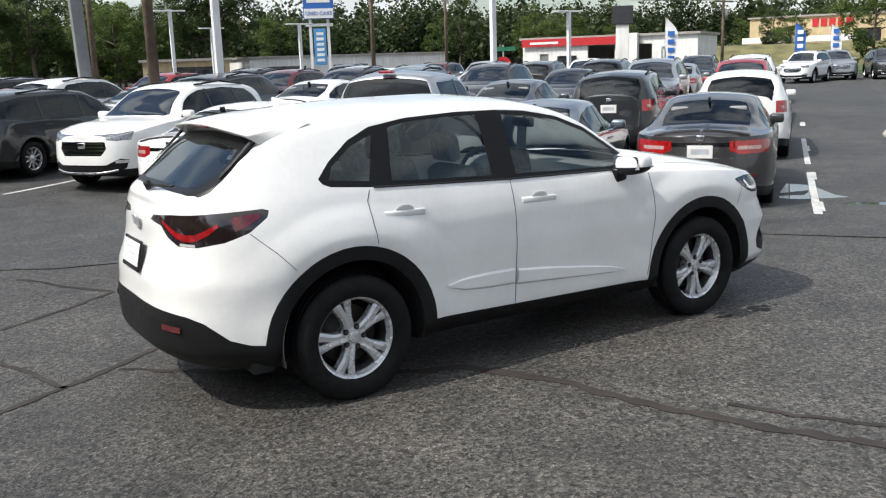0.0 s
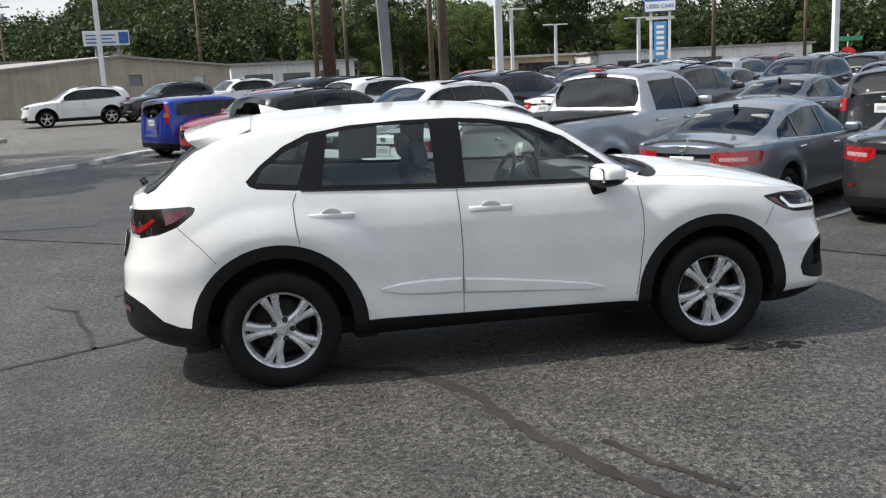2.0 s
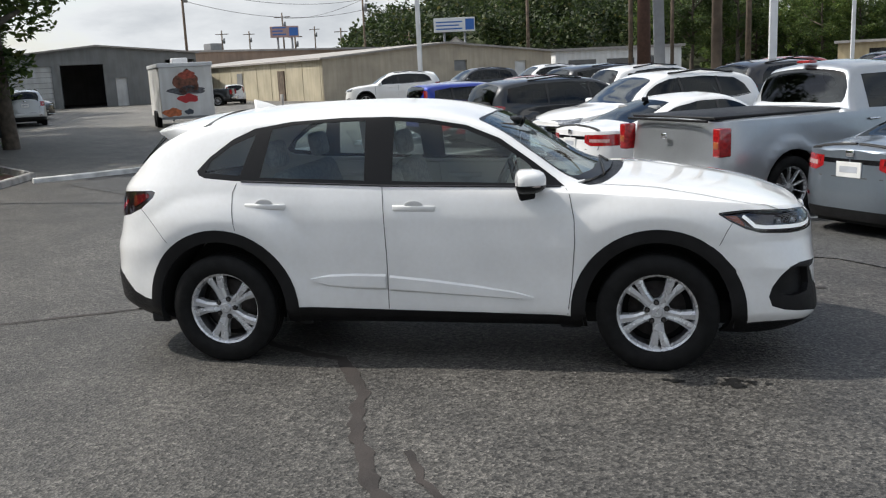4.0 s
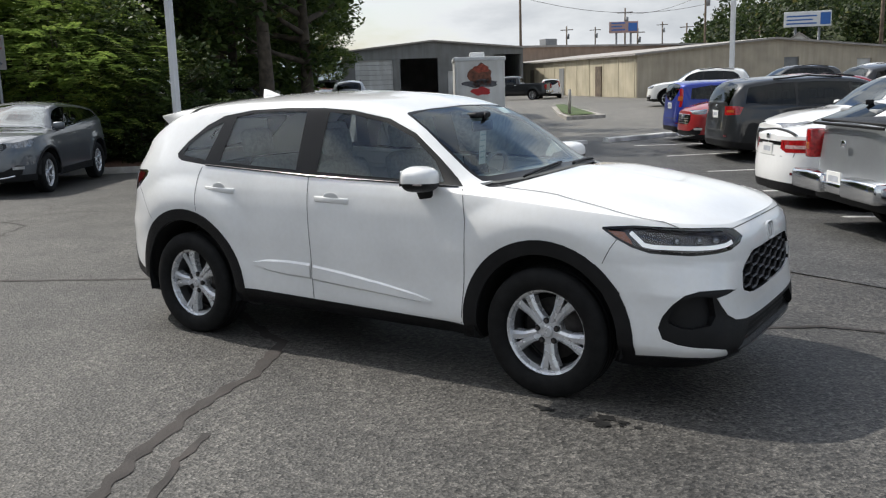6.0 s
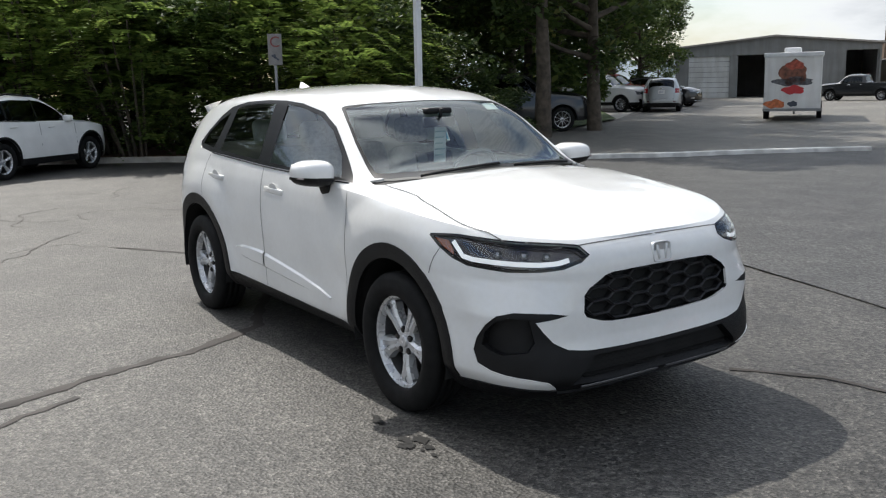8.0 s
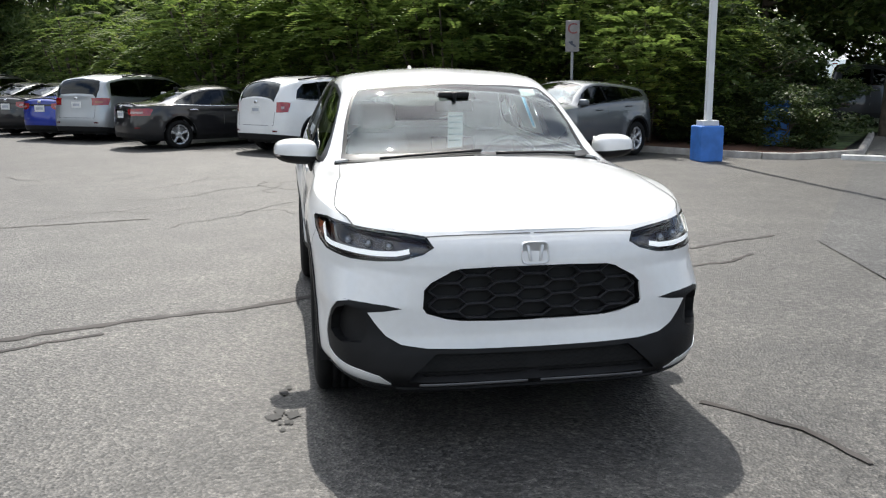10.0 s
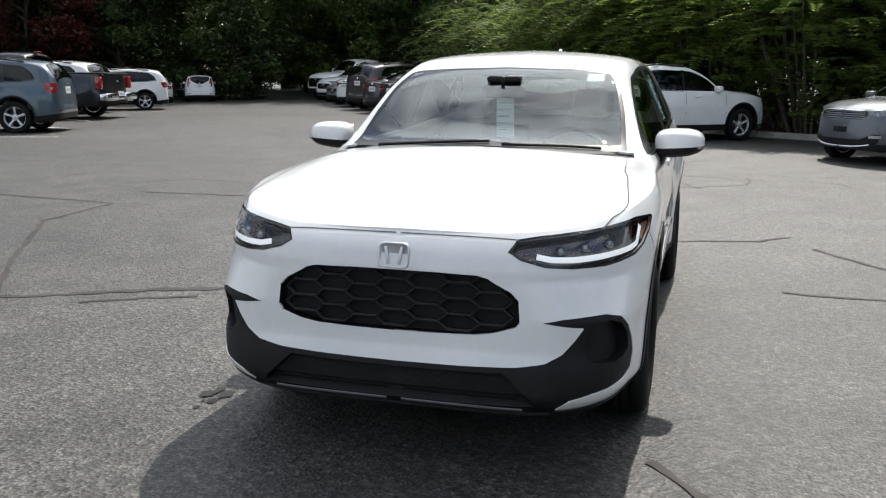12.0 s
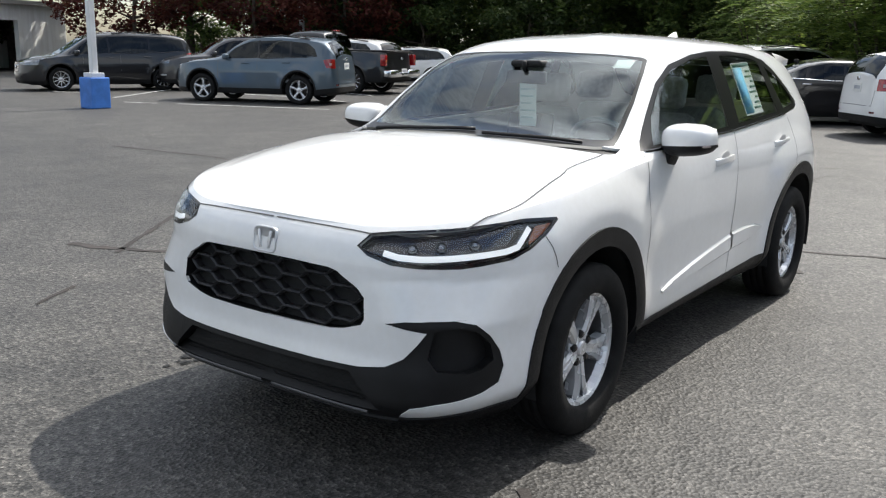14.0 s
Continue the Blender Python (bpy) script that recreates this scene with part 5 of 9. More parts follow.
# ---- the other cars ----
KIND = {
    "sedan": dict(L=4.86, half=0.88, H=1.45, R=0.335, hubs=(-1.37, 1.46), sill=0.20,
                  belt=((-2.43, 0.98), (-1.6, 1.0), (-0.5, 0.955), (0.8, 0.92), (1.5, 0.86), (2.1, 0.76), (2.43, 0.68)),
                  roof=((-2.43, 0.98), (-2.3, 1.045), (-1.85, 1.085), (-1.72, 1.10), (-1.3, 1.25), (-0.85, 1.385), (-0.4, 1.445), (-0.1, 1.45), (0.2, 1.43), (0.5, 1.33), (1.05, 1.02), (1.15, 0.99), (1.7, 0.92), (2.2, 0.78), (2.43, 0.69)),
                  rail=((-2.43, 0.985), (-1.75, 1.03), (-1.3, 1.16), (-0.85, 1.31), (-0.4, 1.375), (0.0, 1.375), (0.3, 1.31), (0.6, 1.16), (0.95, 0.96), (1.2, 0.93), (1.7, 0.87), (2.3, 0.7)),
                  raily=((-2.43, 0.66), (-1.75, 0.66), (-1.2, 0.60), (-0.3, 0.59), (0.3, 0.58), (0.7, 0.66), (1.0, 0.74), (1.6, 0.72), (2.3, 0.5)),
                  dlo=((-1.52, 1.035), (-0.5, 0.985), (0.86, 0.955), (0.55, 1.16), (0.28, 1.275), (-0.05, 1.335), (-0.45, 1.335), (-0.9, 1.265), (-1.3, 1.125)), pillars=((-0.18, -0.14), (-1.0, -0.9)),
                  ws=(1.02, 0.42, 0.70, 0.55), rw=(-1.70, -0.92, 0.60, 0.52), tail=(0.36, 0.77, 0.945, -1.98), head=(0.42, 0.66, 0.76, 2.0), grille=(0.40, 0.44, 0.64), tailz=0.97, mirror=(0.72, 1.0)),
    "suv": dict(L=4.62, half=0.91, H=1.68, R=0.36, hubs=(-1.33, 1.33), sill=0.24,
                belt=((-2.31, 1.10), (-1.5, 1.12), (-0.3, 1.08), (0.8, 1.05), (1.4, 1.01), (2.0, 0.92), (2.31, 0.82)),
                roof=((-2.31, 1.10), (-2.25, 1.22), (-2.05, 1.52), (-1.95, 1.585), (-1.4, 1.655), (-0.6, 1.68), (-0.1, 1.66), (0.25, 1.58), (0.55, 1.44), (1.0, 1.16), (1.1, 1.13), (1.6, 1.08), (2.05, 0.98), (2.31, 0.85)),
                rail=((-2.31, 1.11), (-2.15, 1.27), (-1.95, 1.47), (-1.5, 1.565), (-0.6, 1.60), (-0.1, 1.59), (0.25, 1.50), (0.5, 1.36), (0.85, 1.12), (1.1, 1.08), (1.6, 1.03), (2.2, 0.88)),
                raily=((-2.31, 0.68), (-1.9, 0.66), (-0.4, 0.64), (0.25, 0.63), (0.6, 0.70), (0.95, 0.78), (1.6, 0.76), (2.2, 0.55)),
                dlo=((-1.82, 1.20), (-1.5, 1.165), (-0.3, 1.115), (0.76, 1.085), (0.48, 1.325), (0.22, 1.455), (-0.1, 1.53), (-0.8, 1.555), (-1.5, 1.50), (-1.72, 1.36)), pillars=((-0.25, -0.22), (-1.12, -1.08)),
                ws=(1.0, 0.28, 0.74, 0.60), rw=(-2.24, -1.98, 0.62, 0.58), tail=(0.66, 0.90, 1.12, -1.98), head=(0.46, 0.82, 0.93, 1.9), grille=(0.44, 0.58, 0.80), tailz=1.15, mirror=(0.62, 1.14), rails=True),
    "minivan": dict(L=5.15, half=0.96, H=1.74, R=0.35, hubs=(-1.5, 1.5), sill=0.20,
                    belt=((-2.57, 1.08), (-1.5, 1.10), (0.0, 1.07), (1.2, 1.02), (1.8, 0.95), (2.57, 0.78)),
                    roof=((-2.57, 1.08), (-2.5, 1.24), (-2.33, 1.58), (-2.2, 1.66), (-1.4, 1.73), (-0.4, 1.745), (0.3, 1.70), (0.7, 1.58), (1.1, 1.33), (1.5, 1.10), (1.6, 1.06), (2.1, 0.98), (2.57, 0.80)),
                    rail=((-2.57, 1.10), (-2.42, 1.32), (-2.2, 1.55), (-1.4, 1.645), (-0.4, 1.66), (0.3, 1.62), (0.7, 1.49), (1.05, 1.26), (1.35, 1.07), (1.6, 1.02), (2.4, 0.82)),
                    raily=((-2.57, 0.76), (-2.1, 0.74), (-0.4, 0.72), (0.5, 0.70), (0.9, 0.75), (1.4, 0.82), (2.4, 0.55)),
                    dlo=((-2.2, 1.20), (-1.5, 1.145), (0.0, 1.105), (1.22, 1.065), (0.92, 1.28), (0.62, 1.47), (0.25, 1.57), (-0.5, 1.61), (-1.5, 1.59), (-2.1, 1.51)), pillars=((0.1, 0.1), (-1.1, -1.1)),
                    ws=(1.48, 0.72, 0.80, 0.66), rw=(-2.5, -2.27, 0.68, 0.64), tail=(0.52, 0.94, 1.13, -2.25), head=(0.46, 0.76, 0.90, 2.0), grille=(0.40, 0.55, 0.74), tailz=1.1, mirror=(1.02, 1.12), rails=True),
    "boxy": dict(L=4.14, half=0.89, H=1.60, R=0.33, hubs=(-1.28, 1.28), sill=0.22,
                 belt=((-2.07, 1.06), (-1.2, 1.08), (0.0, 1.04), (0.8, 1.02), (1.4, 0.99), (1.8, 0.92), (2.07, 0.82)),
                 roof=((-2.07, 1.06), (-2.04, 1.25), (-1.95, 1.50), (-1.85, 1.56), (-1.2, 1.60), (-0.3, 1.60), (0.15, 1.57), (0.45, 1.45), (0.9, 1.14), (1.0, 1.11), (1.5, 1.06), (1.85, 0.98), (2.07, 0.85)),
                 rail=((-2.07, 1.08), (-2.0, 1.28), (-1.88, 1.47), (-1.2, 1.52), (-0.3, 1.525), (0.15, 1.49), (0.42, 1.34), (0.75, 1.08), (1.0, 1.05), (1.9, 0.92)),
                 raily=((-2.07, 0.72), (-1.8, 0.68), (-0.4, 0.66), (0.2, 0.65), (0.5, 0.70), (0.85, 0.78), (1.9, 0.6)),
                 dlo=((-1.72, 1.14), (-0.3, 1.09), (0.68, 1.06), (0.40, 1.29), (0.12, 1.435), (-0.4, 1.47), (-1.2, 1.46), (-1.66, 1.40)), pillars=((-0.28, -0.26), (-1.15, -1.15)),
                 ws=(0.9, 0.2, 0.74, 0.62), rw=(-2.03, -1.91, 0.56, 0.56), tail=(0.66, 0.92, 1.38, -1.86), head=(0.48, 0.78, 0.92, 1.74), grille=(0.36, 0.50, 0.66), tailz=1.1, mirror=(0.56, 1.1)),
    "wedge": dict(L=4.38, half=0.95, H=1.64, R=0.365, hubs=(-1.33, 1.34), sill=0.27,
                  belt=((-2.19, 1.17), (-1.5, 1.165), (0.0, 1.10), (0.8, 1.065), (1.4, 1.04), (1.9, 0.97), (2.19, 0.88)),
                  roof=((-2.19, 1.17), (-2.12, 1.29), (-2.0, 1.43), (-1.92, 1.485), (-1.2, 1.565), (-0.5, 1.615), (-0.1, 1.625), (0.15, 1.60), (0.45, 1.48), (1.0, 1.17), (1.1, 1.145), (1.6, 1.11), (1.95, 1.045), (2.19, 0.91)),
                  rail=((-2.19, 1.18), (-2.05, 1.30), (-1.9, 1.40), (-1.2, 1.49), (-0.5, 1.54), (-0.1, 1.55), (0.2, 1.49), (0.48, 1.36), (0.86, 1.12), (1.1, 1.10), (1.6, 1.06), (2.1, 0.94)),
                  raily=((-2.19, 0.72), (-1.8, 0.67), (-0.4, 0.65), (0.2, 0.64), (0.5, 0.70), (0.9, 0.80), (1.6, 0.80), (2.1, 0.62)),
                  dlo=((-1.72, 1.285), (-0.3, 1.175), (0.80, 1.115), (0.50, 1.335), (0.22, 1.455), (-0.1, 1.50), (-0.6, 1.49), (-1.2, 1.445), (-1.66, 1.38)), pillars=((-0.24, -0.20), (-1.12, -1.06)),
                  ws=(1.0, 0.24, 0.78, 0.62), rw=(-2.13, -1.95, 0.60, 0.56), tail=(0.62, 0.98, 1.12, -1.85), head=(0.50, 0.865, 0.965, 1.72), grille=(0.50, 0.80, 0.94), tailz=1.12, mirror=(0.66, 1.17)),
    "pickup": dict(L=5.82, half=0.98, H=1.92, R=0.40, hubs=(-1.72, 1.85), sill=0.36,
                   belt=((-2.91, 1.26), (-0.8, 1.27), (0.0, 1.24), (1.2, 1.22), (1.8, 1.18), (2.5, 1.10), (2.91, 1.0)),
                   roof=((-2.91, 1.30), (-0.72, 1.32), (-0.66, 1.36), (-0.54, 1.80), (-0.46, 1.87), (0.1, 1.92), (0.6, 1.90), (0.85, 1.82), (1.45, 1.38), (1.55, 1.34), (2.3, 1.28), (2.75, 1.16), (2.91, 1.04)),
                   rail=((-2.91, 1.285), (-0.72, 1.30), (-0.66, 1.34), (-0.54, 1.72), (-0.46, 1.78), (0.1, 1.82), (0.6, 1.80), (0.85, 1.70), (1.30, 1.28), (1.5, 1.25), (2.5, 1.16), (2.91, 1.02)),
                   raily=((-2.91, 0.86), (-0.72, 0.84), (-0.5, 0.68), (0.6, 0.68), (0.85, 0.72), (1.35, 0.82), (2.5, 0.78), (2.91, 0.6)),
                   dlo=((-0.36, 1.305), (0.4, 1.285), (1.22, 1.275), (0.92, 1.56), (0.72, 1.70), (0.4, 1.74), (-0.34, 1.725)), pillars=((0.42, 0.42), (0.44, 0.44)),
                   ws=(1.46, 0.86, 0.80, 0.66), rw=(-0.652, -0.525, 0.76, 0.70), tail=(0.82, 0.86, 1.20, -2.72), head=(0.55, 0.86, 1.02, 2.55), grille=(0.55, 0.62, 1.0), tailz=1.0, mirror=(1.0, 1.38)),
}
BASE = {}


def car_base(kind):
    """One car of a kind, with all its parts; later ones are copies in another paint."""
    k = KIND[kind]
    h, w = k["H"], k["half"]
    hl = k["L"] / 2
    zb = k["belt"]
    c = dict(
        half=w, x_rear_corner=-hl + 0.85, x_front_corner=hl - 0.95, n_front=3.0, n_rear=5.0 if kind != "sedan" else 3.0,
        nose=smooth_curve((0.15, hl - 0.12), (0.3, hl - 0.01), (0.45, hl), (0.7, hl - 0.02), (0.9, hl - 0.06), (1.3, hl - 0.2)),
        tail=smooth_curve((0.15, -hl + 0.15), (0.3, -hl + 0.02), (0.5, -hl), (0.8, -hl + 0.03), (1.05, -hl + 0.05), (1.4, -hl + 0.08)),
        belt=smooth_curve(*zb), sill=curve_of((-hl, k["sill"] + 0.08), (-hl + 0.5, k["sill"]), (hl - 0.5, k["sill"]), (hl, k["sill"] + 0.02)),
        width=smooth_curve((0.15, w - 0.08), (0.3, w - 0.03), (0.5, w - 0.005), (0.75, w), (0.95, w - 0.02), (1.15, w - 0.05), (1.35, w - 0.08)),
        taper=smooth_curve((-hl, 0.97), (-hl + 0.8, 1.0), (0, 0.985), (hl - 1, 1.0), (hl, 0.96)),
        roof=smooth_curve(*k["roof"]), rail=smooth_curve(*k["rail"]), rail_y=smooth_curve(*k["raily"]),
        flare=[(x, k["R"], k["R"] + 0.11, 0.022) for x in k["hubs"]])
    q = Shell(c)
    q.grid(0.10, 10, 14)
    GL, WN, RW, HD, TL, GR_, LO, IN, HO = 1, 2, 3, 4, 5, 6, 7, 8, 9
    q.cut(LO, [(q.u0, -0.1), (q.u0, 0.16), (q.u1, 0.16), (q.u1, -0.1)])
    for x in k["hubs"]:
        q.cut(HO, [q.S(a, b) if b > k["sill"] + 0.06 else (q.S(a, k["sill"] + 0.06)[0], -0.1) for a, b in ring(x, k["R"] + 0.01, k["R"] + 0.075, 22)])
    q.cut(GL, [q.S(a, b) for a, b in dense(list(k["dlo"]), 0.2)])
    b0, t0, yb, yt = k["ws"]
    q.cut(WN, [(b0 + 0.03, 2.0)] + [q.T(*p) for p in dense_open([(b0 + 0.02, 0.1), (b0 + 0.02, yb * 0.4), (b0 - 0.05, yb * 0.86), (b0 - 0.14, yb * 0.92), ((b0 + t0) / 2, (yb + yt) / 2 * 0.9), (t0 + 0.06, yt * 0.93), (t0, yt * 0.84), (t0 - 0.02, yt * 0.4), (t0 - 0.02, 0.1)], 0.08)] + [(t0 - 0.02, 2.0)])
    b0, t0, yb, yt = k["rw"]
    q.cut(RW, [(q.T(b0, 0.05)[0], 2.0)] + [q.T(*p) for p in dense_open([(b0, 0.05), (b0, yb * 0.6), (b0 + 0.01, yb * 0.92), ((b0 + t0) / 2, (yb + yt) / 2), (t0, yt * 0.92), (t0, yt * 0.6), (t0, 0.05)], 0.06)] + [(q.T(t0, 0.05)[0], 2.0)])
    y0, z0, z1, xw = k["tail"]
    slim = 0.05 if kind == "sedan" else 0.0
    if kind != "pickup":
        q.cut(TL, [q.R(y0, z0 + slim), q.R(y0, z1 - slim * 0.3), q.S(xw - 0.1, z1), q.S(xw, z1 - 0.02), q.S(xw - 0.08, z0 + 0.01), q.R(y0 + (0.12 if kind != "pickup" else 0.02), z0)])
    y0, z0, z1, xw = k["head"]
    q.cut(HD, [q.F(y0, z0 + 0.01), q.F(y0 + 0.02, z1 - 0.03), q.F(y0 + 0.2, z1 - 0.01), q.S(xw, z1 + 0.02), q.S(xw + 0.1, z0), q.F(y0 + 0.15, z0 - 0.01)])
    gy, g0, g1 = k["grille"]
    q.cut(GR_, [(q.u1, q.F(0, g1)[1]), q.F(gy, g1), q.F(gy + 0.03, (g0 + g1) / 2), q.F(gy - 0.06, g0), (q.u1, q.F(0, g0)[1])])
    zi = k["sill"] + 0.05
    q.cut(IN, [(q.u1, q.F(0, zi + 0.14)[1]), q.F(0.45, zi + 0.14), q.F(0.66, zi + 0.24), q.F(0.76, zi + 0.22), q.F(0.72, zi + 0.08), q.F(0.5, zi), (q.u1, q.F(0, zi)[1])])
    q.lay()
    car = thing(kind, pose(0, 0, 0), "", "car")
    part("body", q.take([0]), WHITE, car)
    part("lower_trim", q.take([LO], inset=-0.003), BLACK_PLASTIC, car, "black lower trim")
    for side in "LR":
        sg = 1 if side == "L" else -1
        part("side_window", q.take([GL], side, 0.003), FARGLASS, car, "dark side glass")
        for xa_, xb_ in k["pillars"]:
            bm = bmesh.new()
            za, zb_ = np.interp(xa_, [p[0] for p in k["dlo"][:3]], [p[1] for p in k["dlo"][:3]]), c["rail"](xb_) - 0.05
            q.ribbon(bm, [q.S(xa_ + (xb_ - xa_) * f, za + (zb_ - za) * f) for f in (0, 0.33, 0.66, 1)], 0.06, 0.003, sg)
            part("pillar", bm, GLOSS_BLACK, car)
        part("headlight", q.take([HD], side, 0.004), plain("far_headlight", (0.20, 0.21, 0.225), 0.12, 0.4, 0.45, 24, coat=1.0), car, "clear headlight")
        bm = q.take([TL], side, -0.002)
        if kind == "pickup":
            box(bm, (-hl + 0.015, 0.845, 0.86), (-hl + 0.20, 0.975, 1.2), bevel=0.02)
            if sg < 0:
                bmesh.ops.scale(bm, vec=(1, -1, 1), verts=bm.verts)
                bmesh.ops.reverse_faces(bm, faces=bm.faces)
        lamp = part("tail_light", bm, REDLENS, car, "red tail lamp")
        ty0, tz0, tz1, txw = k["tail"]
        ua, ub = q.R(ty0 + 0.10, tz0 + 0.05)[0], q.S(txw - 0.12, tz1 - 0.05)[0]
        bm = bmesh.new()
        if kind == "pickup":
            box(bm, (-hl + 0.008, sg * 0.91 - 0.04, 0.96), (-hl + 0.03, sg * 0.91 + 0.04, 1.04), bevel=0.005)
        else:
            q.ribbon(bm, [q.level(ua + (ub - ua) * f, (tz0 + tz1) / 2 - 0.01) for f in (0, 0.25, 0.5, 0.75)], (tz1 - tz0) * 0.26, 0.004, sg)
        part("lamp_insert", bm, plain("clear_lens", (0.42, 0.27, 0.26), 0.12, vary=0.3, scale=40, coat=1.0) if kind in ("sedan", "suv") else AMBER, lamp)
        bm = bmesh.new()
        mx_, mz_ = k["mirror"]
        box(bm, (-0.06, 0, -0.07), (0.07, 0.21, 0.07), bevel=0.04)
        yy = q.at(*q.S(mx_, mz_)).y
        part("door_mirror", bm, WHITE, car, at=Matrix.Translation((mx_, sg * (yy - 0.01), mz_)) @ Matrix.Diagonal((1, sg, 1, 1)))
        for hx in ((-1.0, 0.1) if kind != "pickup" else (-0.3, 0.55)):
            bm = bmesh.new()
            zz = c["belt"](hx) - 0.09
            q.ribbon(bm, [q.S(hx - 0.1, zz), q.S(hx, zz), q.S(hx + 0.1, zz)], 0.03, 0.0, sg, 0.03)
            part("door_handle", bm, CHROME if kind in ("pickup", "sedan") else WHITE, car)
        for hx in ((-0.22, 0.86) if kind != "pickup" else (0.42, 1.28)):
            bm = bmesh.new()
            q.ribbon(bm, [q.S(hx, c["belt"](hx) - 0.02 - (c["belt"](hx) - k["sill"] - 0.12) * f) for f in (0, 0.3, 0.6, 1)], 0.012, 0.001, sg)
            part("door_gap", bm, GAP, car)
        if k.get("rails"):
            bm = bmesh.new()
            pts = [Vector((x, sg * (c["rail_y"](x) - 0.04), c["rail"](x) + 0.075 * (1 if -1.4 < x < -0.25 else 0.5))) for x in (-1.55, -1.4, -0.8, -0.25, -0.05)]
            for a, b in zip(pts, pts[1:]):
                cyl(bm, a, b, 0.018, 0.018, 6)
            part("roof_rail", bm, BLACK_PLASTIC, car)
        for x in k["hubs"]:
            add_wheel(car, x, sg * (w - 0.12), k["R"], k["R"] * 0.68, 0.22, "five" if kind in ("suv", "sedan") else "six" if kind == "wedge" else "ten")
            bm = bmesh.new()
            n = 14
            rows = []
            for j in range(n + 1):
                a = math.pi * j / n
                rows.append([bm.verts.new((x + (k["R"] + 0.08) * math.cos(a), sg * y, k["R"] + (k["R"] + 0.08) * math.sin(a))) for y in (w - 0.01, w - 0.34)])
            for a, b in zip(rows, rows[1:]):
                bm.faces.new((a[0], a[1], b[1], b[0]))
            bm.faces.new([r[1] for r in rows])
            part("wheel_well", bm, DARK, car)
    part("windshield", q.take([WN], inset=0.003), FARSCREEN, car, "windscreen reflecting the sky")
    part("rear_window", q.take([RW], inset=0.003), FARGLASS, car, "dark rear window")
    part("lower_intake", q.take([IN], inset=0.012), BLACK_PLASTIC, car, "black lower intake")
    part("grille", q.take([GR_], inset=0.01), GLOSS_BLACK, car, "black grille")
    bm = bmesh.new()
    for j in range(4):
        zz = g0 + (g1 - g0) * (j + 0.5) / 4
        for sg in (1, -1):
            q.ribbon(bm, [q.F(gy * f, zz) for f in (0, 0.33, 0.66, 0.95)], 0.014, -0.004, sg)
    part("grille_insert", bm, GREY_METAL if kind == "wedge" else CHROME, car, kind="stuff")
    bm = bmesh.new()
    box(bm, (-0.01, -0.07, -0.05), (0.02, 0.07, 0.05), bevel=0.012)
    if kind == "wedge":
        bmesh.ops.scale(bm, vec=(1, 2.2, 1.0), verts=bm.verts)
        part("plate_holder", bm, BLACK_PLASTIC, car, at=pose(c["nose"](0.62) - 0.004, 0, 0.62))
    else:
        part("front_emblem", bm, CHROME, car, at=pose(c["nose"](g1 - 0.06) - 0.004, 0, g1 - 0.06))
    bm = bmesh.new()
    for sg in (1, -1):
        q.ribbon(bm, [q.F(gy * f, g1 + 0.004) for f in (0, 0.25, 0.5, 0.75, 1.0)], 0.022, 0.0, sg, 0.008)
    part("grille_bar", bm, CHROME, car)
    if kind in ("suv", "wedge"):
        bm = bmesh.new()
        for sg in (1, -1):
            q.ribbon(bm, [q.F(0.62 * f, k["sill"] + 0.055 + 0.05 * f ** 3) for f in (0, 0.25, 0.5, 0.75, 1.0)], 0.035, 0.0, sg, 0.012)
        part("skid_strip", bm, CHROME, car, "silver skid strip")
        for sg in (1, -1):
            bm = bmesh.new()
            q.ribbon(bm, [q.F(y, k["sill"] + 0.24) for y in (0.60, 0.68, 0.76)], 0.05, 0.002, sg)
            part("fog_lamp", bm, plain("fog_lens", (0.5, 0.5, 0.5), 0.1, 0.3, 0.2, 20), car)
    if kind != "pickup":
        zg = k["tail"][1] - 0.05 if kind == "sedan" else 0.62
        for sg in (1, -1):
            bm = bmesh.new()
            q.ribbon(bm, [q.R(y, zg) for y in (0.0, 0.2, 0.4, 0.6)], 0.010, 0.0015, sg)
            q.ribbon(bm, [q.R(0.6 + 0.02 * f, zg + (k["tail"][1] - zg + 0.01) * f) for f in (0, 0.5, 1)], 0.010, 0.0015, sg)
            part("tailgate_gap", bm, GAP, car)
            bm = bmesh.new()
            q.ribbon(bm, [q.R(y, 0.50) for y in (0.58, 0.64, 0.70)], 0.035, 0.003, sg)
            part("rear_reflector", bm, DIMRED, car)
            bm = bmesh.new()
            q.ribbon(bm, [q.S(a, b - 0.012) for a, b in dense_open(list(k["dlo"][:3]), 0.25)], 0.018, 0.0, sg, 0.006)
            part("belt_trim", bm, CHROME if kind == "sedan" else GLOSS_BLACK, car)
        for sg in (1, -1):
            for x in k["hubs"]:
                if kind in ("suv", "wedge"):
                    bm = bmesh.new()
                    q.ribbon(bm, [q.S(x + (k["R"] + 0.095) * math.cos(a), max(k["sill"] + 0.05, k["R"] + 0.01 + (k["R"] + 0.095) * math.sin(a))) for a in np.linspace(0.0, math.pi, 17).tolist()], 0.05, 0.0, sg, 0.008)
                    part("arch_trim", bm, BLACK_PLASTIC, car)
    if kind == "sedan":
        bm = bmesh.new()
        for sg in (1, -1):
            q.ribbon(bm, [q.R(y, 0.885) for y in (0.0, 0.15, 0.3, 0.42)], 0.05, 0.002, sg)
        part("boot_strip", bm, GLOSS_BLACK, car)
    zt = 0.80 if kind == "sedan" else 0.95
    xt = c["tail"](zt)
    if kind == "pickup":
        zt, xt = 0.70, -hl - 0.10
    bm = bmesh.new()
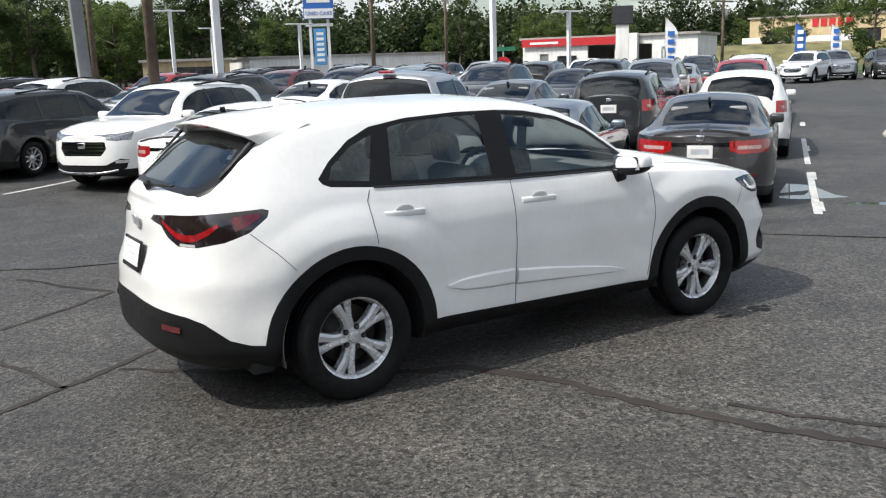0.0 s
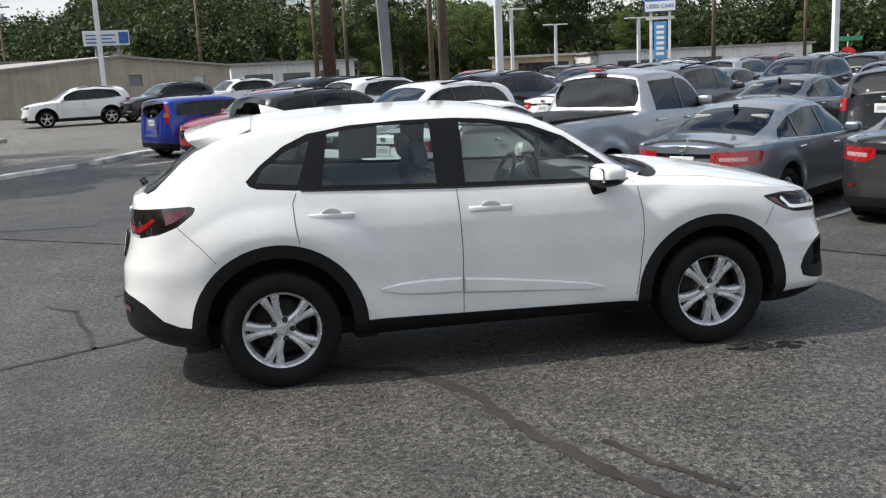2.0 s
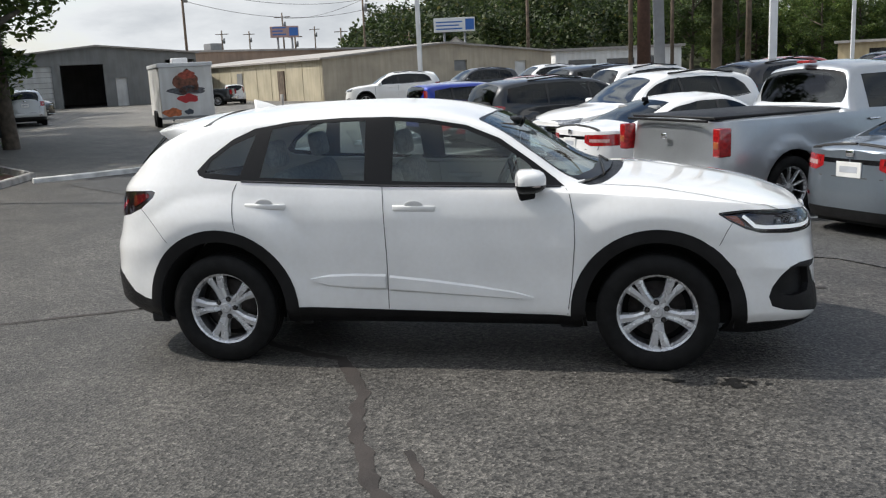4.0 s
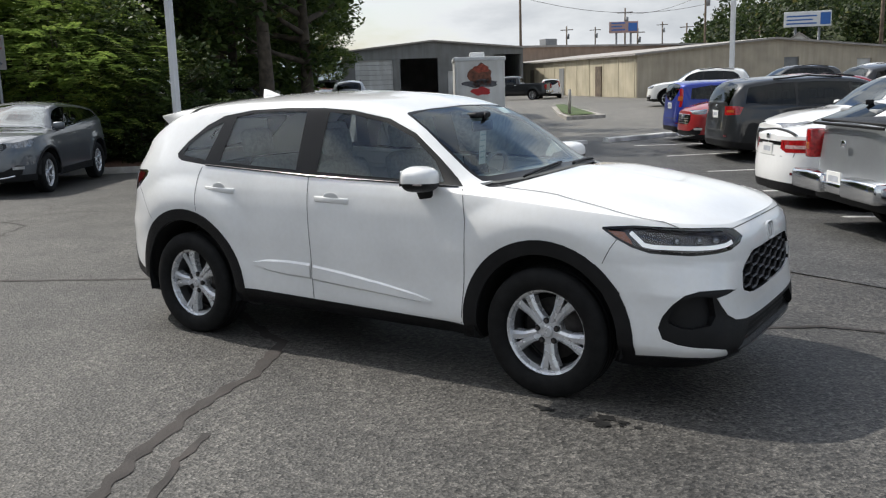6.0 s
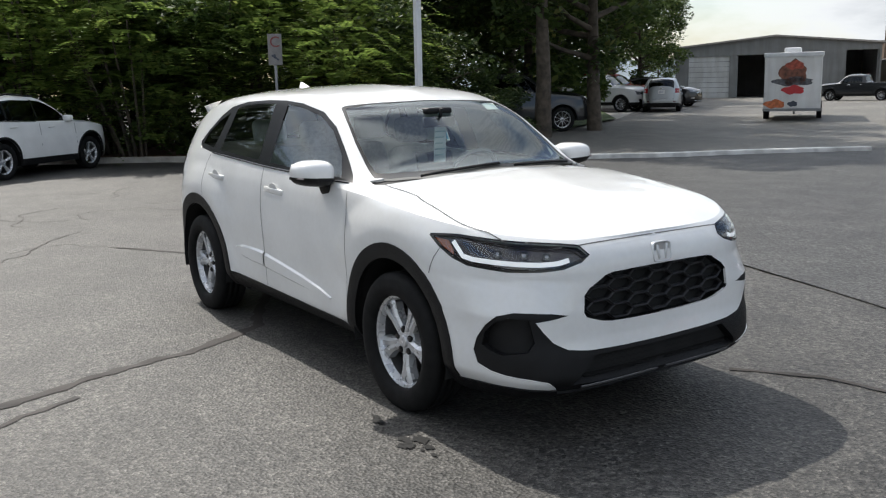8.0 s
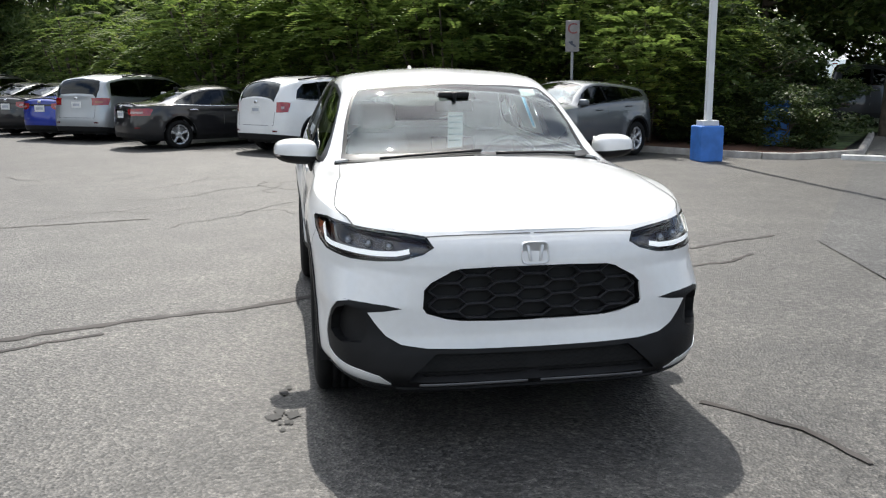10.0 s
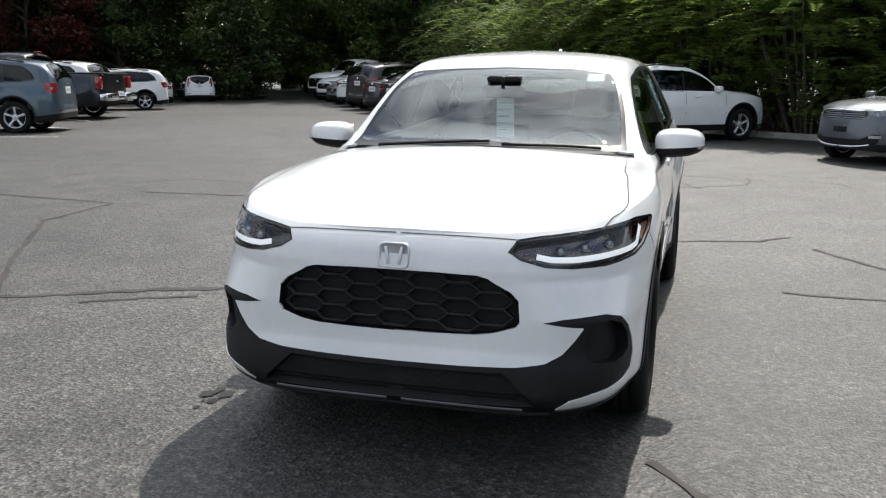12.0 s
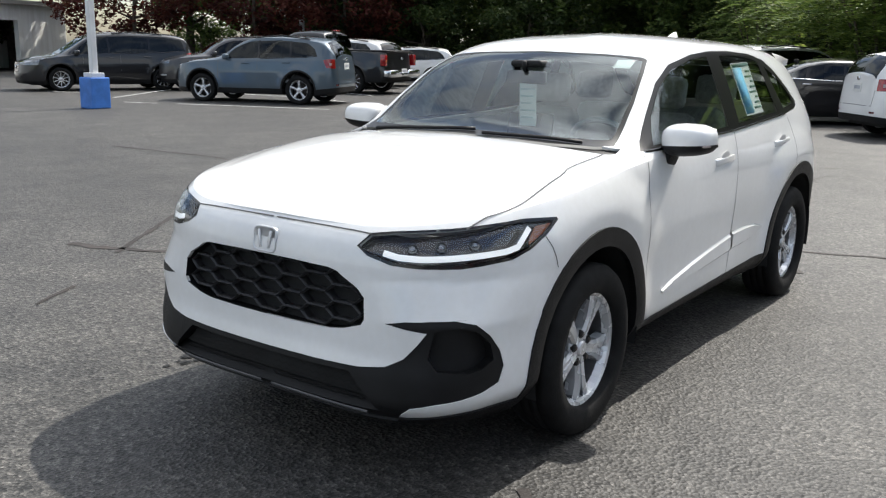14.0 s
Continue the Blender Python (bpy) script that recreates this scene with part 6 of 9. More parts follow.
    box(bm, (-0.012, -0.155, -0.08), (0.004, 0.155, 0.08), bevel=0.003)
    pl_ = part("number_plate", bm, PLATE, car, "white number plate", at=pose(xt, 0, zt), smooth=False)
    bm = bmesh.new()
    box(bm, (-0.014, -0.11, -0.03), (-0.011, 0.11, 0.035))
    part("plate_bar", bm, plain("plate_ink", (0.42, 0.44, 0.48), 0.6), pl_, smooth=False)
    bm = bmesh.new()
    box(bm, (-0.02, -0.05, -0.035), (0.005, 0.05, 0.035), bevel=0.01)
    part("emblem", bm, CHROME, car, at=pose(c["tail"](zt + 0.16) if kind != "pickup" else -hl - 0.005, 0, zt + 0.17 if kind != "pickup" else 1.08))
    bm = bmesh.new()
    box(bm, (-hl + 0.3, -w + 0.25, k["sill"] - 0.02), (hl - 0.3, w - 0.25, k["sill"] + 0.15))
    part("underbody", bm, DARK, car, smooth=False)
    bm = bmesh.new()
    zf = c["belt"](0) - 0.45
    x0, x1 = (-0.5, 1.2) if kind == "pickup" else (-hl + 0.6, hl - 1.6)
    box(bm, (x0, -w + 0.14, zf - 0.1), (x1, w - 0.14, zf))
    box(bm, (x1 - 0.35, -w + 0.14, zf), (x1 + 0.1, w - 0.14, c["belt"](x1) - 0.03), bevel=0.04)
    for sx in ((0.25,) if kind == "pickup" else (0.0, -0.95)):
        for sy in (-0.38, 0.38):
            box(bm, (sx - 0.18, sy - 0.24, zf), (sx, sy + 0.24, zf + 0.62), bevel=0.06)
            box(bm, (sx - 0.22, sy - 0.12, zf + 0.62), (sx - 0.12, sy + 0.12, zf + 0.80), bevel=0.03)
    part("cabin", bm, TRIM_GREY, car)
    if kind == "sedan":
        bm = bmesh.new()
        q.ribbon(bm, [q.T(-2.27, y) for y in (0.0, 0.15, 0.3, 0.45, 0.58)], 0.04, 0.012, 1, 0.02)
        q.ribbon(bm, [q.T(-2.27, y) for y in (0.0, 0.15, 0.3, 0.45, 0.58)], 0.04, 0.012, -1, 0.02)
        part("boot_lip", bm, BLACK_PLASTIC, car)
        bm = bmesh.new()
        box(bm, (-0.06, -0.015, -0.02), (0.05, 0.015, 0.05), bevel=0.008)
        part("aerial_fin", bm, BLACK_PLASTIC, car, at=pose(-1.0, 0, 1.36))
    if kind == "pickup":
        bm = bmesh.new()
        box(bm, (-hl + 0.10, -0.78, 1.29), (-0.74, 0.78, 1.322), bevel=0.01)
        part("bed_cover", bm, BLACK_PLASTIC, car, "black soft bed cover")
        bm = bmesh.new()
        box(bm, (-hl - 0.16, -0.95, 0.52), (-hl + 0.1, -0.22, 0.74), bevel=0.04)
        box(bm, (-hl - 0.16, 0.22, 0.52), (-hl + 0.1, 0.95, 0.74), bevel=0.04)
        box(bm, (-hl - 0.13, -0.25, 0.54), (-hl + 0.1, 0.25, 0.66), bevel=0.02)
        part("rear_bumper", bm, CHROME, car, "chrome step bumper")
        bm = bmesh.new()
        box(bm, (-0.60, -0.11, 1.885), (-0.46, 0.11, 1.925), bevel=0.01)
        part("high_brake_light", bm, REDLENS, car)
        bm = bmesh.new()
        box(bm, (-hl - 0.004, -0.76, 1.262), (-hl + 0.03, 0.76, 1.292), bevel=0.006)
        part("tailgate_trim", bm, BLACK_PLASTIC, car)
    BASE[kind] = car
    return car


PAINTS = {
    "grey": paint("gunmetal", (0.055, 0.053, 0.055), 0.55), "silver": paint("silver", (0.40, 0.42, 0.44), 0.75), "bluesilver": paint("blue_silver", (0.20, 0.235, 0.275), 0.7),
    "white": WHITE, "black": paint("black", (0.010, 0.010, 0.012)), "red": paint("red", (0.33, 0.028, 0.03), 0.2), "blue": paint("blue", (0.012, 0.035, 0.30), 0.3),
    "slate": paint("slate_blue", (0.075, 0.105, 0.135), 0.5), "darkred": paint("dark_red", (0.10, 0.012, 0.016), 0.2), "stone": paint("stone_grey", (0.105, 0.115, 0.13), 0.6),
    "charcoal": paint("charcoal", (0.028, 0.03, 0.033), 0.4)}
WORDS = {"grey": "dark grey", "silver": "silver", "bluesilver": "blue-silver", "white": "white", "black": "black", "red": "red", "blue": "bright blue", "slate": "slate-blue", "darkred": "dark red", "stone": "mid-grey", "charcoal": "charcoal"}
KINDWORD = {"sedan": ("sedan", "four-door sedan"), "suv": ("suv", "sport utility car"), "minivan": ("minivan", "minivan with roof rails"), "boxy": ("hatchback", "boxy hatchback"), "wedge": ("suv", "low-roofed utility car"), "pickup": ("pickup_truck", "pickup truck")}


def park(kind, colour, x, y, heading, end="rear", where="parked on the asphalt", group="parked cars", scale=1.0):
    """Park a car by its rear or front end's middle, or its own middle."""
    f = Vector((math.cos(radians(heading)), math.sin(radians(heading)), 0))
    hl = KIND[kind]["L"] / 2
    p = Vector((x, y, 0)) + f * {"rear": hl, "front": -hl, "mid": 0}[end]
    m = pose(p.x, p.y, gz(p.x, p.y), 0, 0, heading)
    if kind not in BASE:
        car = car_base(kind)
        car.matrix_basis = m
    else:
        car = copy_thing(BASE[kind], m)
    for o in car.children:
        if o.name.split(".")[0] in ("body", "door_mirror") or (o.name.startswith("door_handle") and kind not in ("pickup", "sedan")):
            o.material_slots[0].link = "OBJECT"
            o.material_slots[0].material = PAINTS[colour]
    car.scale = (scale, scale, scale)
    car.name = KINDWORD[kind][0]
    return tagged(car, f"{WORDS[colour]} {KINDWORD[kind][1]} {where}", "car" if kind != "pickup" else "pickup truck", group)


ROW = Vector((-0.6, 0.8, 0))
AHEAD = Vector((0.8, 0.6, 0))
START = Vector((4.55, 1.93, 0))


def slot(k, d=0.0):
    p = START + ROW * 2.45 * k + AHEAD * d
    return p.x, p.y


park("sedan", "grey", *slot(0.07, 1.1), 37)
park("sedan", "bluesilver", *slot(1, 0.35), 37)
park("pickup", "silver", *slot(2, -0.05), 37)
park("sedan", "white", *slot(3, 0.1), 37)
park("suv", "white", *slot(4, 1.1), 217, "front")
park("minivan", "charcoal", *slot(5.2, 1.0), 37, scale=0.88)
park("suv", "red", *slot(6.1, 1.2), 217, "front", scale=0.92)
park("boxy", "blue", *slot(7.05, 1.6), 37, scale=0.9)
for d, cars in ((6.6, "suv:white suv:charcoal sedan:stone suv:grey sedan:white suv:black sedan:silver suv:white minivan:charcoal"),
                (13.5, "suv:red suv:silver sedan:black suv:charcoal sedan:bluesilver suv:black suv:darkred sedan:white suv:red"),
                (20.5, "suv:white sedan:silver suv:black suv:grey sedan:white suv:silver suv:white sedan:red suv:black"),
                (28.0, "sedan:white suv:charcoal sedan:silver suv:white sedan:black suv:silver suv:darkred sedan:white suv:stone")):
    for i, w in enumerate(cars.split()):
        kd, cl_ = w.split(":")
        fc = d in (13.5, 28.0)
        park(kd, cl_, *slot(i + 0.15 * (d > 10), d + 0.8), 217 if fc else 37, "front" if fc else "rear", "in a close row on the lot")
# across the aisle to the north-east
park("suv", "white", 40.3, 26.6, 200, "mid", "out in the aisle")
park("suv", "silver", 44.5, 27.6, 222, "mid", "by the grass bank")
park("suv", "grey", 46.2, 25.6, 222, "mid", "by the grass bank")
# west side
park("wedge", "stone", -12.0, 4.7, -54, "mid", "beside the kerb and bushes", scale=0.93)
park("suv", "white", -14.9, 0.16, 130, "mid", "nosed up to the kerb", scale=0.94)
park("sedan", "black", -16.6, -2.5, 122, "mid", "nosed up to the hedge", scale=0.95)
park("minivan", "silver", -18.0, -6.0, 148, "rear", "nosed up to the hedge", scale=0.95)
WR = [("sedan", "blue", 0), ("sedan", "black", 0), ("sedan", "charcoal", 0), ("suv", "grey", 0), ("sedan", "white", 0), ("sedan", "silver", 1), ("suv", "white", 1), ("pickup", "white", 1)]
for i, (kd, cl_, fc) in enumerate(WR):
    park(kd, cl_, -18.8 - 2.18 * i, -6.95 - 1.40 * i, 330 if fc else 150, "front" if fc else "rear", "backed up to the hedge" if fc else "nosed up to the hedge")
# south side
park("suv", "slate", -12.2, -15.6, -69, "mid", "parked across the painted bays")
park("minivan", "black", -12.4, -22.9, -20, "mid", "parked by the light pole")
park("suv", "grey", -15.5, -20.8, -30, "mid", "parked in the bays")
park("pickup", "black", -17.5, -18.6, -80, "mid", "parked in the bays")
park("suv", "white", -20.2, -20.2, -85, "mid", "parked in the bays")
park("suv", "white", -22.6, -19.4, -52, "mid", "parked in the bays", scale=0.86)
park("sedan", "white", -27.6, -20.8, 215, "rear", "parked before the trees", scale=0.76)
park("boxy", "white", -29.6, -20.0, 212, "rear", "parked before the trees", scale=0.72)
park("sedan", "red", -27.4, -22.6, 212, "rear", "parked before the trees", scale=0.74)
# north-west
park("suv", "silver", -25.6, 30.6, 130, "rear", "on the gravel by the shed")
park("pickup", "white", -30.0, 30.5, 20, "mid", "on the gravel by the woods")
park("pickup", "red", -31.8, 33.0, 20, "mid", "on the gravel by the woods")
park("suv", "black", -31.0, 36.5, 20, "mid", "on the gravel by the woods")
park("pickup", "charcoal", -25.8, 47.7, 195, "mid", "in front of the metal shed", scale=0.8)
park("boxy", "white", -24.9, 51.0, 120, "mid", "by the long warehouse", scale=0.8)
park("suv", "white", -10.2, 37.0, 197, "mid", "across the drive")
park("suv", "charcoal", -6.5, 38.0, 215, "mid", "across the drive")
park("suv", "white", -3.5, 40.0, 215, "mid", "across the drive")
park("pickup", "charcoal", -19.1, 15.8, 60, "mid", "under the trees beyond the kerb")

# ---- trees and shrubs ----
def leaf_material(name, dark, light, dry=None, through_=0.58):
    m = bpy.data.materials.new(name)
    m.use_nodes = True
    t = m.node_tree
    p = t.nodes["Principled BSDF"]
    geo = t.nodes.new("ShaderNodeNewGeometry")
    r = t.nodes.new("ShaderNodeValToRGB")
    r.color_ramp.elements[0].position, r.color_ramp.elements[0].color = 0.0, (*dark, 1)
    r.color_ramp.elements[1].position, r.color_ramp.elements[1].color = 0.93, (*light, 1)
    if dry:
        e = r.color_ramp.elements.new(1.0)
        e.color = (*dry, 1)
    t.links.new(geo.outputs["Random Per Island"], r.inputs["Fac"])
    clump = noise_mix(t, (0.62, 0.66, 0.62), (1.25, 1.2, 1.05), 0.55, 3.0, vec=object_coords(t))
    col = mult(t, r.outputs["Color"], clump)
    t.links.new(col, p.inputs["Base Color"])
    p.inputs["Roughness"].default_value = 0.55
    p.inputs["Specular IOR Level"].default_value = 0.3
    tl = t.nodes.new("ShaderNodeBsdfTranslucent")
    t.links.new(col, tl.inputs["Color"])
    mix = t.nodes.new("ShaderNodeMixShader")
    mix.inputs["Fac"].default_value = through_
    t.links.new(p.outputs["BSDF"], mix.inputs[1])
    t.links.new(tl.outputs["BSDF"], mix.inputs[2])
    t.links.new(mix.outputs["Shader"], t.nodes["Material Output"].inputs["Surface"])
    return m


LEAF = leaf_material("leaves_green", (0.045, 0.08, 0.025), (0.14, 0.20, 0.058), (0.24, 0.24, 0.08), 0.45)
LEAF_DARK = leaf_material("leaves_dark", (0.028, 0.05, 0.018), (0.085, 0.125, 0.04), (0.15, 0.15, 0.055), 0.3)
LEAF_BRIGHT = leaf_material("leaves_bright", (0.088, 0.14, 0.036), (0.22, 0.30, 0.075), (0.34, 0.36, 0.11), 0.6)
LEAF_RED = leaf_material("leaves_red", (0.075, 0.022, 0.022), (0.21, 0.07, 0.058), (0.16, 0.14, 0.06))
BARK = plain("bark", (0.075, 0.06, 0.045), 0.9, vary=0.4, scale=5, bump=0.8, bscale=30)
MULCH = plain("mulch", (0.12, 0.055, 0.035), 0.95, vary=0.45, scale=25, bump=0.8, bscale=60)
GRASS = plain("grass_green", (0.055, 0.085, 0.022), 0.9, vary=0.5, scale=3, bump=0.8, bscale=40)
rng = np.random.default_rng(7)


def leaf_mesh(name, centres, sizes, mat, upbias=0.9, aspect=0.55):
    """Many small pointed leaves, one flat rhomb each."""
    n = len(centres)
    nrm = rng.normal(size=(n, 3))
    nrm[:, 2] = np.abs(nrm[:, 2]) + upbias
    nrm /= np.linalg.norm(nrm, axis=1)[:, None]
    a = rng.normal(size=(n, 3))
    a -= nrm * np.sum(a * nrm, axis=1)[:, None]
    a /= np.linalg.norm(a, axis=1)[:, None]
    b = np.cross(nrm, a)
    s = sizes[:, None]
    fold = nrm * s * 0.12
    v = np.stack([centres - a * s, centres + b * s * aspect + fold, centres + a * s, centres - b * s * aspect + fold], 1).reshape(-1, 3)
    f = np.arange(4 * n).reshape(-1, 4)
    me = bpy.data.meshes.new(name)
    me.vertices.add(len(v))
    me.vertices.foreach_set("co", v.ravel())
    me.loops.add(4 * n)
    me.loops.foreach_set("vertex_index", f.ravel().astype(np.int32))
    me.polygons.add(n)
    me.polygons.foreach_set("loop_start", np.arange(0, 4 * n, 4, dtype=np.int32))
    me.polygons.foreach_set("loop_total", np.full(n, 4, dtype=np.int32))
    me.update(calc_edges=True)
    me.materials.append(mat)
    return me


def crown_points(n, clumps, rx, rz, z0, low=0.0):
    """Leaf places gathered into clumps over an uneven envelope."""
    d = rng.normal(size=(clumps, 3))
    d /= np.linalg.norm(d, axis=1)[:, None]
    r = rng.uniform(0.45, 1.0, clumps) ** 0.6
    c = d * r[:, None] * np.array([rx, rx, rz]) * rng.uniform(0.8, 1.15, (clumps, 1))
    c[:, 2] += z0
    c[:, 2] = np.maximum(c[:, 2], low)
    k = rng.integers(0, clumps, n)
    size = rng.uniform(0.16, 0.30, clumps) * rx
    off = rng.normal(size=(n, 3))
    off /= np.linalg.norm(off, axis=1)[:, None]
    off *= (rng.uniform(0.25, 1.0, n) ** 0.5 * size[k])[:, None]
    off[:, 2] *= 0.65
    p = c[k] + off
    p[:, 2] = np.maximum(p[:, 2], 0.05)
    return p, c


def tree(name, h, rx, mat, n=9000, clumps=55, leaf=0.13, trunk=0.22, low=1.2, label="", bare=0.35, cat="tree"):
    z0 = h * (1 + bare) / 2
    rz = h * (1 - bare) / 2
    p, c = crown_points(n, clumps, rx, rz, z0, low)
    t = thing(name, pose(0, 0, 0), label, cat)
    bm = bmesh.new()
    q = Vector((0, 0, -0.1))
    r = trunk
    for i in range(6):
        e = Vector((rng.uniform(-0.12, 0.12), rng.uniform(-0.12, 0.12), h * 0.72 * (i + 1) / 6))
        cyl(bm, q, e, r, r * 0.82, 9, cap=False)
        q, r = e, r * 0.82
    part("trunk", bm, BARK, t)
    for i in rng.choice(len(c), min(9, len(c)), replace=False):
        z = max(0.6, min(h * 0.7, c[i][2] * 0.72))
        mid = Vector((c[i][0] * 0.5, c[i][1] * 0.5, z + (c[i][2] - z) * 0.35))
        knots = [(Vector((0, 0, z)), trunk * 0.42), (mid, trunk * 0.26), (Vector(c[i]), 0.015)]
        bm = bmesh.new()
        rings = []
        for p_, r_ in knots:
            d_ = (knots[-1][0] - knots[0][0]).normalized()
            s_ = d_.cross(Vector((0.3, 0.2, 1))).normalized()
            t_ = d_.cross(s_)
            rings.append([bm.verts.new(p_ + (s_ * math.cos(k * 1.0472) + t_ * math.sin(k * 1.0472)) * r_) for k in range(6)])
        for a, b in zip(rings, rings[1:]):
            for k in range(6):
                bm.faces.new((a[k], a[(k + 1) % 6], b[(k + 1) % 6], b[k]))
        part("limb", bm, BARK, t)
    o = new("crown", leaf_mesh("crown", p, rng.uniform(0.6, 1.25, n) * leaf, mat))
    o.parent = t
    return t


def frond_shrub(name, h, r, fronds, mat, label):
    """A shrub of long feathery leaves, each with paired leaflets."""
    t = thing(name, pose(0, 0, 0), label, "shrub")
    bm = bmesh.new()
    cen, size, dirs = [], [], []
    V, Fq = [], []
    for _ in range(7):
        tip = Vector((rng.uniform(-1, 1) * r * 0.6, rng.uniform(-1, 1) * r * 0.6, h * rng.uniform(0.6, 0.9)))
        cyl(bm, (tip.x * 0.3, tip.y * 0.3, 0), tip, 0.035, 0.015, 6, cap=False)
    part("stem", bm, BARK, t)
    for _ in range(fronds):
        az, el = rng.uniform(0, 2 * math.pi), rng.uniform(-0.2, 1.0)
        d = np.array([math.cos(az) * math.cos(el), math.sin(az) * math.cos(el), math.sin(el) * 0.8])
        rad = rng.uniform(0.35, 1.0)
        o = np.array([d[0] * r * rad * 0.85, d[1] * r * rad * 0.85, h * (0.12 + 0.8 * rng.uniform(0, 1) ** 0.7 * (1 - 0.35 * rad * rad))])
        ln = rng.uniform(0.45, 0.8)
        side = np.cross(d, (0, 0, 1.0))
        side /= np.linalg.norm(side) + 1e-9
        up = np.cross(side, d)
        droop = rng.uniform(0.25, 0.7)
        for k in range(9):
            f = (k + 1) / 9
            b = o + d * ln * f - np.array([0, 0, droop * ln * f * f])
            w = 0.15 * (1 - 0.75 * f) + 0.03
            for sg in (-1, 1):
                q = side * sg * w + d * 0.07 - up * 0.02
                wd = d * 0.028
                i = len(V)
                V += [b, b + q * 0.5 + wd, b + q, b + q * 0.5 - wd]
                Fq.append((i, i + 1, i + 2, i + 3))
    me = bpy.data.meshes.new("fronds")
    me.from_pydata([tuple(v) for v in V], [], Fq)
    me.materials.append(mat)
    o = new("fronds", me)
    o.parent = t
    tagged(o, kind="stuff")
    return t


def again(t, x, y, turn=0.0, s=1.0, z=0.0, sz=None):
    c = copy_thing(t, pose(x, y, z + gz(x, y), 0, 0, turn))
    c.scale = (s, s, sz or s)
    return c


big_a = tree("broadleaf_tree", 12.5, 4.2, LEAF, 12000, 75, 0.15, 0.26, 0.8, "tall dense green broadleaf tree in the wood edge", 0.12)
big_b = tree("broadleaf_tree", 14.5, 4.0, LEAF_DARK, 12000, 70, 0.15, 0.30, 1.5, "tall dark green broadleaf tree in the wood edge", 0.25)
big_c = tree("broadleaf_tree", 10.5, 3.6, LEAF, 11000, 60, 0.14, 0.2, 0.4, "leafy green tree hung with creepers", 0.05)
low_a = tree("hedge_bush", 4.6, 2.7, LEAF, 9000, 60, 0.10, 0.09, 0.2, "dense overgrown green bush along the kerb", -0.05, "bush")
low_b = tree("hedge_bush", 3.4, 2.2, LEAF_DARK, 7000, 45, 0.09, 0.07, 0.2, "dense dark green bush along the kerb", -0.05, "bush")
sumac = frond_shrub("sumac_shrub", 3.4, 2.1, 420, LEAF_BRIGHT, "bright green shrub with long feathery leaves")
yellow = frond_shrub("sumac_shrub", 2.7, 1.5, 300, leaf_material("leaves_yellow_green", (0.17, 0.22, 0.05), (0.40, 0.46, 0.12), (0.46, 0.44, 0.16), 0.65), "young yellow-green shrub with feathery leaves")
red_t = tree("red_leaf_tree", 6.5, 3.4, LEAF_RED, 9000, 55, 0.13, 0.16, 1.5, "round tree with dark red leaves", 0.2)
for o in (big_a, big_b, big_c, low_a, low_b, sumac, yellow, red_t):
    o["group"] = "roadside trees"
big_a.matrix_basis = pose(-28.0, 10.5, 0, 0, 0, 20)
big_b.matrix_basis = pose(-30.5, 5.0, 0, 0, 0, 80)
big_c.matrix_basis = pose(-23.0, 15.0, 0, 0, 0, 140)
low_a.matrix_basis = pose(-17.6, 4.6, 0, 0, 0, 30)
low_b.matrix_basis = pose(-15.4, 9.6, 0, 0, 0, 70)
sumac.matrix_basis = pose(-14.6, 7.4, 0, 0, 0, 10)
yellow.matrix_basis = pose(-15.4, 7.35, 0, 0, 0, 40)
red_t.matrix_basis = pose(-25.5, -30.5, 0, 0, 0, 10)
sumac2 = again(sumac, -16.6, 3.2, 130, 1.25)
for x, y, s, a in ((-17.6, 1.2, 1.3, 40), (-18.2, 5.6, 1.6, 200), (-20.0, -1.0, 1.3, 290), (-16.6, 6.6, 1.3, 330), (-15.6, 8.9, 1.15, 77), (-18.6, 3.2, 1.75, 110), (-19.2, 1.0, 1.7, 15), (-21.4, -2.2, 1.5, 160), (-23.6, -3.4, 1.4, 250), (-17.4, 8.8, 1.6, 300), (-26.5, -5.6, 1.35, 20), (-29.5, -7.8, 1.35, 170), (-20.2, 7.4, 2.0, 60), (-20.8, 4.0, 2.1, 230), (-22.0, 0.8, 1.9, 95), (-25.0, -1.6, 1.8, 340)):
    again(sumac, x, y, a, s)
# edge of the wood along the west side and round to the south
edge = [(-19.2, 9.6), (-20.2, 3.0), (-21.8, -0.4), (-24.4, -2.4), (-28.2, -4.6), (-32.0, -7.0), (-36.0, -9.6), (-40.0, -12.6), (-44.0, -16.4), (-46.8, -21.5), (-46.0, -27.0), (-43.0, -31.5), (-40.0, -36.5), (-37.0, -41.0), (-34.0, -45.0)]
for i, (x, y) in enumerate(edge):
    t = (low_a, low_b, low_a)[i % 3]
    again(t, x, y, 47 * i, rng.uniform(0.9, 1.25), sz=rng.uniform(0.9, 1.3))
    nx, ny = (-0.85, 0.5) if i < 9 else (-0.9, -0.4)
    again((big_a, big_c, big_b)[i % 3], x + 7.5 * nx + rng.uniform(-1, 1), y + 7.5 * ny + rng.uniform(-1, 1), 71 * i, rng.uniform(0.85, 1.15))
    again((big_b, big_a, big_b, big_c)[i % 4], x + 12 * nx + rng.uniform(-1.5, 1.5), y + 12 * ny + rng.uniform(-1.5, 1.5), 133 * i, rng.uniform(1.0, 1.3))
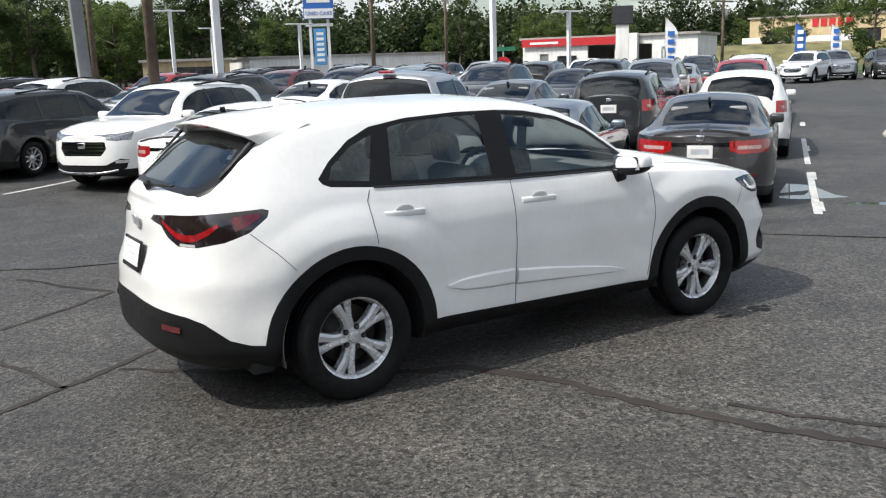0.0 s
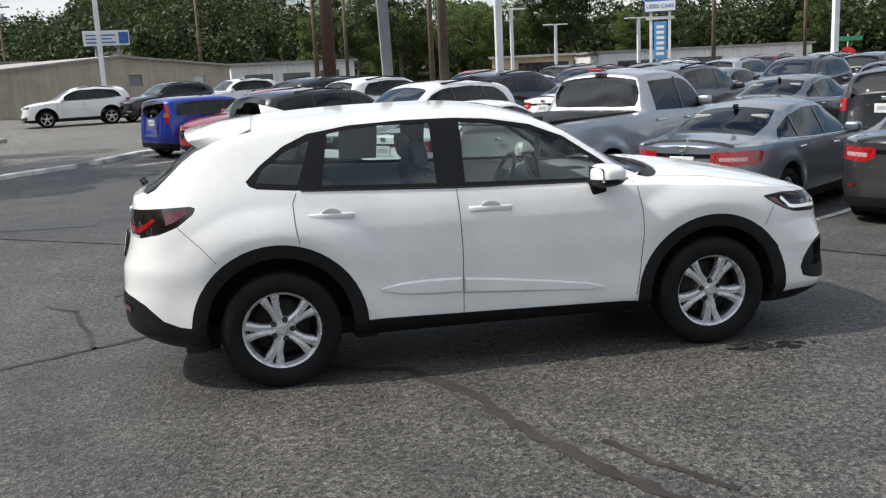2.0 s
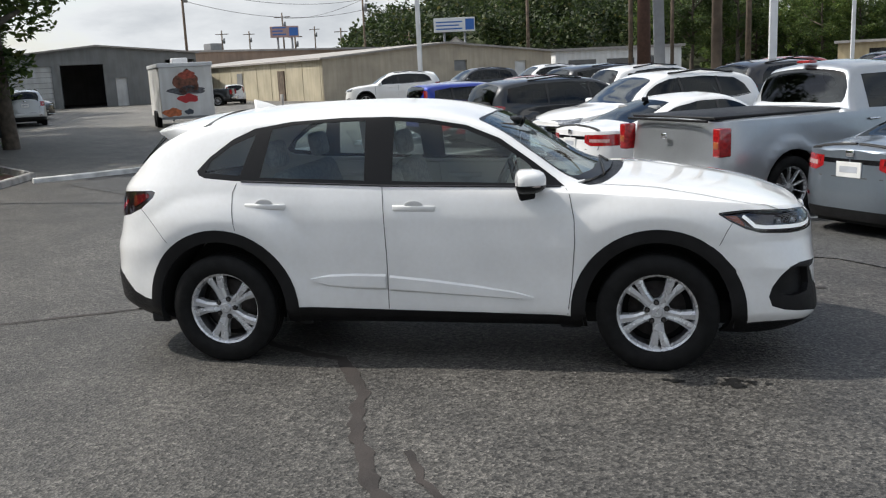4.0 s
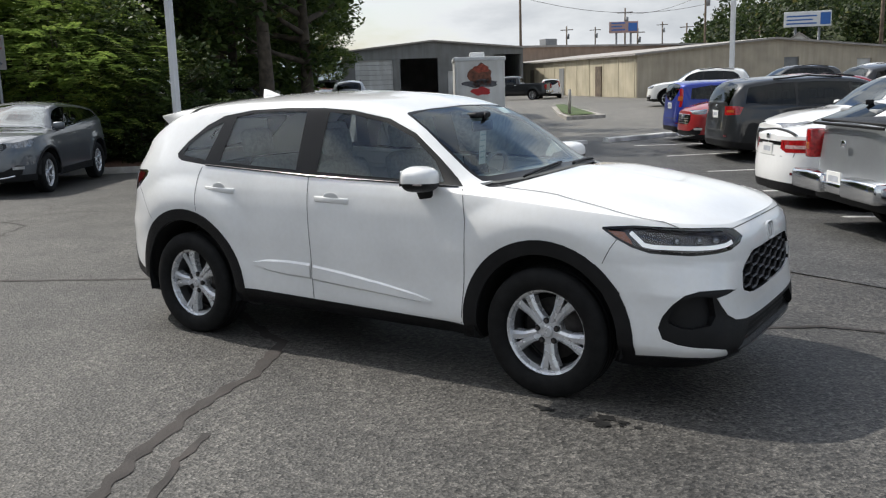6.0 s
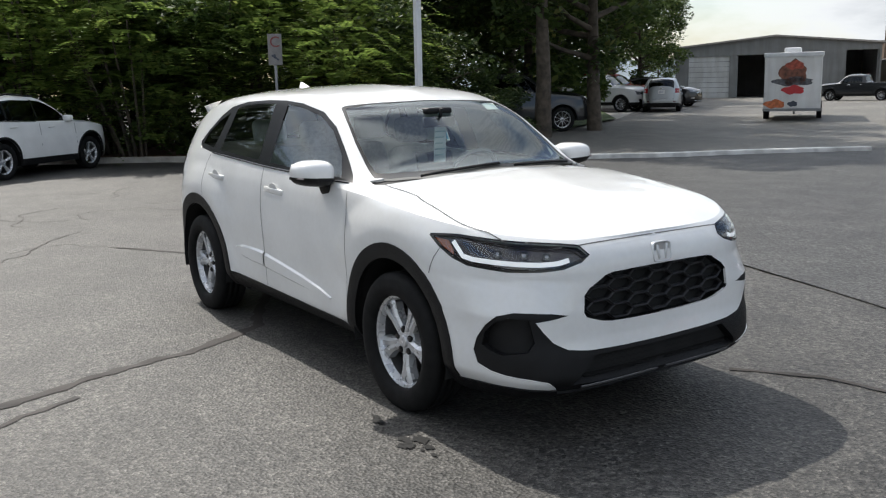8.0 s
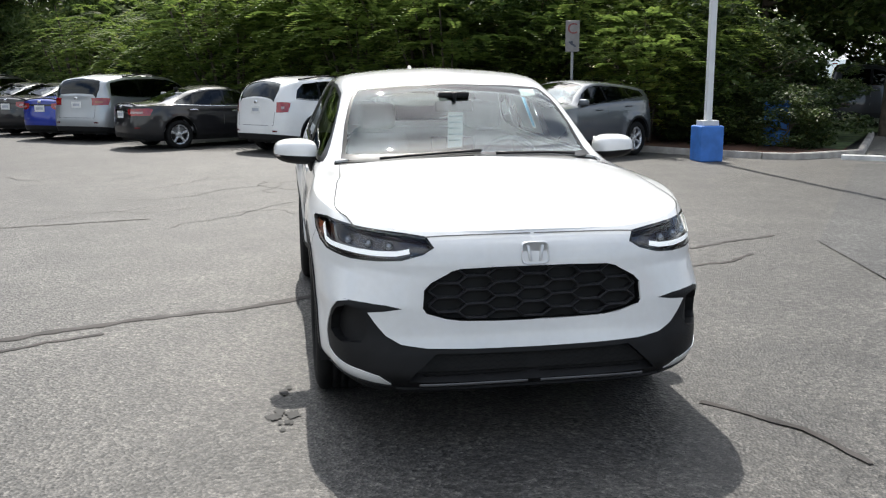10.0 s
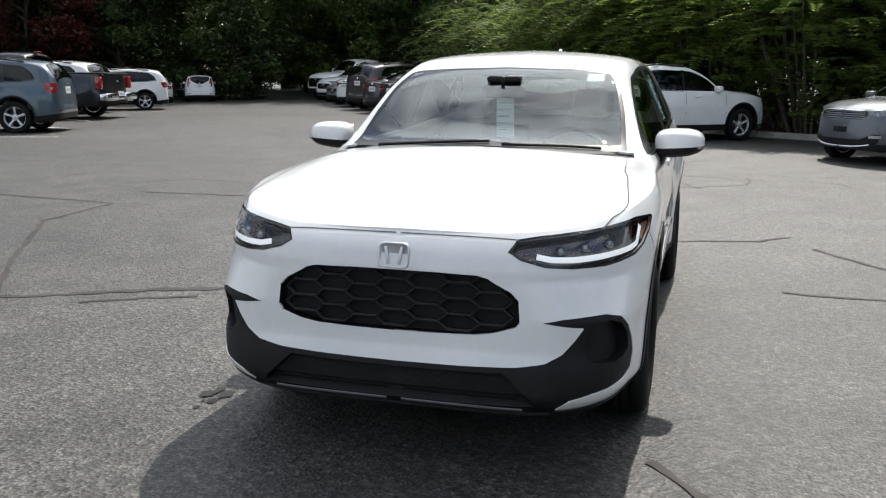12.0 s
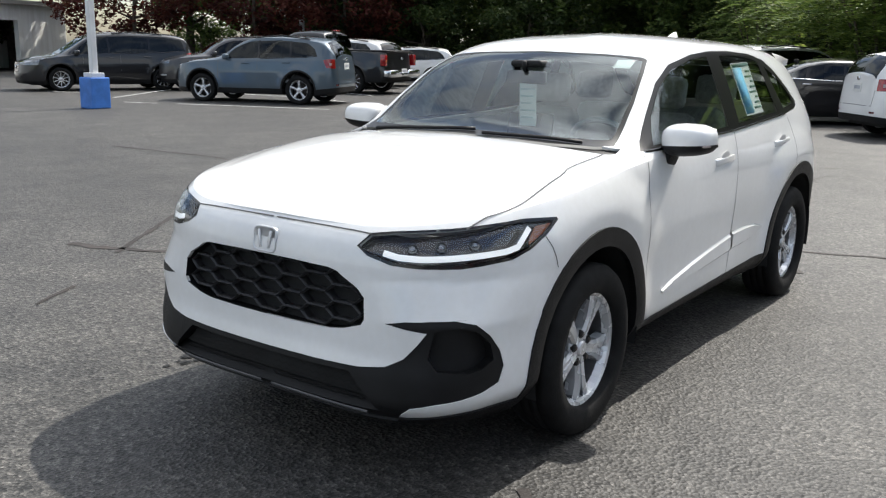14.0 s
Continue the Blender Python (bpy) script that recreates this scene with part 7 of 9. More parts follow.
# wood to the north-west, behind the light pole
for i, (x, y, s) in enumerate(((-15.5, 14.5, 0.9), (-17.0, 18.0, 1.0), (-21.0, 18.5, 1.15), (-24.0, 22.5, 1.1), (-26.5, 13.5, 1.2), (-27.5, 17.0, 1.2), (-29.5, 24.5, 1.1), (-34.0, 28.0, 1.15), (-35.7, 35.1, 1.0), (-38.8, 40.5, 0.95), (-40.3, 44.5, 0.75), (-42.0, 48.3, 0.5), (-38.0, 33.5, 1.1), (-42.0, 38.0, 1.1), (-46.0, 43.0, 1.1), (-49.0, 50.0, 1.0), (-33.0, 9.5, 1.25), (-33.0, 20.5, 1.25), (-52.0, 57.0, 0.9))):
    again((big_b, big_a, big_c)[i % 3], x, y, 61 * i, s)
for i, (x, y, s) in enumerate(((-13.4, 10.2, 0.55), (-14.2, 9.0, 0.5), (-12.6, 9.9, 0.5), (-14.9, 11.4, 0.8))):
    again(low_b, x, y, 83 * i, s, sz=s * 0.75)
for i, (x, y, s) in enumerate(((-29.5, -28.5, 0.95), (-21.0, -33.5, 1.0))):
    again(red_t, x, y, 100 * i, s)
for i, (x, y) in enumerate(((-26.0, -36.0), (-31.0, -34.0), (-20.0, -42.0), (-36.0, -33.0))):
    again((big_a, big_c)[i % 2], x, y, 90 * i, 1.0)

# taller trees along the far road
for i in range(20):
    az, d = rng.uniform(70, 88), rng.uniform(88, 112)
    again((big_b, big_a, big_c)[i % 3], -3.4 + d * math.cos(radians(az)), -5.1 + d * math.sin(radians(az)), 57 * i, rng.uniform(0.65, 0.95))
for i in range(16):
    az, d = rng.uniform(30, 68), rng.uniform(112, 135)
    again((big_a, big_c, big_b)[i % 3], -3.4 + d * math.cos(radians(az)), -5.1 + d * math.sin(radians(az)), 97 * i, rng.uniform(0.45, 0.75))
# thicker wood to the south-west
for i, (x, y) in enumerate(((-44, -14.5), (-51, -17.5), (-50, -24.5), (-56, -29), (-53, -21), (-36, -22), (-39, -26), (-34, -27), (-42, -18), (-33, -31), (-38, -31), (-45, -12), (-41, -9), (-36, -6), (-50, -20), (-48, -30), (-44, -36))):
    again((big_b, big_a, big_c)[i % 3], x, y, 73 * i, rng.uniform(1.0, 1.3))
    again((low_a, low_b)[i % 2], x + 2.0, y + 1.2, 31 * i, 1.3)

# far woods: one sheet of crowns over the hill to the north and east
cen, siz = [], []
for _ in range(1250):
    az = rng.uniform(28, 107.5)
    hill = max(0.0, min(1.0, (az - 84) / 10)) * max(0.0, min(1.0, (108 - az) / 8))
    d = rng.uniform(125, 190) if hill < 0.2 else rng.uniform(135, 270)
    base = 0.5 + max(0, d - 125) * (0.035 + 0.10 * hill)
    if az < 50 and d < 165:
        continue
    r = rng.uniform(1.8, 4.8)
    hgt = rng.uniform(2.8, 7.0) + 5.0 * rng.uniform() ** 4 + 2.0 * hill
    x, y = d * math.cos(radians(az)), d * math.sin(radians(az))
    n = 400
    o = rng.normal(size=(n, 3))
    o /= np.linalg.norm(o, axis=1)[:, None]
    o[:, 2] = np.abs(o[:, 2]) * 1.3 - 0.45
    lump = 1 + 0.25 * np.sin(o[:, 0] * 5 + az) * np.cos(o[:, 1] * 4 + d)
    q = o * (r * rng.uniform(0.55, 1.12, n) * lump)[:, None]
    q[:, 2] *= hgt / (2 * r) * 1.3
    cen.append(q + np.array([x, y, base + hgt * 0.55]))
    siz.append(rng.uniform(0.2, 0.46, n))
far = new("far_woods", leaf_mesh("far_woods", np.concatenate(cen), np.concatenate(siz), leaf_material("leaves_far", (0.020, 0.035, 0.015), (0.066, 0.092, 0.034), (0.13, 0.12, 0.05), 0.4), 0.3, 0.7))
tagged(far, "distant green wooded hillside", "trees", kind="stuff")
# the hill's ground under the woods
bm = bmesh.new()
rows = []
for i in range(60):
    az = 20 + 92 * i / 59
    hill = max(0.0, min(1.0, (az - 84) / 10)) * max(0.0, min(1.0, (108 - az) / 8))
    rows.append([bm.verts.new((d * math.cos(radians(az)), d * math.sin(radians(az)), -0.3 + max(0, d - 122) * (0.036 + 0.10 * hill))) for d in (112, 122, 140, 170, 210, 280)])
for a, b in zip(rows, rows[1:]):
    for j in range(5):
        bm.faces.new((a[j], a[j + 1], b[j + 1], b[j]))
tagged(part("hillside", bm, plain("hill_soil", (0.045, 0.055, 0.02), 0.95, vary=0.4, scale=0.1)), "green hillside under the far woods", "hill", kind="structure")

# ridge beyond the town; the distance haze is put into its blue-grey colour
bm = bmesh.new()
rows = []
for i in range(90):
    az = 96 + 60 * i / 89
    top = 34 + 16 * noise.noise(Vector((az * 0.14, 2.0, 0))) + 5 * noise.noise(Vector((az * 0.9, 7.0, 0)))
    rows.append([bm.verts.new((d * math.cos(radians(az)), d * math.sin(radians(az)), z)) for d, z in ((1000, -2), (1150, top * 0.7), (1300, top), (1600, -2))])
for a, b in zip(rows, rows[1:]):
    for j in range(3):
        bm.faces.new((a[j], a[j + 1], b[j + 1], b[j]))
tagged(part("far_ridge", bm, plain("haze_tinted_ridge", (0.16, 0.20, 0.22), 0.95, vary=0.2, scale=0.02)), "far ridge tinted blue-green for haze", "hill", kind="structure")
again(big_c, *(-3.44 + 72 * math.cos(radians(32.4)), -5.07 + 72 * math.sin(radians(32.4))), 20, 0.72)

# ---- kerbs, lines, cracks, pavement patches ----
def strip(name, pts, width, mat, z=0.004, label="", cat="", kind="", wob=0.0, parent=None):
    """A flat band laid along a path on the ground."""
    bm = bmesh.new()
    rows = []
    n = len(pts)
    for i, (x, y) in enumerate(pts):
        a, b = Vector((*pts[max(i - 1, 0)], 0)), Vector((*pts[min(i + 1, n - 1)], 0))
        d = (b - a).normalized()
        s = Vector((-d.y, d.x, 0))
        w = width * (1 + wob * 1.6 * noise.noise(Vector((x * 9, y * 9, 7.0))))
        o = wob * width * 0.8 * noise.noise(Vector((x * 6, y * 6, 2.0)))
        c = Vector((x, y, z + gz(x, y))) + s * o
        rows.append((bm.verts.new(c - s * w / 2), bm.verts.new(c + s * w / 2)))
    for a, b in zip(rows, rows[1:]):
        bm.faces.new((a[0], b[0], b[1], a[1]))
    return tagged(part(name, bm, mat, parent, smooth=False), label, cat, kind=kind)


def fine(pts, step=0.12):
    return dense_open(pts, step)


def kerb(pts, h=0.14, w=0.16, mat=None, name="kerb", label="concrete kerb with a worn edge"):
    bm = bmesh.new()
    rows = []
    n = len(pts)
    for i, (x, y) in enumerate(pts):
        a, b = Vector((*pts[max(i - 1, 0)], 0)), Vector((*pts[min(i + 1, n - 1)], 0))
        d = (b - a).normalized()
        s = Vector((-d.y, d.x, 0))
        c = Vector((x, y, gz(x, y)))
        rows.append([bm.verts.new(p) for p in (c - s * w / 2, c - s * w / 2 * 0.86 + Vector((0, 0, h * 0.85)), c - s * w / 2 * 0.6 + Vector((0, 0, h)), c + s * w / 2 * 0.6 + Vector((0, 0, h)), c + s * w / 2 + Vector((0, 0, 0)))])
    for a, b in zip(rows, rows[1:]):
        for j in range(4):
            bm.faces.new((a[j], b[j], b[j + 1], a[j + 1]))
    bm.faces.new(rows[0])
    bm.faces.new(rows[-1][::-1])
    bmesh.ops.recalc_face_normals(bm, faces=bm.faces)
    return tagged(part(name, bm, mat or CONCRETE, smooth=False), label, "kerb", kind="structure")


CONCRETE = plain("concrete", (0.34, 0.32, 0.29), 0.85, vary=0.25, scale=4, bump=0.4, bscale=60)
WHITE_WORN = plain("worn_white_paint", (0.55, 0.55, 0.53), 0.75, vary=0.3, scale=3, bump=0.3, bscale=50)


def patch(name, pts, mat, z, label, cat):
    bm = bmesh.new()
    bm.faces.new([bm.verts.new((x, y, z)) for x, y in pts])
    bmesh.ops.triangulate(bm, faces=bm.faces)
    for axis, cuts in ((0, GX), (1, GY)):
        w = [p[axis] for p in pts]
        for k in cuts:
            if min(w) < k < max(w):
                bmesh.ops.bisect_plane(bm, geom=bm.verts[:] + bm.edges[:] + bm.faces[:], dist=1e-4, plane_co=(k, k, 0), plane_no=(1, 0, 0) if axis == 0 else (0, 1, 0))
    for v in bm.verts:
        v.co.z += gz(v.co.x, v.co.y) + 0.004
    return tagged(part(name, bm, mat, smooth=False), label, cat, kind="structure")


patch("pavement_dark", [(6.5, -2.0), (60, 38), (40, 66), (-4.6, 18.2), (-9.5, 9.5), (-2.0, 4.0), (3.0, 2.6)], ASPHALT_DARK, 0.004, "darker asphalt of the sales lot", "asphalt")
patch("road", [(-7.4, 14.6), (-10.6, 10.2), (-16.0, 14.5), (-30, 32), (-60, 60), (-40, 75), (0, 60), (30, 62), (20, 48), (-2.5, 21.5)], ROADM, 0.004, "pale worn asphalt of the drive", "road")
patch("concrete_apron", [(-22.5, 24.5), (-33, 38), (-41, 33), (-27, 21)], CONCRETE, 0.009, "pale concrete apron", "pavement")
# the painted kerb between lot and drive
kerb(fine([(-10.4, 9.8), (-8.4, 11.9), (-5.9, 15.4)], 0.5), 0.10, 0.18, WHITE_WORN, label="kerb painted white along the lot's edge")
kerb(fine([(-5.6, 15.9), (-4.9, 18.1), (-2.2, 21.5)], 0.5), 0.12, 0.22, WHITE_WORN, label="kerb painted white along the lot's edge")
# planted verge on the west side
VERGE = [(-10.9, 8.4), (-13.2, 6.6), (-15.6, 3.4), (-16.9, 1.0), (-19.4, -2.2), (-23.4, -4.4), (-30, -9.0), (-38, -14.2), (-43, -20)]
kerb(fine(VERGE, 0.6), 0.13, 0.16)
kerb(fine([(-10.9, 8.4), (-10.6, 8.9), (-11.0, 10.6), (-15.5, 14.0)], 0.4), 0.13, 0.16)
patch("mulch_bed", VERGE[:5] + [(-26, 0), (-20, 14), (-15.6, 13.6), (-11.2, 10.4), (-10.8, 8.9)], MULCH, 0.07, "red-brown mulch bed under the bushes", "mulch")
patch("grass_verge", [(-11.6, 10.6), (-15.5, 13.9), (-22, 24), (-29, 30), (-40, 30), (-30, 10), (-18, 9.5)], GRASS, 0.075, "green weedy grass under the trees", "grass")
patch("grass_strip", [(-16.9, 1.0), (-19.4, -2.2), (-23.4, -4.4), (-30, -9.0), (-38, -14.2), (-43, -20), (-60, -10), (-30, 12)], GRASS, 0.05, "rough grass along the wood's edge", "grass")
patch("grass_bank", [(50, 14), (54, 40), (66, 48), (95, 40), (85, 5)], GRASS, 0.02, "mown grass", "grass")
# kerbed island by the trailer
bm = bmesh.new()
slab(bm, [(-11.5, 25.9), (-10.6, 27.4), (-14.2, 33.0), (-16.6, 36.5), (-17.2, 36.0), (-13.4, 29.0)], -0.3, 0.16)
tagged(part("traffic_island", bm, CONCRETE, smooth=False), "concrete kerbed island at the drive", "kerb", kind="structure")
patch("island_soil", [(-11.55, 26.35), (-11.0, 27.4), (-14.4, 32.7), (-16.5, 35.9), (-16.8, 35.6), (-13.2, 28.9)], GRASS, 0.166, "dark weedy soil in the kerbed island", "soil")
# bay lines
def bay(k, d0, d1, w=0.10):
    p = START + ROW * 2.45 * (k - 0.5)
    a, b = p + AHEAD * d0, p + AHEAD * d1
    strip("bay_line", fine([(a.x, a.y), (b.x, b.y)], 0.5), w, LINE_WHITE, 0.012, "white painted bay line", "line", "structure")


for k in range(0, 9):
    bay(k, 0.6 if k else 0.9, 5.6)
    bay(k, 6.9, 12.0)
a = START + ROW * -1.25
for d in (1.2, 4.6, 9.4, 15.0):
    p, q = a + AHEAD * d, a + AHEAD * (d + 1.0)
    strip("lane_mark", fine([(p.x, p.y), (q.x, q.y)], 0.5), 0.13, LINE_WHITE, 0.013, "worn white lane mark", "line", "structure")
for p, q in (((-9.1, -17.3), (-9.45, -16.43)), ((-9.7, -16.0), (-11.1, -12.3)), ((-9.97, -18.98), (-15.5, -22.82)), ((-10.25, -22.74), (-10.69, -21.49)), ((-13.8, -19.0), (-14.0, -16.0)), ((-13.78, -15.1), (-13.5, -13.98)), ((-16.72, -16.72), (-16.25, -15.42))):
    strip("bay_line", fine([p, q], 0.5), 0.10, LINE_WHITE, 0.012, "white painted bay line", "line", "structure")


CRACKS = [
    (0.055, [(-1.96, 0.2), (-1.4, -0.35), (-0.96, -0.62), (-0.62, -0.77), (-0.37, -1.14), (-0.3, -1.43), (-0.12, -2.0), (0.03, -2.3), (0.12, -2.56), (0.31, -2.87), (0.5, -3.18), (0.72, -3.78)]),
    (0.030, [(0.15, -2.1), (0.3, -2.39), (0.42, -2.6), (0.52, -2.74)]),
    (0.025, [(1.74, -2.47), (1.38, -2.67)]),
    (0.035, [(-4.47, -0.68), (-3.27, 0.0), (-2.95, 0.18), (-2.47, 0.44), (-1.98, 0.78)]),
    (0.035, [(-2.77, 1.94), (-2.29, 2.26), (-1.82, 2.63), (-2.1, 3.1), (-2.4, 3.78)]),
    (0.030, [(-3.3, 1.79), (-3.0, 1.5), (-2.8, 0.92), (-2.64, 0.33)]),
    (0.030, [(-2.27, 0.51), (-1.96, 0.2)]),
    (0.030, [(1.91, 0.92), (2.09, 1.07), (2.3, 1.23), (2.64, 1.3)]),
    (0.028, [(-1.09, 1.6), (-1.06, 2.21), (-1.2, 2.67), (-1.5, 3.05)]),
    (0.030, [(-4.15, -5.42), (-4.23, -3.84), (-4.58, -2.45)]),
    (0.035, [(-3.32, -9.2), (-3.48, -7.27), (-3.25, -5.21), (-2.04, -5.13), (-0.49, -4.13), (0.66, -3.28)]),
    (0.028, [(1.09, 4.26), (1.85, 4.62)]),
]
for w, pts in CRACKS:
    p2 = []
    for i, (x, y) in enumerate(fine(pts, 0.05)):
        k = noise.noise(Vector((x * 3.3, y * 3.3, 3.1))) * 0.028 + noise.noise(Vector((x * 11, y * 11, 1.0))) * 0.02
        p2.append((x + k, y + k * 0.7))
    strip("crack_seal", p2, w * 1.3, SEALM, 0.004, "dark sealed crack across the asphalt", "crack", "structure", 0.45)
# shallow puddle beside the dark grey sedan
WATER = plain("puddle_water", (0.045, 0.047, 0.05), 0.03, vary=0.2, scale=2.0, spec=0.6)
patch("puddle", [(8.35, 3.7), (8.42, 3.36), (8.1, 2.9), (7.8, 2.5), (7.72, 2.2), (7.76, 1.9), (7.95, 1.6), (8.3, 1.2), (8.0, 1.15), (7.45, 1.45), (6.95, 1.82), (6.5, 2.25), (6.75, 2.6), (7.4, 3.1)], WATER, 0.004, "shallow puddle reflecting the sky", "puddle")
# fine crazing of the old asphalt
crng = np.random.default_rng(21)
for i in range(26):
    x, y = crng.uniform(-10.0, -2.6), crng.uniform(-6.0, 3.2)
    if i % 5 == 4:
        x, y = crng.uniform(-9.0, -3.0), crng.uniform(-14.0, -7.0)
    a = crng.uniform(0, 2 * math.pi)
    pts = []
    for k in range(int(crng.integers(14, 34))):
        pts.append((x, y))
        a += crng.normal() * 0.33
        x, y = x + 0.09 * math.cos(a), y + 0.09 * math.sin(a)
    strip("crack", pts, float(crng.uniform(0.008, 0.018)), SEALM, 0.004, "thin crack in the asphalt", "crack", "structure", 0.5)
OIL = plain("oil_stain", (0.009, 0.009, 0.009), 0.6, vary=0.5, scale=8, spec=0.25)
orng = np.random.default_rng(5)
for i in range(14):
    x, y, r = 1.80 + float(orng.normal()) * 0.07, -1.05 + float(orng.normal()) * 0.035, float(orng.uniform(0.010, 0.042))
    if i > 10:
        x, y = 1.41 + float(orng.normal()) * 0.04, -0.97 + float(orng.normal()) * 0.03
    bm = bmesh.new()
    ring_ = []
    for a in range(30):
        c_, s_ = math.cos(a * 0.20944), math.sin(a * 0.20944)
        k = r * (1 + 0.75 * noise.noise(Vector((c_ * 2.6, s_ * 2.6, i * 4.0))))
        ring_.append(bm.verts.new((x + k * c_ * 1.3, y + k * s_ * 0.8, gz(x, y) + 0.0042 + 0.0003 * i)))
    bm.faces.new(ring_)
    tagged(part("oil_stain", bm, OIL, smooth=False), "dark oil stain on the asphalt", "stain", kind="structure")

# ---- poles and signs ----
WHITE_METAL = plain("white_metal", (0.66, 0.67, 0.68), 0.45, 0.0, 0.08, 2, bump=0.05)
WOODPOLE = plain("pole_wood", (0.12, 0.09, 0.065), 0.9, vary=0.3, scale=3, bump=0.5, bscale=20)
BLUE_PAINT = plain("blue_paint", (0.045, 0.17, 0.52), 0.6, vary=0.15, scale=4, bump=0.2, bscale=40)


def light_pole(x, y, h, r=0.07, base=False, lamps=True, mat=None, lean=0.0, label="white square light pole"):
    t = thing("light_pole", pose(x, y, 0, 0, lean, 0), label, "light pole", "light poles")
    bm = bmesh.new()
    z0 = 0.78 if base else 0.0
    box(bm, (-r, -r, z0), (r, r, h), bevel=0.012)
    part("pole", bm, mat or WHITE_METAL, t, smooth=False)
    if base:
        bm = bmesh.new()
        box(bm, (-0.235, -0.235, 0), (0.235, 0.235, 0.68), bevel=0.025)
        part("concrete_base", bm, BLUE_PAINT, t, "blue painted concrete base", smooth=False)
        bm = bmesh.new()
        box(bm, (-0.16, -0.16, 0.68), (0.16, 0.16, 0.78), bevel=0.01)
        part("base_cover", bm, WHITE_METAL, t, smooth=False)
    if lamps:
        for sg in (-1, 1):
            bm = bmesh.new()
            box(bm, (sg * 0.12 if sg > 0 else -0.95, -0.16, h - 0.08), (0.95 if sg > 0 else -0.12, 0.16, h), bevel=0.02)
            part("lamp_head", bm, mat or WHITE_METAL, t, smooth=False)
    return t


def polar(eye, az, d):
    return eye[0] + d * math.cos(radians(az)), eye[1] + d * math.sin(radians(az))


E0, E3, E7, E14 = (-3.44, -5.07), (0.0, -6.08), (4.63, -3.57), (4.42, 2.39)
light_pole(-10.7, 7.1, 8.5, 0.06, True, False, label="white light pole on a blue base")
light_pole(-7.5, -16.0, 8.5, 0.07, True, False, label="white light pole on a blue base")
light_pole(*polar(E0, 70.8, 24), 8.5, 0.09, False, False)
light_pole(1.93, 20.9, 9.0, 0.15, False, False, GREY_METAL, -1.5, "thick grey steel pole")
light_pole(-9.3, 39.1, 9.5, 0.10, False, False)
light_pole(*polar(E0, 73.4, 60), 5.2, 0.10)
light_pole(*polar(E0, 71.1, 72), 4.6, 0.10)
light_pole(*polar(E0, 65.9, 64), 4.4, 0.10)
light_pole(*polar(E0, 49.5, 55), 4.3, 0.10)
light_pole(*polar(E0, 54.1, 45), 8.0, 0.12, False, False)
light_pole(*polar(E14, -135.0, 45), 7.0, 0.09, False, False)


def utility_pole(x, y, h, r=0.15, mat=None, arms=True):
    t = thing("utility_pole", pose(x, y, 0), "weathered wooden utility pole", "utility pole", "utility poles")
    bm = bmesh.new()
    cyl(bm, (0, 0, -0.2), (0, 0, h), r, r * 0.7, 10)
    part("pole", bm, mat or WOODPOLE, t)
    if arms:
        bm = bmesh.new()
        box(bm, (-1.2, -0.06, h - 0.7), (1.2, 0.06, h - 0.56))
        part("cross_arm", bm, mat or WOODPOLE, t, smooth=False)
        bm = bmesh.new()
        cyl(bm, (0.3, 0, h - 2.2), (0.3, 0, h - 1.3), 0.22, 0.22, 10)
        part("transformer", bm, GREY_METAL, t)
    return t


ups = [(3.3, 19.4), polar(E0, 61.5, 62), polar(E3, 89.0, 55), polar(E3, 82.1, 48), polar(E3, 95.5, 75), polar(E0, 40.5, 85), polar(E7, 119.7, 90), polar(E7, 108.5, 110), polar(E0, 57.0, 80), polar(E0, 84.0, 70), polar(E7, 113.0, 140)]
for x, y in ups:
    utility_pole(x, y, 11.0 if (x, y) != ups[5] else 6.5)
utility_pole(1.7, 48.9, 16, 0.42, plain("brown_steel", (0.07, 0.035, 0.025), 0.6, vary=0.2), False)
for i, j, z, sag in ((0, 1, 10.4, 0.8), (1, 8, 10.4, 0.6), (2, 3, 10.4, 0.5), (3, 0, 10.3, 0.6), (4, 2, 10.3, 0.7), (6, 7, 10.4, 1.0), (6, 4, 10.3, 0.8), (7, 10, 10.4, 0.7), (9, 2, 9.6, 0.5), (8, 5, 9.0, 0.8), (6, 7, 9.2, 1.2), (0, 1, 8.8, 0.9), (2, 3, 8.6, 0.8), (3, 1, 9.0, 1.2), (4, 9, 8.2, 0.8)):
    bm = bmesh.new()
    a, b = Vector((*ups[i], z)), Vector((*ups[j], z if j != 5 else 6.2))
    pts = [a.lerp(b, k / 12) - Vector((0, 0, sag * 4 * (k / 12) * (1 - k / 12))) for k in range(13)]
    side = (b - a).cross(Vector((0, 0, 1))).normalized() * 0.022
    rise = Vector((0, 0, 0.022))
    rings = [[bm.verts.new(p + o) for o in (side, rise, -side, -rise)] for p in pts]
    for r0, r1 in zip(rings, rings[1:]):
        for k in range(4):
            bm.faces.new((r0[k], r0[k - 1], r1[k - 1], r1[k]))
    bmesh.ops.recalc_face_normals(bm, faces=bm.faces[:])
    tagged(part("power_line", bm, plain("cable_black", (0.02, 0.02, 0.02), 0.7)), "thin black overhead power line", "cable", "power lines")

for az, d, h in ((103.4, 170, 10.5), (105.2, 150, 8.0), (107.0, 185, 11.5), (109.3, 160, 9.5), (110.6, 200, 12.0), (112.2, 150, 8.5), (114.6, 190, 11.0), (116.4, 165, 10.0)):
    utility_pole(*polar(E7, az, d), h, 0.17)


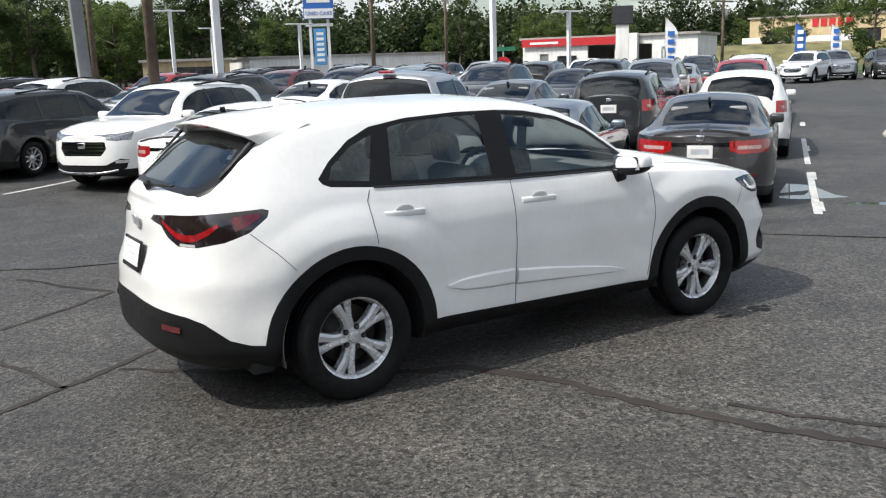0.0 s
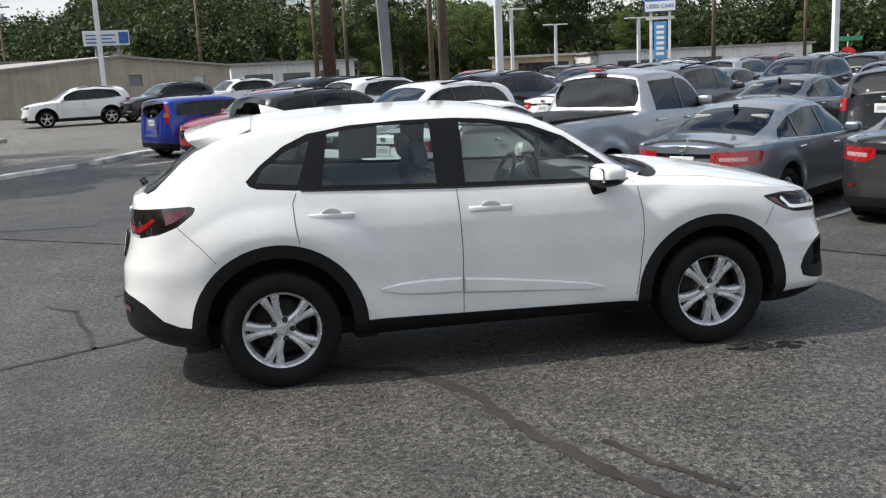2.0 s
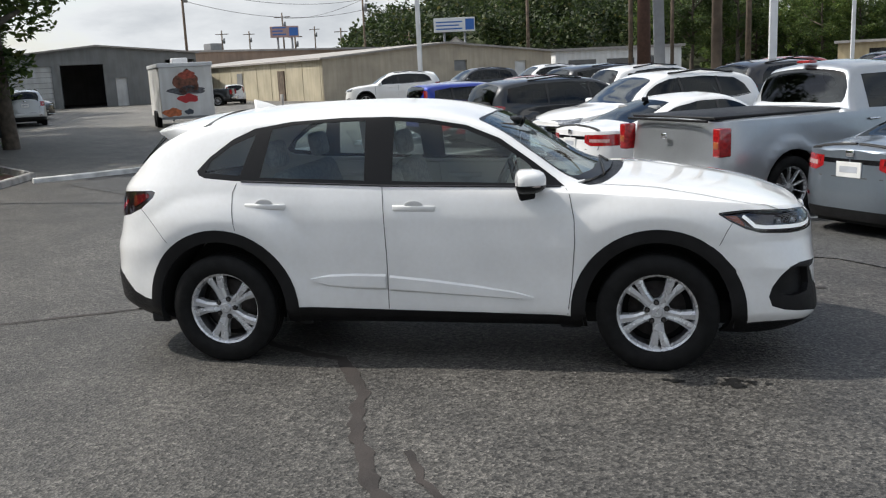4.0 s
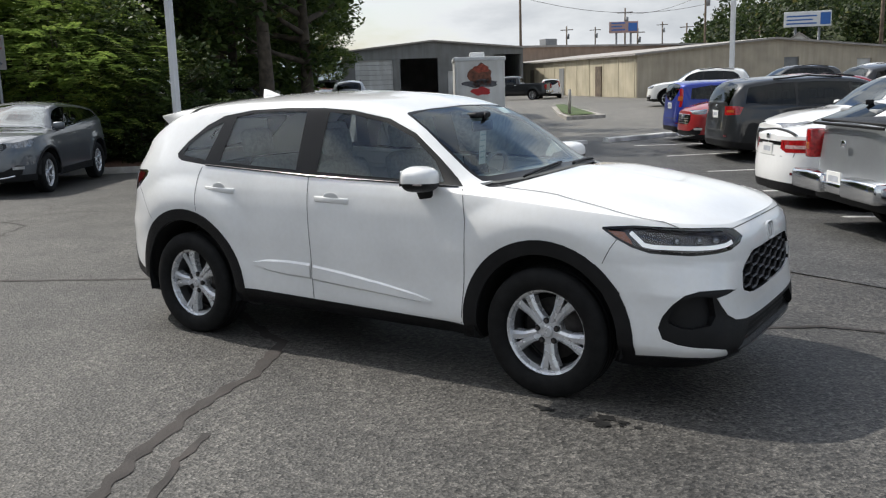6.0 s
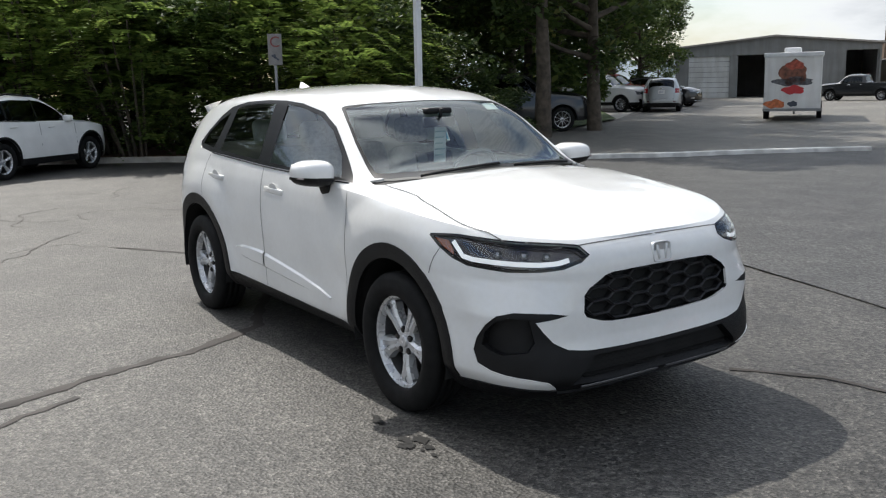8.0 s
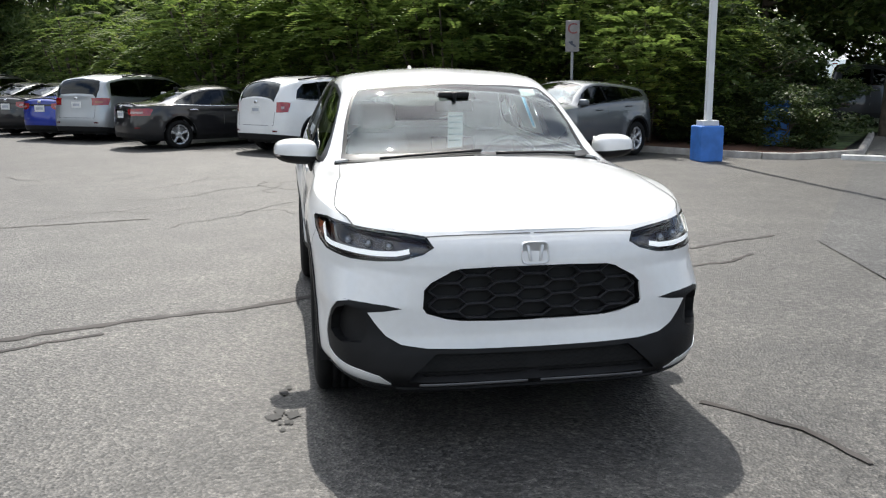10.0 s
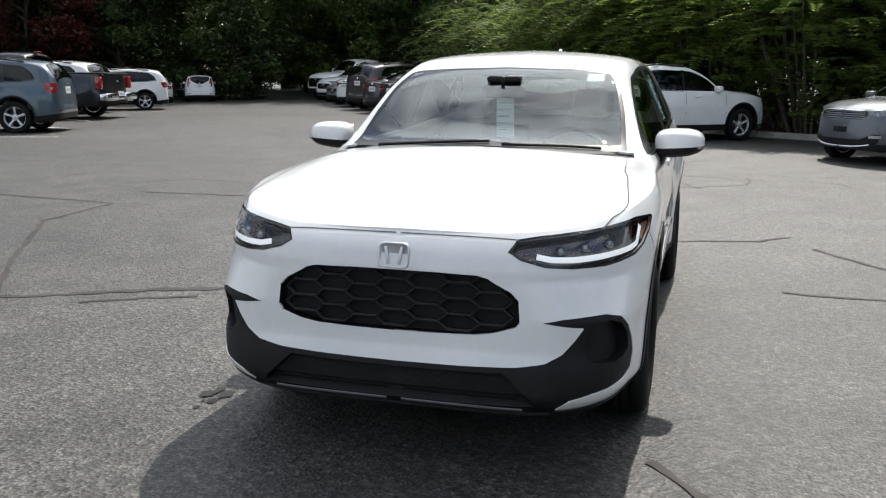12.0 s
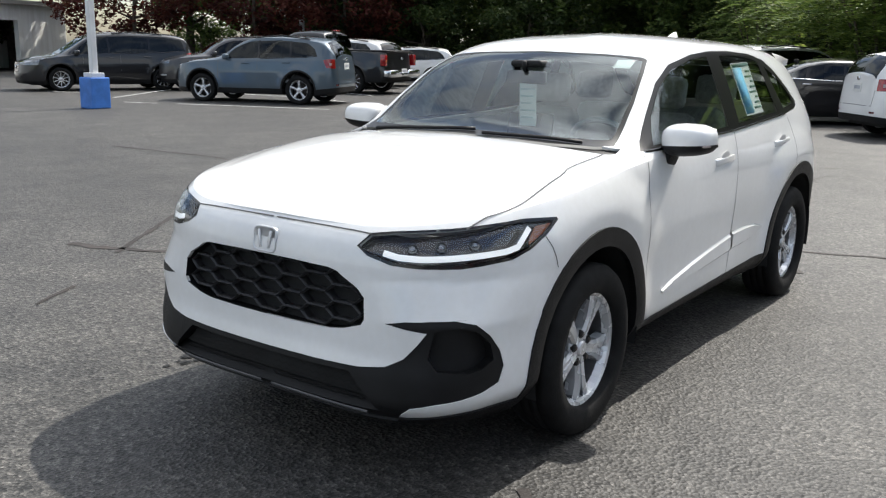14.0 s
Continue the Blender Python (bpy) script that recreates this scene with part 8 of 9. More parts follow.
def words(text, size, m, mat, parent, depth=0.01):
    cu = bpy.data.curves.new("lettering", "FONT")
    cu.body, cu.size, cu.extrude, cu.align_x, cu.align_y = text, size, depth, "CENTER", "CENTER"
    cu.materials.append(mat)
    o = new("lettering", cu)
    o.parent, o.matrix_basis = parent, m
    return o


SIGN_WHITE = plain("sign_white", (0.75, 0.75, 0.74), 0.5, vary=0.05)
SIGN_BLUE = plain("sign_blue", (0.03, 0.13, 0.42), 0.45, vary=0.08)
SIGN_RED = plain("sign_red", (0.45, 0.02, 0.025), 0.45, vary=0.08)
# tall used-car sign
sx, sy = polar(E0, 64.7, 66)
t = thing("roadside_sign", pose(sx, sy, 0, 0, 0, -24), "blue and white used-car sign on two white posts", "sign")
for px in (-0.62, 0.62):
    bm = bmesh.new()
    box(bm, (px - 0.1, -0.1, 0), (px + 0.1, 0.1, 5.4), bevel=0.01)
    part("post", bm, WHITE_METAL, t, smooth=False)
bm = bmesh.new()
box(bm, (-1.05, -0.25, 4.75), (1.05, 0.25, 7.4), bevel=0.04)
part("sign_box", bm, SIGN_BLUE, t, smooth=False)
bm = bmesh.new()
box(bm, (-0.8, -0.27, 5.85), (0.8, -0.25, 6.4))
box(bm, (-0.6, -0.27, 6.75), (0.6, -0.25, 7.1))
part("sign_bars", bm, SIGN_WHITE, t, smooth=False)
bm = bmesh.new()
box(bm, (-1.0, -0.28, 4.80), (1.0, -0.24, 5.45))
part("white_band", bm, SIGN_WHITE, t, smooth=False)
words("USED CARS", 0.36, pose(0, -0.29, 5.12, 90, 0, 0), SIGN_BLUE, t)
bm = bmesh.new()
box(bm, (-0.42, -0.12, 1.6), (0.42, 0.12, 4.1), bevel=0.02)
part("lower_panel", bm, plain("sign_blue_pale", (0.08, 0.28, 0.55), 0.5), t, smooth=False)
bm = bmesh.new()
for k in range(6):
    box(bm, (-0.26, -0.14, 1.85 + 0.36 * k), (0.26, -0.12, 2.05 + 0.36 * k))
part("panel_bars", bm, SIGN_WHITE, t, smooth=False)
bm = bmesh.new()
box(bm, (-0.95, -0.14, 4.25), (0.95, 0.14, 4.45), bevel=0.02)
part("cross_bar", bm, WHITE_METAL, t, smooth=False)
# stop sign with street-name blade
sx, sy = polar(E0, 53.5, 46)
t = thing("stop_sign", pose(sx, sy, 0, 0, 0, -36), "red octagonal stop sign on a thin post", "sign")
bm = bmesh.new()
cyl(bm, (0, 0.03, 0), (0, 0.03, 2.4), 0.035, 0.035, 8)
part("post", bm, GREY_METAL, t)
bm = bmesh.new()
cyl(bm, (0, 0, 1.45), (0, -0.02, 1.45), 0.40, 0.40, 8)
for v in bm.verts:
    x, z = v.co.x, v.co.z - 1.45
    c, s_ = math.cos(radians(22.5)), math.sin(radians(22.5))
    v.co.x, v.co.z = x * c - z * s_, 1.45 + x * s_ + z * c
part("sign_plate", bm, SIGN_RED, t, smooth=False)
words("STOP", 0.30, pose(0, -0.03, 1.45, 90, 0, 0), SIGN_WHITE, t)
bm = bmesh.new()
box(bm, (-0.6, -0.02, 2.1), (0.6, 0.02, 2.3))
part("street_blade", bm, plain("sign_green", (0.02, 0.16, 0.08), 0.5), t, smooth=False)
# C sign behind the grey car
t = thing("parking_sign", pose(-13.6, 5.3, 0, 0, 0, 68), "faded white parking sign with a letter and an arrow", "sign")
bm = bmesh.new()
cyl(bm, (0, 0.02, 0), (0, 0.02, 2.75), 0.03, 0.03, 8)
part("post", bm, GREY_METAL, t)
bm = bmesh.new()
box(bm, (-0.15, -0.012, 2.12), (0.15, 0.0, 2.78), bevel=0.005)
part("sign_plate", bm, plain("faded_white", (0.20, 0.19, 0.18), 0.6, vary=0.15), t, smooth=False)
words("C", 0.32, pose(0, -0.016, 2.60, 90, 0, 0), plain("faded_red", (0.20, 0.05, 0.045), 0.6), t, 0.002)
bm = bmesh.new()
box(bm, (-0.09, -0.018, -0.02), (0.09, -0.013, 0.02), pose(0, 0, 2.28, 0, 35, 0))
box(bm, (-0.10, -0.018, -0.025), (-0.02, -0.013, 0.025), pose(0, 0, 2.25, 0, 80, 0))
part("arrow", bm, INK, t, smooth=False)
# feather flags
for az, d, col, h, nm in ((43.4, 50, "white", 3.6, "white"), (36.2, 62, "blue", 3.4, "blue"), (34.3, 62, "white", 3.2, "white")):
    x, y = polar(E0, az, d)
    t = thing("feather_flag", pose(x, y, 0, 0, 0, az - 90), f"tall {nm} feather flag on a pole", "flag", "feather flags")
    bm = bmesh.new()
    cyl(bm, (-0.35, 0, 0), (-0.33, 0, h), 0.025, 0.015, 6)
    part("flag_pole", bm, GREY_METAL, t)
    bm = bmesh.new()
    rows = []
    for k in range(13):
        f = k / 12
        w = 0.62 * min(1, (1 - f) * 4 + 0.12)
        rows.append([bm.verts.new((-0.33 + w * q, 0.05 * math.sin(f * 7 + q * 3), 0.7 + (h - 0.75) * f)) for q in (0, 0.35, 0.7, 1)])
    for a, b in zip(rows, rows[1:]):
        for j in range(3):
            bm.faces.new((a[j], a[j + 1], b[j + 1], b[j]))
    part("flag_cloth", bm, SIGN_WHITE if col == "white" else SIGN_BLUE, t)
    bm = bmesh.new()
    for k in range(5):
        box(bm, (-0.2, -0.08, 0.95 + 0.42 * k), (0.14, -0.065, 1.2 + 0.42 * k))
    part("flag_bars", bm, SIGN_BLUE if col == "white" else SIGN_WHITE, t, smooth=False)

# ---- buildings ----
def wall_mat(name, col, vary=0.12, scale=0.8, ribs=0.0):
    if name in MATS:
        return MATS[name]
    m, t, p = nodes_of(name)
    vec = object_coords(t)
    base = noise_mix(t, tuple(c * (1 - vary) for c in col), tuple(c * (1 + vary) for c in col), scale, 6.0, vec=vec)
    streak = t.nodes.new("ShaderNodeMapping")
    streak.inputs["Scale"].default_value = (2.5, 2.5, 0.25)
    t.links.new(vec, streak.inputs["Vector"])
    st_ = noise_mix(t, (0.90, 0.885, 0.86), (1.04, 1.04, 1.04), 1.6, 5.0, vec=streak.outputs["Vector"])
    t.links.new(mult(t, base, st_), p.inputs["Base Color"])
    p.inputs["Roughness"].default_value = 0.75
    MATS[name] = m
    return m


TAN = wall_mat("tan_block", (0.42, 0.37, 0.29))
CREAM = wall_mat("cream_metal", (0.46, 0.41, 0.30))
GREYMETAL = wall_mat("grey_siding", (0.20, 0.205, 0.205))
WHITEWALL = wall_mat("white_stucco", (0.76, 0.755, 0.73), 0.06)
BUFF = wall_mat("buff_wall", (0.50, 0.40, 0.24))
ROOFM = wall_mat("roof_metal", (0.33, 0.31, 0.29))


def facade(bm, w, h, openings, thick=0.25, top=None):
    """A wall in the xz plane from x=0 to w with real openings (x0, x1, z0, z1); top(x) gives its upper edge."""
    xs = sorted({0, w, *[o[0] for o in openings], *[o[1] for o in openings], *([w / 2] if top else [])})
    zs = sorted({0, h, *[o[2] for o in openings], *[o[3] for o in openings]})
    for a, b in zip(xs, xs[1:]):
        for c, d in zip(zs, zs[1:]):
            mx_, mz_ = (a + b) / 2, (c + d) / 2
            if any(o[0] < mx_ < o[1] and o[2] < mz_ < o[3] for o in openings):
                continue
            vs = box(bm, (a, 0, c), (b, thick, d))
            if top and d == h:
                for v in vs:
                    if abs(v.co.z - h) < 1e-4:
                        v.co.z = top(v.co.x)
    bmesh.ops.remove_doubles(bm, verts=bm.verts, dist=1e-4)
    twins = {}
    for f in bm.faces:
        twins.setdefault(frozenset(f.verts), []).append(f)
    bmesh.ops.delete(bm, geom=[f for g in twins.values() if len(g) > 1 for f in g], context="FACES_ONLY")


def building(name, p, q, depth, h, mat, label, openings=(), ridge=0.0, roofmat=None, cat="building", over=0.25, trim=None):
    """A building whose front runs from p to q (plan), with wall parts, roof and things in the openings."""
    p, q = Vector((*p, 0)), Vector((*q, 0))
    w = (q - p).length
    t = thing(name, Matrix.Translation(p) @ pose(0, 0, 0, 0, 0, math.degrees(math.atan2(q.y - p.y, q.x - p.x))), label, cat)
    bm = bmesh.new()
    facade(bm, w, h, openings, top=(lambda x: h + ridge * (1 - abs(x - w / 2) / (w / 2))) if ridge else None)
    part("front_wall", bm, mat, t, smooth=False)
    for nm, lo, hi in (("side_wall", (0, 0.25, 0), (0.25, depth, h)), ("side_wall", (w - 0.25, 0.25, 0), (w, depth, h)), ("back_wall", (0.25, depth - 0.25, 0), (w - 0.25, depth, h))):
        bm = bmesh.new()
        box(bm, lo, hi)
        part(nm, bm, mat, t, smooth=False)
    bm = bmesh.new()
    if ridge:
        for a, b, za, zb in ((-over, w / 2, h - 0.02, h + ridge), (w / 2, w + over, h + ridge, h - 0.02)):
            vs = [bm.verts.new(c) for c in ((a, -over, za), (b, -over, zb), (b, depth + over, zb), (a, depth + over, za), (a, -over, za + 0.12), (b, -over, zb + 0.12), (b, depth + over, zb + 0.12), (a, depth + over, za + 0.12))]
            for f in ((0, 3, 2, 1), (4, 5, 6, 7), (0, 1, 5, 4), (1, 2, 6, 5), (2, 3, 7, 6), (3, 0, 4, 7)):
                bm.faces.new([vs[i] for i in f])
    else:
        box(bm, (-over, -over, h), (w + over, depth + over, h + 0.2))
    part("roof", bm, roofmat or ROOFM, t, smooth=False)
    return t, w


def panel_in(t, name, o, mat, inset=0.12, lines=0, lmat=None):
    bm = bmesh.new()
    box(bm, (o[0], inset, o[2]), (o[1], inset + 0.05, o[3]))
    d = part(name, bm, mat, t, smooth=False)
    if lines:
        bm = bmesh.new()
        for k in range(1, lines):
            z = o[2] + (o[3] - o[2]) * k / lines
            box(bm, (o[0], inset - 0.012, z - 0.015), (o[1], inset, z + 0.015))
        part("panel_joint", bm, lmat or GREY_METAL, d, smooth=False)
    return d


DOORWHITE = wall_mat("door_white", (0.62, 0.63, 0.63))
PANE = plain("dark_window", (0.02, 0.024, 0.028), 0.08, vary=0.2, coat=1.0)
# grey metal shed
sL, sR = polar(E7, 131.0, 74), polar(E7, 119.8, 74)
t, w = building("metal_shed", sL, sR, 14, 3.75, GREYMETAL, "grey metal shed with three big doorways", [(1.0, 4.0, 0, 3.1), (4.6, 7.6, 0, 3.15), (8.4, 9.2, 0, 2.1), (12.1, 14.3, 0, 3.3)], 0.7)
panel_in(t, "roller_door", (1.0, 4.0, 0, 3.1), DOORWHITE, lines=8)
panel_in(t, "door", (8.4, 9.2, 0, 2.1), DOORWHITE)
# long tan warehouse: gable end and cream metal flank
wl_, wr_ = polar((2.93, -5.25), 111.0, 57), polar((2.93, -5.25), 96.6, 66)
t, w = building("warehouse", wl_, wr_, 40, 2.55, TAN, "long low tan warehouse with a shallow gable", [(9.6, 10.6, 1.5, 2.2), (14.6, 15.6, 0, 2.0)], 0.75)
panel_in(t, "vent", (9.6, 10.6, 1.5, 2.2), GREY_METAL, lines=6)
panel_in(t, "door", (14.6, 15.6, 0, 2.0), DOORWHITE)
for k in range(14):
    bm = bmesh.new()
    box(bm, (-0.06, 0.3 + 2.7 * k, 0), (0.0, 0.42 + 2.7 * k, 2.5))
    part("wall_rib", bm, CREAM, t, smooth=False)
bm = bmesh.new()
box(bm, (-0.03, 0.1, 0.02), (-0.004, 39.9, 2.5))
part("metal_cladding", bm, CREAM, t, "cream metal cladding with streaks", smooth=False)
for k, yy in enumerate((6, 14, 22, 30)):
    bm = bmesh.new()
    box(bm, (-0.10, yy, 0), (-0.03, yy + 1.1, 2.0))
    part("side_door", bm, GREYMETAL if k % 2 else WOODPOLE, t, smooth=False)
# upper block behind it, with plant on the roof
b1, b2 = polar((2.93, -5.25), 118.5, 95), polar((2.93, -5.25), 106.0, 110)
t, w = building("flat_roof_block", b1, b2, 12, 4.4, wall_mat("old_brick", (0.33, 0.24, 0.18)), "old flat-roofed block with roof plant", [(3, 4, 1, 2.4), (7, 8, 1, 2.4), (11, 12, 1, 2.4)])
for o in ((3, 4, 1, 2.4), (7, 8, 1, 2.4), (11, 12, 1, 2.4)):
    panel_in(t, "window", o, PANE)
bm = bmesh.new()
box(bm, (5, 3, 4.6), (6.4, 4.4, 5.4), bevel=0.05)
part("roof_unit", bm, GREY_METAL, t, smooth=False)
# low white shops behind the warehouse
b1, b2 = polar((2.93, -5.25), 96.2, 72), polar((2.93, -5.25), 88.6, 74)
t, w = building("shop_row", b1, b2, 10, 2.6, WHITEWALL, "low white shop row with dark shopfronts", [(1, 3.2, 0.4, 1.9), (4, 6.2, 0.4, 1.9), (7, 8.6, 0, 2.0)])
for o in ((1, 3.2, 0.4, 1.9), (4, 6.2, 0.4, 1.9), (7, 8.6, 0, 2.0)):
    panel_in(t, "shopfront", o, PANE)
b1, b2 = polar(E0, 75.2, 78), polar(E0, 70.2, 78)
t, w = building("garage_building", b1, b2, 9, 2.25, BUFF, "low buff garage with an open front", [(2.2, 6.4, 0.2, 1.8)], 0.0)
panel_in(t, "shopfront", (2.2, 6.4, 0.2, 1.8), PANE, 0.2)
b1, b2 = polar(E0, 69.0, 95), polar(E0, 57.0, 104)
t, w = building("long_white_store", b1, b2, 14, 2.45, WHITEWALL, "long low white store with a flat roof", [(2, 6, 0.3, 1.6), (9, 13, 0.3, 1.6)])
for o in ((2, 6, 0.3, 1.6), (9, 13, 0.3, 1.6)):
    panel_in(t, "shopfront", o, PANE)
# quick service garage, white with a red band
b1, b2 = polar(E0, 52.3, 84), polar(E0, 41.9, 80)
ww = (Vector(b1) - Vector(b2)).length
ops = [(1.6, 2.4, 0, 1.9), (3.2, 5.0, 0.6, 1.7), (6.0, 8.4, 0, 2.5), (9.0, 11.6, 0, 2.5), (12.4, 13.4, 0, 2.2)]
t, w = building("service_garage", b1, b2, 10, 3.15, WHITEWALL, "white service garage with a red roof band and open bays", ops)
panel_in(t, "door", ops[0], GREYMETAL)
panel_in(t, "window", ops[1], PANE)
panel_in(t, "door", ops[4], DOORWHITE, lines=5)
bm = bmesh.new()
box(bm, (0.0, -0.30, 2.55), (9.6, -0.25, 3.2))
part("red_band", bm, SIGN_RED, t, smooth=False)
bm = bmesh.new()
box(bm, (0.8, -0.33, 2.75), (3.4, -0.30, 2.95))
part("sign_bar", bm, SIGN_WHITE, t, smooth=False)
bm = bmesh.new()
box(bm, (9.8, -0.8, 0), (10.5, -0.1, 3.4), bevel=0.02)
part("white_column", bm, WHITEWALL, t, smooth=False)
# tall pylon with a dark box in front of it
x, y = polar(E0, 46.3, 62)
t = thing("pylon_sign", pose(x, y, 0, 0, 0, -44), "white pylon carrying a dark sign box", "sign")
bm = bmesh.new()
box(bm, (-0.42, -0.42, 0), (0.42, 0.42, 3.6), bevel=0.03)
part("pylon", bm, WHITEWALL, t, smooth=False)
bm = bmesh.new()
box(bm, (-0.68, -0.55, 3.6), (0.68, 0.55, 4.75), bevel=0.03)
part("sign_box", bm, plain("sign_back", (0.03, 0.03, 0.034), 0.5), t, smooth=False)
# storage building on the bank
bk = polar(E0, 35.2, 118)
bm = bmesh.new()
for v in bmesh.ops.create_grid(bm, x_segments=24, y_segments=16, size=1)["verts"]:
    X, Y = v.co.x * 34, v.co.y * 22
    rr = max(abs(v.co.x), abs(v.co.y))
    v.co = Vector((X, Y, -0.2 + 2.6 * max(0, min(1, (1 - rr) * 2.6))))
tagged(part("grass_mound", bm, plain("dry_grass", (0.13, 0.12, 0.05), 0.95, vary=0.35, scale=0.6), at=pose(bk[0], bk[1], 0, 0, 0, 125)), "dry mown grass bank", "grass", kind="structure")
b1, b2 = polar(E0, 39.0, 122), polar(E0, 30.6, 118)
t, w = building("storage_building", b1, b2, 12, 5.4, BUFF, "buff storage building on a grass bank", [(2, 4, 2.2, 4.0), (12, 15, 2.2, 3.8)])
for o in ((2, 4, 2.2, 4.0), (12, 15, 2.2, 3.8)):
    panel_in(t, "window", o, PANE)
bm = bmesh.new()
for k in range(5):
    box(bm, (7.4 + 0.95 * k, -0.1, 4.2), (8.1 + 0.95 * k, -0.02, 5.1))
part("sign_bars", bm, SIGN_RED, t, smooth=False)
bm = bmesh.new()
box(bm, (0, -3.0, 2.35), (13, -0.8, 3.1), bevel=0.1)
part("parked_trucks", bm, WHITEWALL, t, smooth=False)
# small white house and billboards on the hill
x, y = polar((2.93, -5.25), 102.0, 84)
t, w = building("small_house", polar((2.93, -5.25), 103.4, 84), polar((2.93, -5.25), 100.8, 84), 6, 2.9, WHITEWALL, "small white gabled house", [(1.4, 2.2, 1.2, 2.2)], 1.5)
panel_in(t, "window", (1.4, 2.2, 1.2, 2.2), PANE)
for az, d, z, wd, ht, m1, lb, en in ((101.8, 118, 6.3, 5.2, 1.75, SIGN_WHITE, "white and blue roadside billboard", (2.93, -5.25)), (107.2, 150, 4.3, 6.0, 1.5, SIGN_RED, "red rooftop billboard with pale bars", (2.93, -5.25)), (113.2, 120, 6.6, 3.6, 1.4, plain("faded_pink", (0.38, 0.26, 0.24), 0.6), "faded pink billboard on posts", E7)):
    x, y = polar(en, az, d)
    t = thing("billboard", pose(x, y, 0, 0, 0, az - 90), lb, "billboard", "billboards")
    bm = bmesh.new()
    box(bm, (-wd / 2, -0.15, z), (wd / 2, 0.15, z + ht), bevel=0.03)
    part("panel", bm, m1, t, smooth=False)
    for px in (-wd / 4, wd / 4):
        bm = bmesh.new()
        cyl(bm, (px, 0.1, 0), (px, 0.1, z), 0.14, 0.14, 8)
        part("post", bm, GREY_METAL, t)
    bm = bmesh.new()
    for k in range(3):
        box(bm, (-wd / 2 + 0.3, -0.17, z + 0.3 + 0.42 * k), (wd / 2 - 1.6 - 0.4 * (k % 2), -0.155, z + 0.46 + 0.42 * k))
    box(bm, (wd / 2 - 1.2, -0.17, z + 0.2), (wd / 2 - 0.1, -0.155, z + ht - 0.2))
    part("billboard_print", bm, SIGN_BLUE, t, smooth=False, kind="stuff")
# white garage to the south
g1, g2 = polar(E14, -118.4, 46), polar(E14, -121.6, 50)
t, w = building("white_garage", polar(E14, -110.0, 40), g2, 9, 3.0, WHITEWALL, "white painted garage with roller doors", [(5.2, 7.6, 0, 2.35), (8.3, 10.1, 0, 2.3)], 0.0)
panel_in(t, "roller_door", (5.2, 7.6, 0, 2.35), DOORWHITE, lines=6)
# the box trailer
tx, ty = polar(E7, 123.9, 36.0)
t = thing("box_trailer", pose(tx, ty, 0, 0, 0, 123.9 - 90), "white box trailer with a colourful rear decal", "trailer")
bm = bmesh.new()
box(bm, (-0.98, 0, 0.42), (0.98, 4.6, 2.42), bevel=0.03)
part("box", bm, wall_mat("trailer_white", (0.66, 0.66, 0.65)), t, smooth=False)
bm = bmesh.new()
box(bm, (-1.02, -0.04, 2.30), (1.02, 4.64, 2.46), bevel=0.03)
part("roof_edge", bm, WHITE_METAL, t, smooth=False)
bm = bmesh.new()
box(bm, (-0.35, 1.0, 2.44), (0.25, 1.6, 2.66), bevel=0.05)
part("roof_vent", bm, WHITE_METAL, t, smooth=False)
bm = bmesh.new()
box(bm, (-1.0, -0.12, 0.36), (1.0, 0.02, 0.46), bevel=0.01)
part("rear_bumper", bm, GREY_METAL, t, smooth=False)
for px, pz, wx, wz, mt in ((0, 1.72, 0.42, 0.44, plain("decal_brown", (0.16, 0.06, 0.035), 0.6, vary=0.5, scale=6)), (0, 1.42, 0.62, 0.16, plain("decal_grey", (0.10, 0.10, 0.11), 0.6, vary=0.5, scale=9)), (0.02, 1.12, 0.34, 0.16, SIGN_RED), (-0.6, 0.62, 0.32, 0.16, plain("decal_orange", (0.55, 0.16, 0.06), 0.6, vary=0.3, scale=9)), (0.02, 0.62, 0.15, 0.10, INK), (0.05, 2.0, 0.28, 0.16, plain("decal_red", (0.34, 0.07, 0.04), 0.6, vary=0.4, scale=8))):
    bm = bmesh.new()
    bm.faces.new([bm.verts.new((px + wx * (1 + 0.22 * math.sin(7 * a)) * math.cos(2 * math.pi * a / 22), -0.004 - 0.003 * abs(px), pz + wz * (1 + 0.2 * math.cos(5 * a)) * math.sin(2 * math.pi * a / 22))) for a in range(22)])
    part("decal", bm, mt, t, smooth=False)
